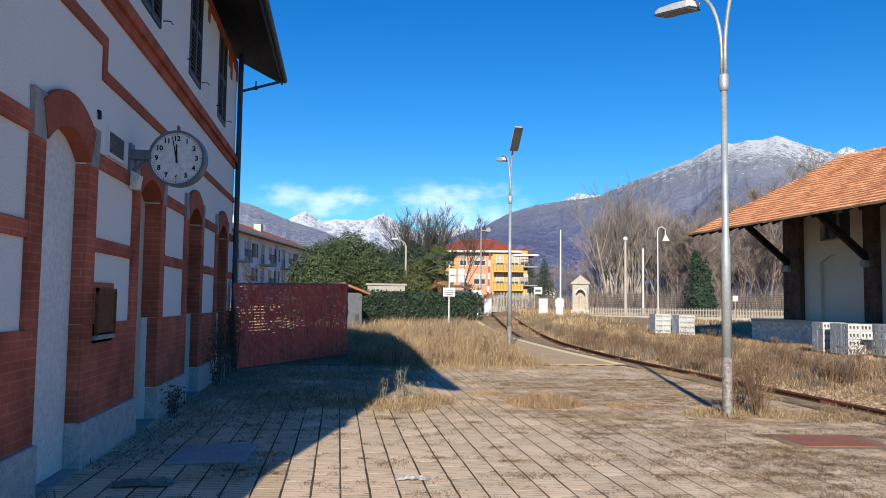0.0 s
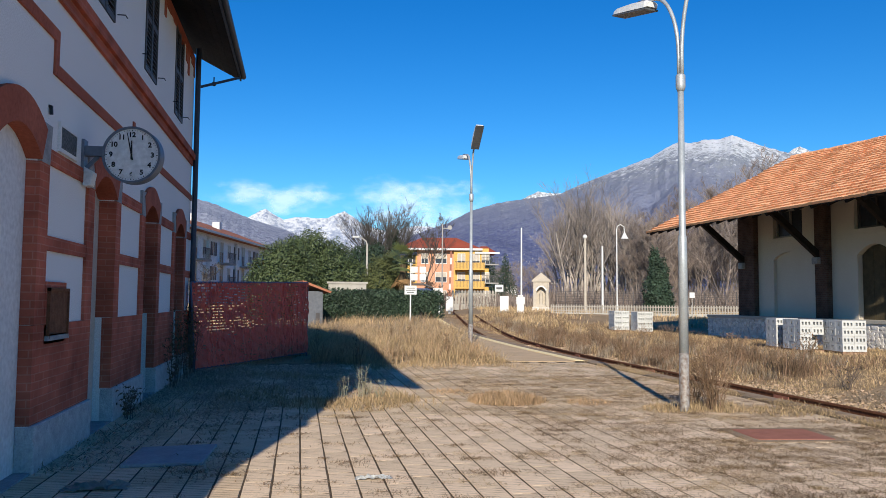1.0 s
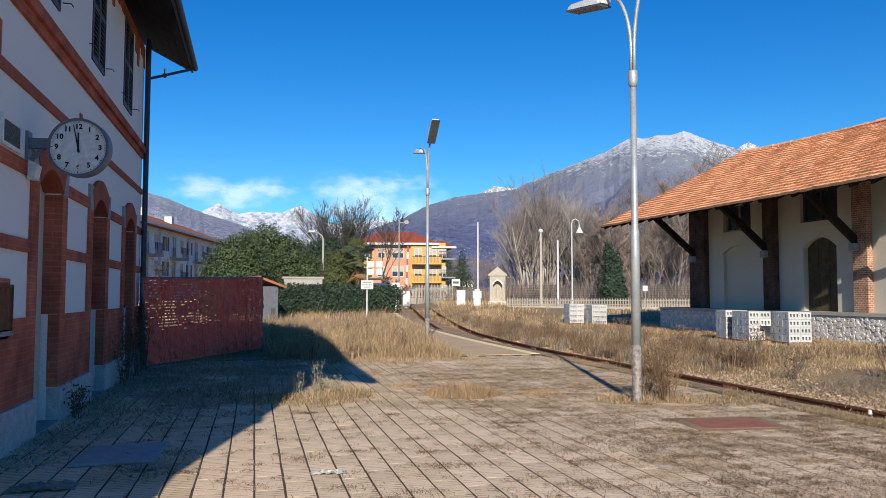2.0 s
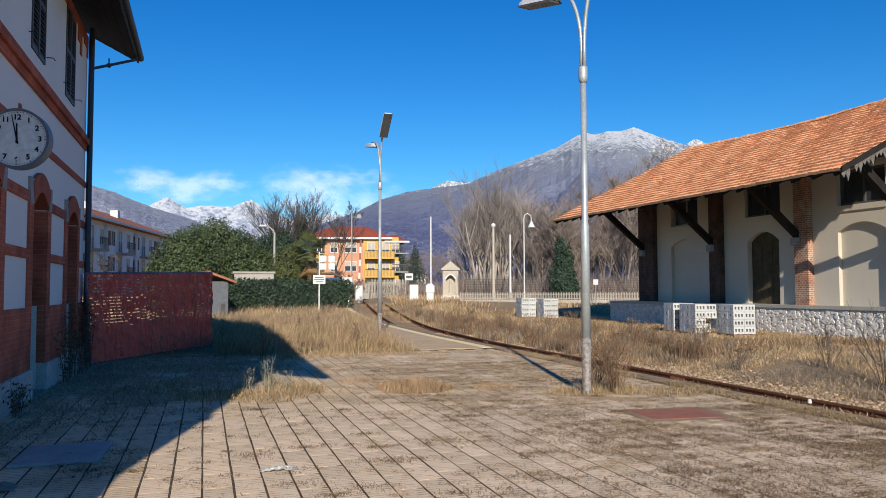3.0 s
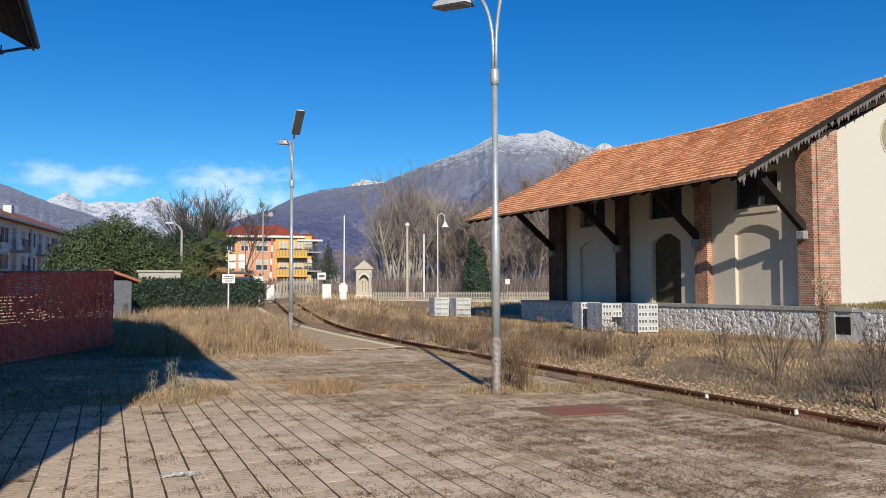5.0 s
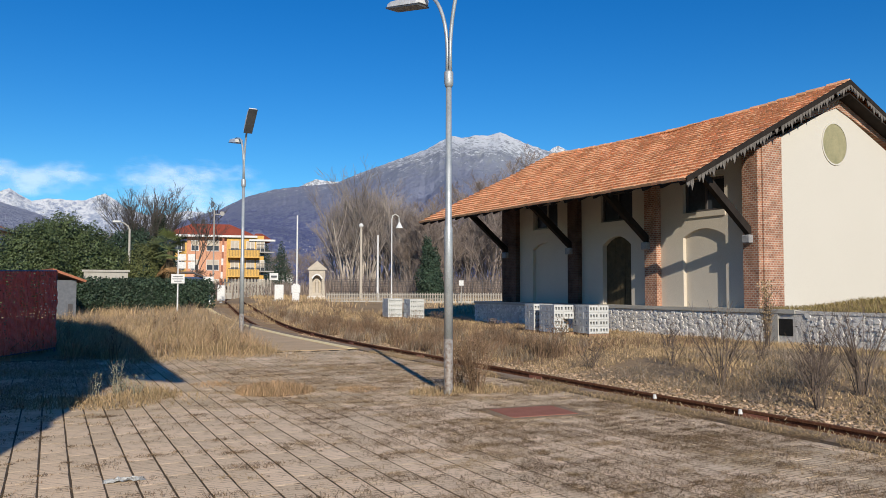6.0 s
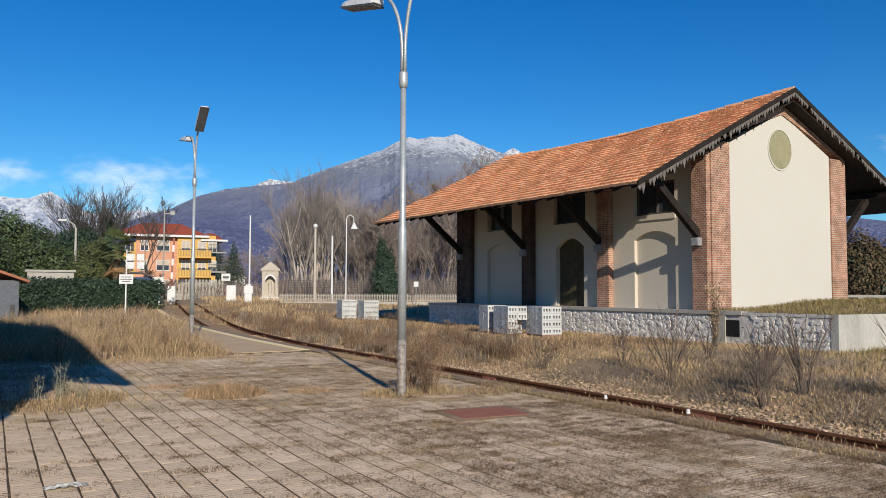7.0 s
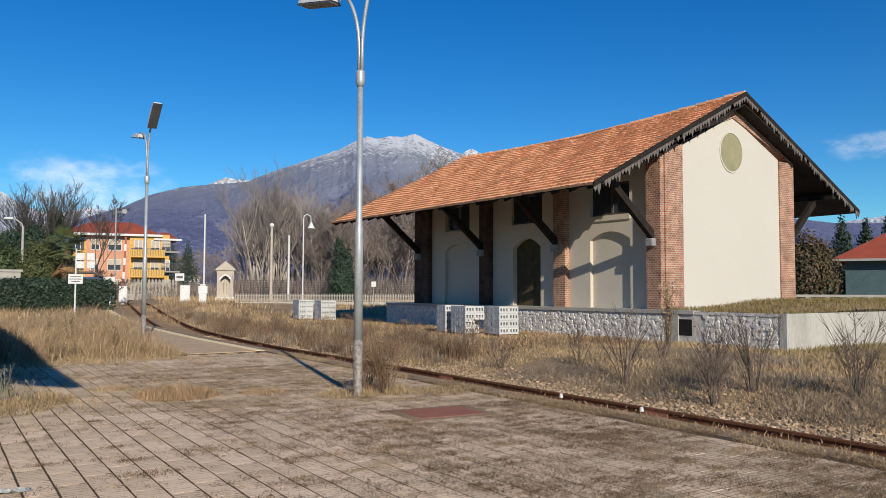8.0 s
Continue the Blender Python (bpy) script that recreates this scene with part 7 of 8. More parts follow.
# pale pointed concrete pickets beyond the crossing
fence = root("picket_fence", at(12.7, 90), "pale concrete picket fence with pointed tops beyond the crossing", "fence")
f0, f1 = at(11.0, 88, 0), at(14.4, 92, 0)
for k in range(16):
    q = f0.lerp(f1, k / 15)
    bm = bmesh.new()
    prism(bm, house_map(q, 12.7), [(-0.11, 1.1), (0.11, 1.1), (0.11, 2.65), (0, 2.82), (-0.11, 2.65)], -0.04, 0.04)
    part("picket", bm, PICKET, fence)
bm = bmesh.new()
for z in (1.4, 2.3):
    beam(bm, f0 + Vector((0, 0.08, z)), f1 + Vector((0, 0.08, z)), 0.06, 0.1)
part("rails", bm, PICKET, fence)
bm = bmesh.new()
beam(bm, f0 + Vector((0, 0, 0.85)), f1 + Vector((0, 0, 0.85)), 0.3, 0.7)
part("base_wall", bm, CONCRETE, fence)
# wayside shrine
sc2 = at(17.72, 72)
Ms = house_map(sc2, 17.7)
shrine = root("wayside_shrine", sc2, "cream stucco wayside shrine with an arched niche", "shrine")
bm = bmesh.new()
wall_with(bm, Ms, -0.72, 0.72, -0.3, 0.3, 1.0, 3.35, [(-0.42, 0.42, 1.25, 2.5, 0.38)])
mbox(bm, Ms, -0.72, 0.72, 0.3, 0.8, 1.0, 3.35)
part("body", bm, PALE_STUCCO, shrine)
bm = bmesh.new()
mbox(bm, Ms, -0.85, 0.85, -0.45, 0.9, -0.2, 1.0)
bevelled(bm, 0.04)
part("base", bm, RUBBLE_A, shrine, "rough stone base")
bm = bmesh.new()
prism(bm, Ms, [(-0.86, 3.35), (0.86, 3.35), (0.86, 3.47), (0, 4.18), (-0.86, 3.47)], -0.42, 0.9)
part("gable", bm, PALE_STUCCO, shrine)
bm = bmesh.new()
arch_ring(bm, Ms, -0.42, 0.42, 2.5, 0.38, 0.12, -0.34, -0.2)
part("arch_trim", bm, WHITE_PAINT, shrine)
st_ = root("shrine_figure", Vector(Ms(0, 0.1, 1.25)), "plain pale stone figure standing in the niche", "statue")
bm = bmesh.new()
q = Vector(Ms(0, 0.1, 1.25))
tube(bm, [q, q + Vector((0, 0, 0.1)), q + Vector((0, 0, 0.7)), q + Vector((0, 0, 1.0)), q + Vector((0, 0, 1.3))], [0.22, 0.18, 0.15, 0.17, 0.06], 10)
part("figure", bm, PALE_STUCCO, st_)
# concrete posts and lamps along the road
for az, dist, h, r, nm, lb in ((20.9, 66, 6.9, 0.125, "concrete_pole", "pale concrete pole with a round lamp on top"), (22.13, 66, 6.2, 0.1, "concrete_pole", "bare pale concrete pole before the grove"), (23.15, 66, 7.6, 0.06, "road_lamp", "slim white road lamp with a hooked arm")):
    th, c = pole_thing(nm, az, dist, h, r, WHITE_PAINT if nm == "road_lamp" or r < 0.12 else PALE_STUCCO, lb, "pole")
    Ms = house_map(c, az)
    if nm == "road_lamp":
        bm = bmesh.new()
        tube(bm, [Ms(0, 0, h - 0.05), Ms(0.05, 0, h + 0.25), Ms(0.3, 0, h + 0.4), Ms(0.6, 0, h + 0.2), Ms(0.62, 0, h - 0.3)], 0.04, 8)
        part("hook_arm", bm, WHITE_PAINT, th)
        bm = bmesh.new()
        bmesh.ops.create_cone(bm, cap_ends=True, segments=14, radius1=0.32, radius2=0.06, depth=0.5, matrix=Matrix.Translation(Ms(0.64, 0, h - 0.55)))
        part("shade", bm, WHITE_PAINT, th)
    elif r > 0.12:
        bm = bmesh.new()
        bmesh.ops.create_icosphere(bm, subdivisions=2, radius=0.2, matrix=Matrix.Translation(c + Vector((0, 0, h + 0.1))))
        part("globe", bm, WHITE_PAINT, th)
th, c = pole_thing("street_lamp", 4.9, 60, 5.9, 0.1, CONCRETE, "concrete street lamp with a curved arm behind the hedge", "street lamp")
Ms = house_map(c, 4.9)
bm = bmesh.new()
tube(bm, [Ms(0, 0, 5.8), Ms(-0.1, 0, 6.1), Ms(-0.4, 0, 6.32), Ms(-0.7, 0, 6.4)], 0.05, 8)
part("arm", bm, CONCRETE, th)
bm = bmesh.new()
mbox(bm, Ms, -1.15, -0.6, -0.12, 0.12, 6.34, 6.48)
bevelled(bm, 0.03)
part("lamp_head", bm, WHITE_PAINT, th)
for az, d, h in ((13.6, 130, 8.0), (18.7, 118, 4.5), (15.4, 160, 7)):
    th, c = pole_thing("far_pole", az, d, h, 0.09, FENCE_GREY, "thin grey pole far along the road", "pole")
    bm = bmesh.new()
    beam(bm, Vector(house_map(c, az)(-0.5, 0, h - 0.3)), Vector(house_map(c, az)(0.5, 0, h - 0.2)), 0.08, 0.08)
    part("cross_arm", bm, FENCE_GREY, th)
th, c = pole_thing("road_sign", 28.3, 60, 2.2, 0.04, FENCE_GREY, "small white road sign beside the fence", "sign")
bm = bmesh.new()
prism(bm, house_map(c, 28.3), [(-0.18, 2.3), (0.18, 2.3), (0.18, 1.9), (-0.18, 1.9)], -0.06, -0.03)
part("plate", bm, WHITE_PAINT, th)
# low pale picket fence along the road
rf = root("road_fence", at(24, 62, 0.6), "low pale concrete picket fence along the road", "fence")
g0, g1 = at(18.45, 62), at(36, 62)
for k in range(96):
    q = g0.lerp(g1, k / 95)
    bm = bmesh.new()
    prism(bm, house_map(q, 27), [(-0.045, 0.55), (0.045, 0.55), (0.045, 1.28), (0, 1.36), (-0.045, 1.28)], -0.03, 0.03)
    part("picket", bm, PICKET, rf)
for z in (0.85, 1.18):
    bm = bmesh.new()
    beam(bm, g0 + Vector((0, 0.06, z)), g1 + Vector((0, 0.06, z)), 0.05, 0.07)
    part("rail", bm, PICKET, rf)
bm = bmesh.new()
beam(bm, g0 + Vector((0, 0, 0.5)), g1 + Vector((0, 0, 0.5)), 0.18, 0.42)
part("base_wall", bm, CONCRETE, rf)
mf = root("mesh_fence", at(26, 70), "dark green wire fence before the wood", "fence")
g0, g1 = at(18.8, 70), at(36, 70)
for k in range(26):
    q = g0.lerp(g1, k / 25)
    bm = bmesh.new()
    tube(bm, [q + Vector((0, 0, 0.3)), q + Vector((0, 0, 2.45))], 0.035, 6)
    part("post", bm, SHUTTER, mf)
for z in np.arange(0.8, 2.45, 0.15):
    bm = bmesh.new()
    beam(bm, g0 + Vector((0, 0, z)), g1 + Vector((0, 0, z)), 0.02, 0.025)
    part("wire", bm, SHUTTER, mf)
hw = root("house_wall", at(60.8, 52), "low pale wall with openings painted on as dark panels beside the road", "wall")
Ms = house_map(at(60.8, 52), 61)
bm = bmesh.new()
mbox(bm, Ms, -3.2, 4.0, 0, 0.3, 0.2, 1.45)
part("wall", bm, CONCRETE, hw)
# near-black panels on the uncut wall, the shade of openings painted on
bm = bmesh.new()
for k in range(6):
    mbox(bm, Ms, -3.0 + 1.1 * k, -2.2 + 1.1 * k, -0.02, 0.1, 0.9, 1.3)
part("dark_gaps", bm, VOID, hw)

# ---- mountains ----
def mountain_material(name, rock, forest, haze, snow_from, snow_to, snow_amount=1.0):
    """Woods below, bare rock above, broken by gullies, with snow near the top; distance haze is mixed into the colours.
    """
    m = bpy.data.materials.new(name)
    m.use_nodes = True
    N, L = m.node_tree.nodes, m.node_tree.links
    b = N["Principled BSDF"]
    b.inputs["Roughness"].default_value = 1.0
    b.inputs["Specular IOR Level"].default_value = 0.0
    tc = N.new("ShaderNodeTexCoord")
    sep = N.new("ShaderNodeSeparateXYZ")
    L.new(tc.outputs["Object"], sep.inputs[0])
    n1 = N.new("ShaderNodeTexNoise")
    n1.inputs["Scale"].default_value, n1.inputs["Detail"].default_value, n1.inputs["Roughness"].default_value = 0.012, 9, 0.68
    L.new(tc.outputs["Object"], n1.inputs["Vector"])
    n2 = N.new("ShaderNodeTexNoise")
    n2.inputs["Scale"].default_value, n2.inputs["Detail"].default_value, n2.inputs["Roughness"].default_value = 0.05, 8, 0.7
    L.new(tc.outputs["Object"], n2.inputs["Vector"])

    def rng(src, a, b_, c, d):
        r = N.new("ShaderNodeMapRange")
        for nm, v in zip(("From Min", "From Max", "To Min", "To Max"), (a, b_, c, d)):
            r.inputs[nm].default_value = v
        L.new(src, r.inputs["Value"])
        return r.outputs[0]

    def mixc(f, a, b_):
        x = N.new("ShaderNodeMix")
        x.data_type = "RGBA"
        L.new(f, x.inputs["Factor"])
        for s, v in (("A", a), ("B", b_)):
            if isinstance(v, tuple):
                x.inputs[s].default_value = (*v, 1)
            else:
                L.new(v, x.inputs[s])
        return x.outputs["Result"]

    def math2(op, a, b_):
        x = N.new("ShaderNodeMath")
        x.operation = op
        for i, v in enumerate((a, b_)):
            if isinstance(v, float):
                x.inputs[i].default_value = v
            else:
                L.new(v, x.inputs[i])
        return x.outputs[0]

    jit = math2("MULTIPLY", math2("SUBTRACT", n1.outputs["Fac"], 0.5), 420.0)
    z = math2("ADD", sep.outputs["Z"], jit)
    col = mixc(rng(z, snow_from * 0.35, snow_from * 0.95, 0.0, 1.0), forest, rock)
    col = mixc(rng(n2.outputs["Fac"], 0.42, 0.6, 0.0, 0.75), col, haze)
    slope = N.new("ShaderNodeNewGeometry")
    sn = N.new("ShaderNodeSeparateXYZ")
    L.new(slope.outputs["Normal"], sn.inputs[0])
    patch = math2("MULTIPLY", math2("SUBTRACT", n2.outputs["Fac"], 0.5), 1000.0)
    zs = math2("ADD", math2("ADD", sep.outputs["Z"], patch), math2("MULTIPLY", math2("SUBTRACT", n1.outputs["Fac"], 0.5), 500.0))
    zs = math2("ADD", zs, math2("MULTIPLY", math2("SUBTRACT", sn.outputs["Z"], 0.7), 250.0))
    col = mixc(rng(zs, snow_from, snow_to, 0.0, snow_amount), col, (0.8, 0.83, 0.88))
    L.new(col, b.inputs["Base Color"])
    bp = N.new("ShaderNodeBump")
    bp.inputs["Strength"].default_value, bp.inputs["Distance"].default_value = 0.9, 32.0
    L.new(n2.outputs["Fac"], bp.inputs["Height"])
    L.new(bp.outputs[0], b.inputs["Normal"])
    return m


def ridge(name, profile, r_top, depth, material, label, seed, rough, az_step=0.12, near_el=-0.3):
    """A range: the skyline by bearing and height angle, with spurs running down towards the viewer."""
    az0, az1 = profile[0][0], profile[-1][0]
    n = int((az1 - az0) / az_step)
    azs = np.linspace(az0, az1, n + 1)
    els = np.interp(azs, [p[0] for p in profile], [p[1] for p in profile])
    rows = 46
    v = []
    for j in range(rows + 3):
        t = j / rows
        for i, (a, e) in enumerate(zip(azs, els)):
            r = r_top - depth * (1 - min(t, 1)) + (max(0, t - 1) * 1200)
            top = math.tan(radians(e)) * r_top
            tt = min(t, 1)
            px, py = math.sin(radians(a)) * r / 520, math.cos(radians(a)) * r / 520
            nz = noise.fractal(Vector((px, py, seed)), 0.9, 2.1, 6)
            spur = 1 - abs(noise.noise(Vector((px * 0.9 + 0.3 * nz, py * 0.45, seed + 4)))) * 2
            amp = rough * math.sin(math.pi * tt) ** 0.8
            z = top * (0.25 * tt + 0.75 * tt ** 1.5) + top * amp * (0.3 * nz + 0.3 * (spur - 0.5)) + top * 0.006 * noise.noise(Vector((a * 3, seed, 0)))
            if t > 1:
                z = top * (1 - 0.6 * (t - 1) * rows / 3)
            v.append((math.sin(radians(a)) * r, math.cos(radians(a)) * r, z + math.tan(radians(near_el)) * r * (1 - tt)))
    k = n + 1
    q = np.array([(j * k + i, j * k + i + 1, (j + 1) * k + i + 1, (j + 1) * k + i) for j in range(rows + 2) for i in range(n)])
    ob = fast(name, v, np.concatenate([q[:, [0, 1, 2]], q[:, [0, 2, 3]]]), material)
    return tagged(ob, label, "mountain", kind="structure")


# aerial haze sits in these rock and forest colours, bluer and paler further off
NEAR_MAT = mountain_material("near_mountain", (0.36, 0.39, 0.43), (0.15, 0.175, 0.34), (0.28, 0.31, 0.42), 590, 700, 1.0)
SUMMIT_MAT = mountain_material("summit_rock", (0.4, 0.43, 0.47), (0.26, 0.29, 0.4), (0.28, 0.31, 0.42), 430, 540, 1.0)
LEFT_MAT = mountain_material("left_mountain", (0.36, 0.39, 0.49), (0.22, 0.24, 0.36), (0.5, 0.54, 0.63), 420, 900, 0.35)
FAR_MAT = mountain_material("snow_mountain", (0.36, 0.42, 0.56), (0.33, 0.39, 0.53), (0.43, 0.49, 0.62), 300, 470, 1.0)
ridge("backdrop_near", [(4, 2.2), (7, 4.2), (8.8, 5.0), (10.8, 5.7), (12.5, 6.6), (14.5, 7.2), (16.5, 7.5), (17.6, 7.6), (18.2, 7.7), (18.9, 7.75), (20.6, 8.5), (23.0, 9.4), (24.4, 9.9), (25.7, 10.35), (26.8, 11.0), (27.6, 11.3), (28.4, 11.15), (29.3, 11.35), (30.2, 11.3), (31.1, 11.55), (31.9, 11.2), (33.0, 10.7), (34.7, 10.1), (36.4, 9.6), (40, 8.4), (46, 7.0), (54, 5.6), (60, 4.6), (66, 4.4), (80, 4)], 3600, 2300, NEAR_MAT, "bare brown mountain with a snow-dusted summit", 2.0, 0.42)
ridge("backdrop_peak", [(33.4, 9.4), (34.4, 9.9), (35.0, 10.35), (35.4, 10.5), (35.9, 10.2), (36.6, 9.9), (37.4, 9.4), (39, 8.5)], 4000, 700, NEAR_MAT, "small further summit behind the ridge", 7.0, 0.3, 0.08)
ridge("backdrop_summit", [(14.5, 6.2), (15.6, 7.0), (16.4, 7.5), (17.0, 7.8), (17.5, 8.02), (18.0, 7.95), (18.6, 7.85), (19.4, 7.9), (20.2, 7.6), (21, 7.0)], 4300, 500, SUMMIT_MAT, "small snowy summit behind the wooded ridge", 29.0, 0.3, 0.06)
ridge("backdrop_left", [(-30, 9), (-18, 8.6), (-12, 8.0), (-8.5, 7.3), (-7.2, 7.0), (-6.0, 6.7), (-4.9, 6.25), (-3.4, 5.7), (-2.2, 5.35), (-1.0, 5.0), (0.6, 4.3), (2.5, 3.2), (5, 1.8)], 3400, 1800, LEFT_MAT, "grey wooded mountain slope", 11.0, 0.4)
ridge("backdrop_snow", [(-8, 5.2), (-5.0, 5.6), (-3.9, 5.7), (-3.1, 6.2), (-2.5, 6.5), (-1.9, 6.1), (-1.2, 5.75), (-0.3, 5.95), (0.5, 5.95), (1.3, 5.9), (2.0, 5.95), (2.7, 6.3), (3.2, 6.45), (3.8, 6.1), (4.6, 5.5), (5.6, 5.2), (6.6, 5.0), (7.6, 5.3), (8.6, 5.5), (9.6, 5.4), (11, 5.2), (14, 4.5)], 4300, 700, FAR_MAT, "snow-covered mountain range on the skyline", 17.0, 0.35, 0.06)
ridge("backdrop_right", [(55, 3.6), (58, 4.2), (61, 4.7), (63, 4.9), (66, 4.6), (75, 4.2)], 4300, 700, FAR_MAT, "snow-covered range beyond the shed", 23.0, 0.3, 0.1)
# hamlet on the lower slope
hv = random.Random(77)
hamlet = bmesh.new()
for k in range(70):
    az, el = hv.gauss(17.3, 1.5), hv.gauss(2.9, 0.6)
    c = at(az, 1500, 0)
    c.z = 1500 * math.tan(radians(el))
    mbox(hamlet, house_map(c, az + hv.uniform(-20, 20)), -hv.uniform(0.4, 0.9), hv.uniform(0.4, 0.9), -1, 1, -1, hv.uniform(0.3, 0.8))
tagged(part("hamlet", hamlet, CONCRETE), "tiny pale houses scattered over the mountain foot", "houses", kind="stuff")


# ---- thin clouds over the range ----
def cloud(az0, az1, el0, el1, seed, label, cut=0.5, dist=4600):
    nu, nv = 40, 12
    v = [tuple(at(az0 + (az1 - az0) * i / nu, dist, dist * math.tan(radians(el0 + (el1 - el0) * j / nv)))) for j in range(nv + 1) for i in range(nu + 1)]
    t = []
    for j in range(nv):
        for i in range(nu):
            a = j * (nu + 1) + i
            t += [(a, a + 1, a + nu + 2), (a, a + nu + 2, a + nu + 1)]
    m = bpy.data.materials.new("cloud")
    m.use_nodes = True
    N, L = m.node_tree.nodes, m.node_tree.links
    b = N["Principled BSDF"]
    b.inputs["Base Color"].default_value = (0.8, 0.83, 0.88, 1)
    b.inputs["Roughness"].default_value = 1.0
    b.inputs["Specular IOR Level"].default_value = 0.0
    # slight glow added to the sheet for light scattered through a cloud
    b.inputs["Emission Color"].default_value = (0.72, 0.82, 0.92, 1)
    b.inputs["Emission Strength"].default_value = 0.06
    tc = N.new("ShaderNodeTexCoord")
    gen = N.new("ShaderNodeSeparateXYZ")
    L.new(tc.outputs["Generated"], gen.inputs[0])
    mp = N.new("ShaderNodeMapping")
    mp.inputs["Location"].default_value = (seed, seed * 2, 0)
    mp.inputs["Scale"].default_value = (0.0052, 0.0052, 0.0105)
    L.new(tc.outputs["Object"], mp.inputs["Vector"])
    n1 = N.new("ShaderNodeTexNoise")
    n1.inputs["Scale"].default_value, n1.inputs["Detail"].default_value, n1.inputs["Roughness"].default_value = 1.0, 7, 0.55
    L.new(mp.outputs[0], n1.inputs["Vector"])

    def fade(src):
        # nought at both ends, one in the middle
        a = N.new("ShaderNodeMath")
        a.operation = "SUBTRACT"
        a.inputs[0].default_value = 1.0
        L.new(src, a.inputs[1])
        p = N.new("ShaderNodeMath")
        p.operation = "MULTIPLY"
        L.new(a.outputs[0], p.inputs[0])
        L.new(src, p.inputs[1])
        q = N.new("ShaderNodeMath")
        q.operation = "MULTIPLY"
        q.inputs[1].default_value = 4.0
        L.new(p.outputs[0], q.inputs[0])
        r = N.new("ShaderNodeMath")
        r.operation = "POWER"
        r.inputs[1].default_value = 0.6
        L.new(q.outputs[0], r.inputs[0])
        return r.outputs[0]

    f = N.new("ShaderNodeMath")
    f.operation = "MULTIPLY"
    L.new(fade(gen.outputs["X"]), f.inputs[0])
    L.new(fade(gen.outputs["Z"]), f.inputs[1])
    g = N.new("ShaderNodeMath")
    g.operation = "MULTIPLY"
    L.new(f.outputs[0], g.inputs[0])
    L.new(n1.outputs["Fac"], g.inputs[1])
    r = N.new("ShaderNodeMapRange")
    r.interpolation_type = "SMOOTHSTEP"
    r.inputs["From Min"].default_value, r.inputs["From Max"].default_value = cut - 0.14, cut + 0.24
    r.inputs["To Max"].default_value = 0.42
    L.new(g.outputs[0], r.inputs["Value"])
    L.new(r.outputs[0], b.inputs["Alpha"])
    ob = fast("cloud", v, t, m, smooth=True)
    ob.visible_shadow = False
    return tagged(ob, label, "cloud", kind="structure")


cloud(-8.5, 5.0, 5.6, 9.0, 3.0, "thin white cloud over the snowy range", 0.44)
cloud(2.0, 15.5, 3.6, 9.8, 8.0, "white cloud bank over the range", 0.4)
cloud(57.5, 67, 8.3, 10.8, 5.0, "small wisp of white cloud", 0.42)

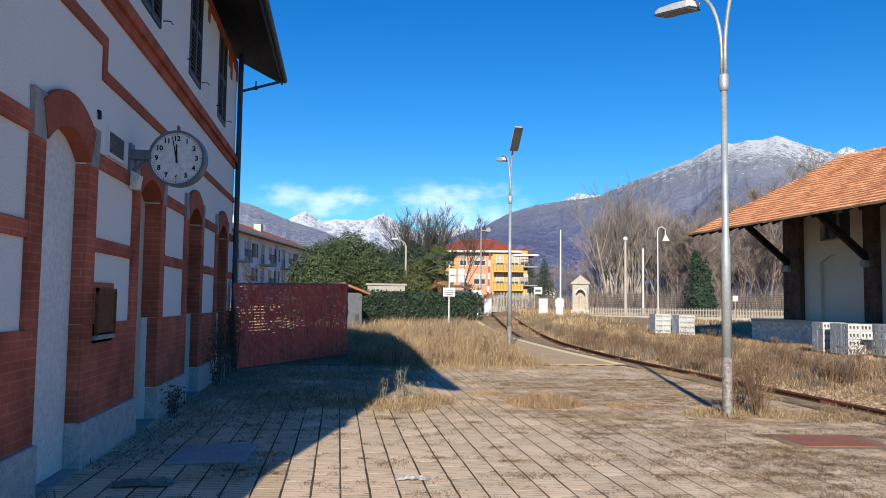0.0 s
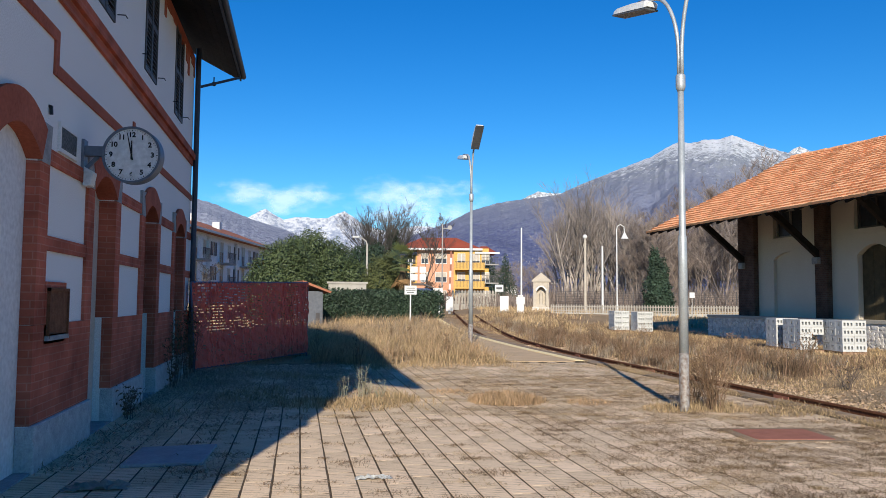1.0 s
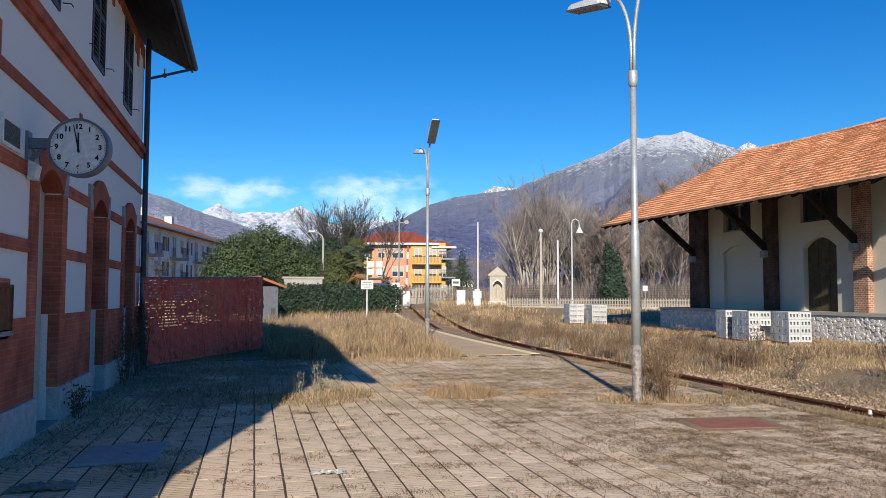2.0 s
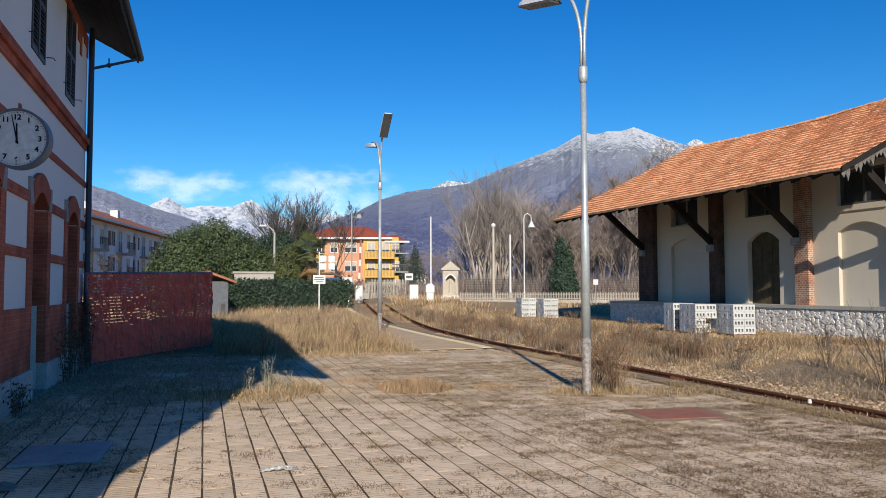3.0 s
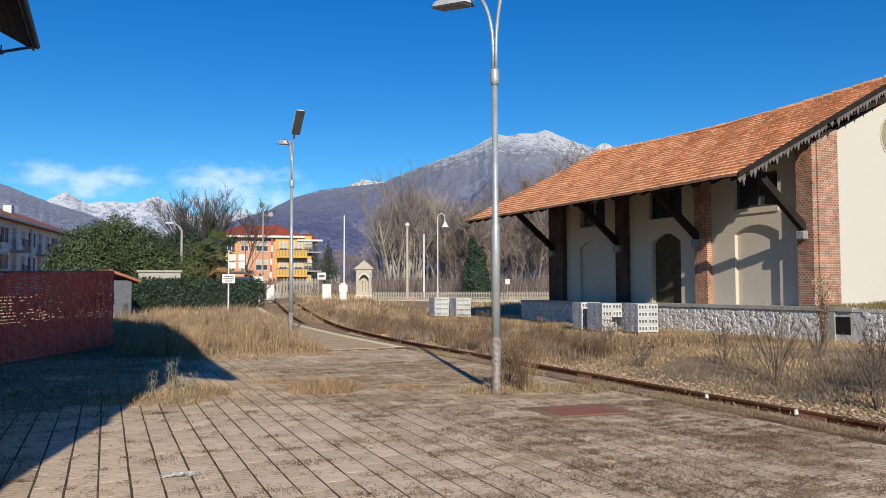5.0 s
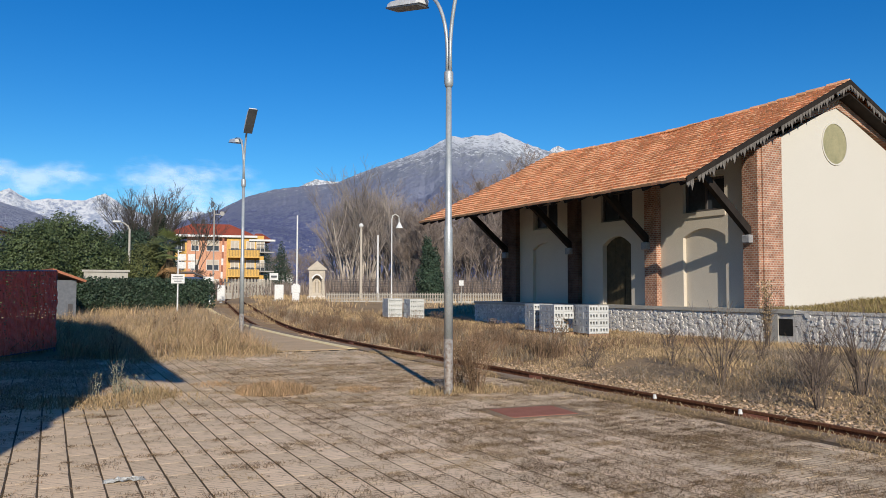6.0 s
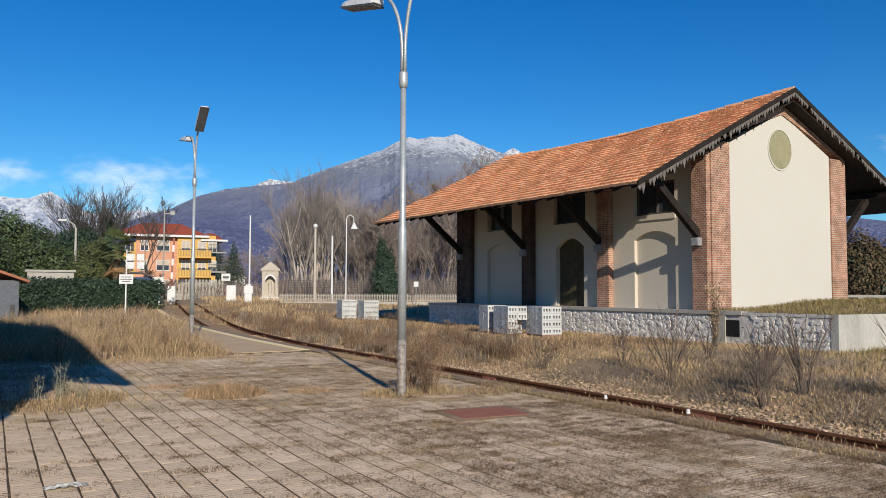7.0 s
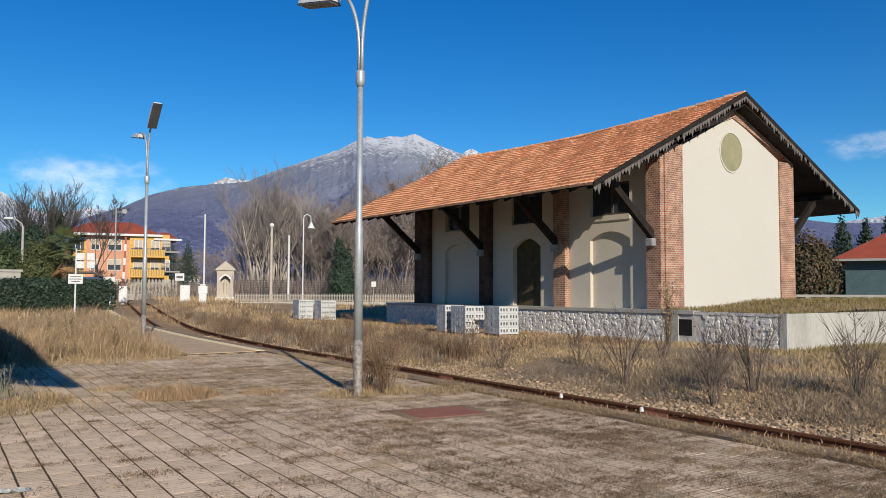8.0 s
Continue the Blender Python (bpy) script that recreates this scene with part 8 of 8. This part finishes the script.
# ---- pavers, last ----
def ribbed(mat_, low, high):
    """Adds the fine ribs across each paver, worn away in patches."""
    N, L = mat_.node_tree.nodes, mat_.node_tree.links
    tc = N.new("ShaderNodeTexCoord")
    sep = N.new("ShaderNodeSeparateXYZ")
    L.new(tc.outputs["Object"], sep.inputs[0])
    mul = N.new("ShaderNodeMath")
    mul.operation = "MULTIPLY"
    mul.inputs[1].default_value = 2 * math.pi / 0.0625
    L.new(sep.outputs["Y"], mul.inputs[0])
    sn = N.new("ShaderNodeMath")
    sn.operation = "COSINE"
    L.new(mul.outputs[0], sn.inputs[0])
    gr_ = N.new("ShaderNodeMapRange")
    gr_.inputs["From Min"].default_value, gr_.inputs["From Max"].default_value = 0.72, 0.98
    L.new(sn.outputs[0], gr_.inputs["Value"])
    n = N.new("ShaderNodeTexNoise")
    n.inputs["Scale"].default_value, n.inputs["Detail"].default_value = 7.0, 5
    L.new(tc.outputs["Object"], n.inputs["Vector"])
    fac = N.new("ShaderNodeMath")
    fac.operation = "MULTIPLY"
    L.new(gr_.outputs[0], fac.inputs[0])
    vary = N.new("ShaderNodeMapRange")
    vary.inputs["From Min"].default_value, vary.inputs["From Max"].default_value = 0.44, 0.62
    vary.inputs["To Min"].default_value, vary.inputs["To Max"].default_value = low, high
    L.new(n.outputs["Fac"], vary.inputs["Value"])
    L.new(vary.outputs[0], fac.inputs[1])
    b = N["Principled BSDF"]
    old = b.inputs["Base Color"].links[0].from_socket
    mx = N.new("ShaderNodeMix")
    mx.data_type = "RGBA"
    mx.inputs["B"].default_value = (0.1, 0.072, 0.048, 1)
    L.new(fac.outputs[0], mx.inputs["Factor"])
    L.new(old, mx.inputs["A"])
    L.new(mx.outputs["Result"], b.inputs["Base Color"])


ribbed(TILE, 0.15, 1.0)
ribbed(TILE_FAR, 0.35, 1.0)
paving = root("pavement_tiles", (2.5, 10, 0), "ribbed pinkish concrete pavers with earth and straw in the joints", "pavement", kind="structure")
TW, TLEN, GAP = 0.2445, 0.5, 0.018
bm = bmesh.new()
mbox(bm, world_map, 0, TW - GAP, 0, TLEN - 0.013, -0.05, 0)
top_edges = [e for e in bm.edges if all(v.co.z > -0.01 for v in e.verts)]
bmesh.ops.bevel(bm, geom=top_edges, offset=0.002, segments=1, affect="EDGES")
bmesh.ops.recalc_face_normals(bm, faces=bm.faces[:])
tile_me = bpy.data.meshes.new("paver")
bm.to_mesh(tile_me)
bm.free()
tile_me.materials.append(TILE)
tile_v = np.array([v.co[:] for v in tile_me.vertices])
tile_me.calc_loop_triangles()
tile_t = np.array([t.vertices[:] for t in tile_me.loop_triangles])
rt = random.Random(14)
singles, fv, ft = 0, [], []
for r in range(-18, 34):
    for c in range(-10, 31):
        x = 0.063 + c * TW
        y = 2.6 + r * TLEN + (TLEN / 2 if c % 2 else 0)
        if y + TLEN > 19.8 or x < -2.45 or x + TW > 7.56 or (5.2 < x and x + TW < 6.4 and 8.14 < y and y + TLEN < 9.1):
            continue
        dz, a, b = rt.uniform(-0.001, 0.001), rt.uniform(-0.1, 0.1), rt.uniform(-0.15, 0.15)
        m = pose(x, y, dz, a, b, rt.uniform(-0.5, 0.5))
        if singles < 300 and y > 4.3 and -0.6 < x < 5.5 and y < 10.5:
            ob = new("paver", tile_me)
            ob.parent = paving
            ob.matrix_local = Matrix.Translation(-ORIGIN[paving]) @ m
            singles += 1
        else:
            mm = np.array(m)
            ft.append(tile_t + len(tile_v) * len(fv))
            fv.append(tile_v @ mm[:3, :3].T + mm[:3, 3])
ob = fast("paver_field", np.concatenate(fv), np.concatenate(ft), TILE_FAR, paving, "ribbed pinkish pavers")
tagged(ob, kind="stuff")
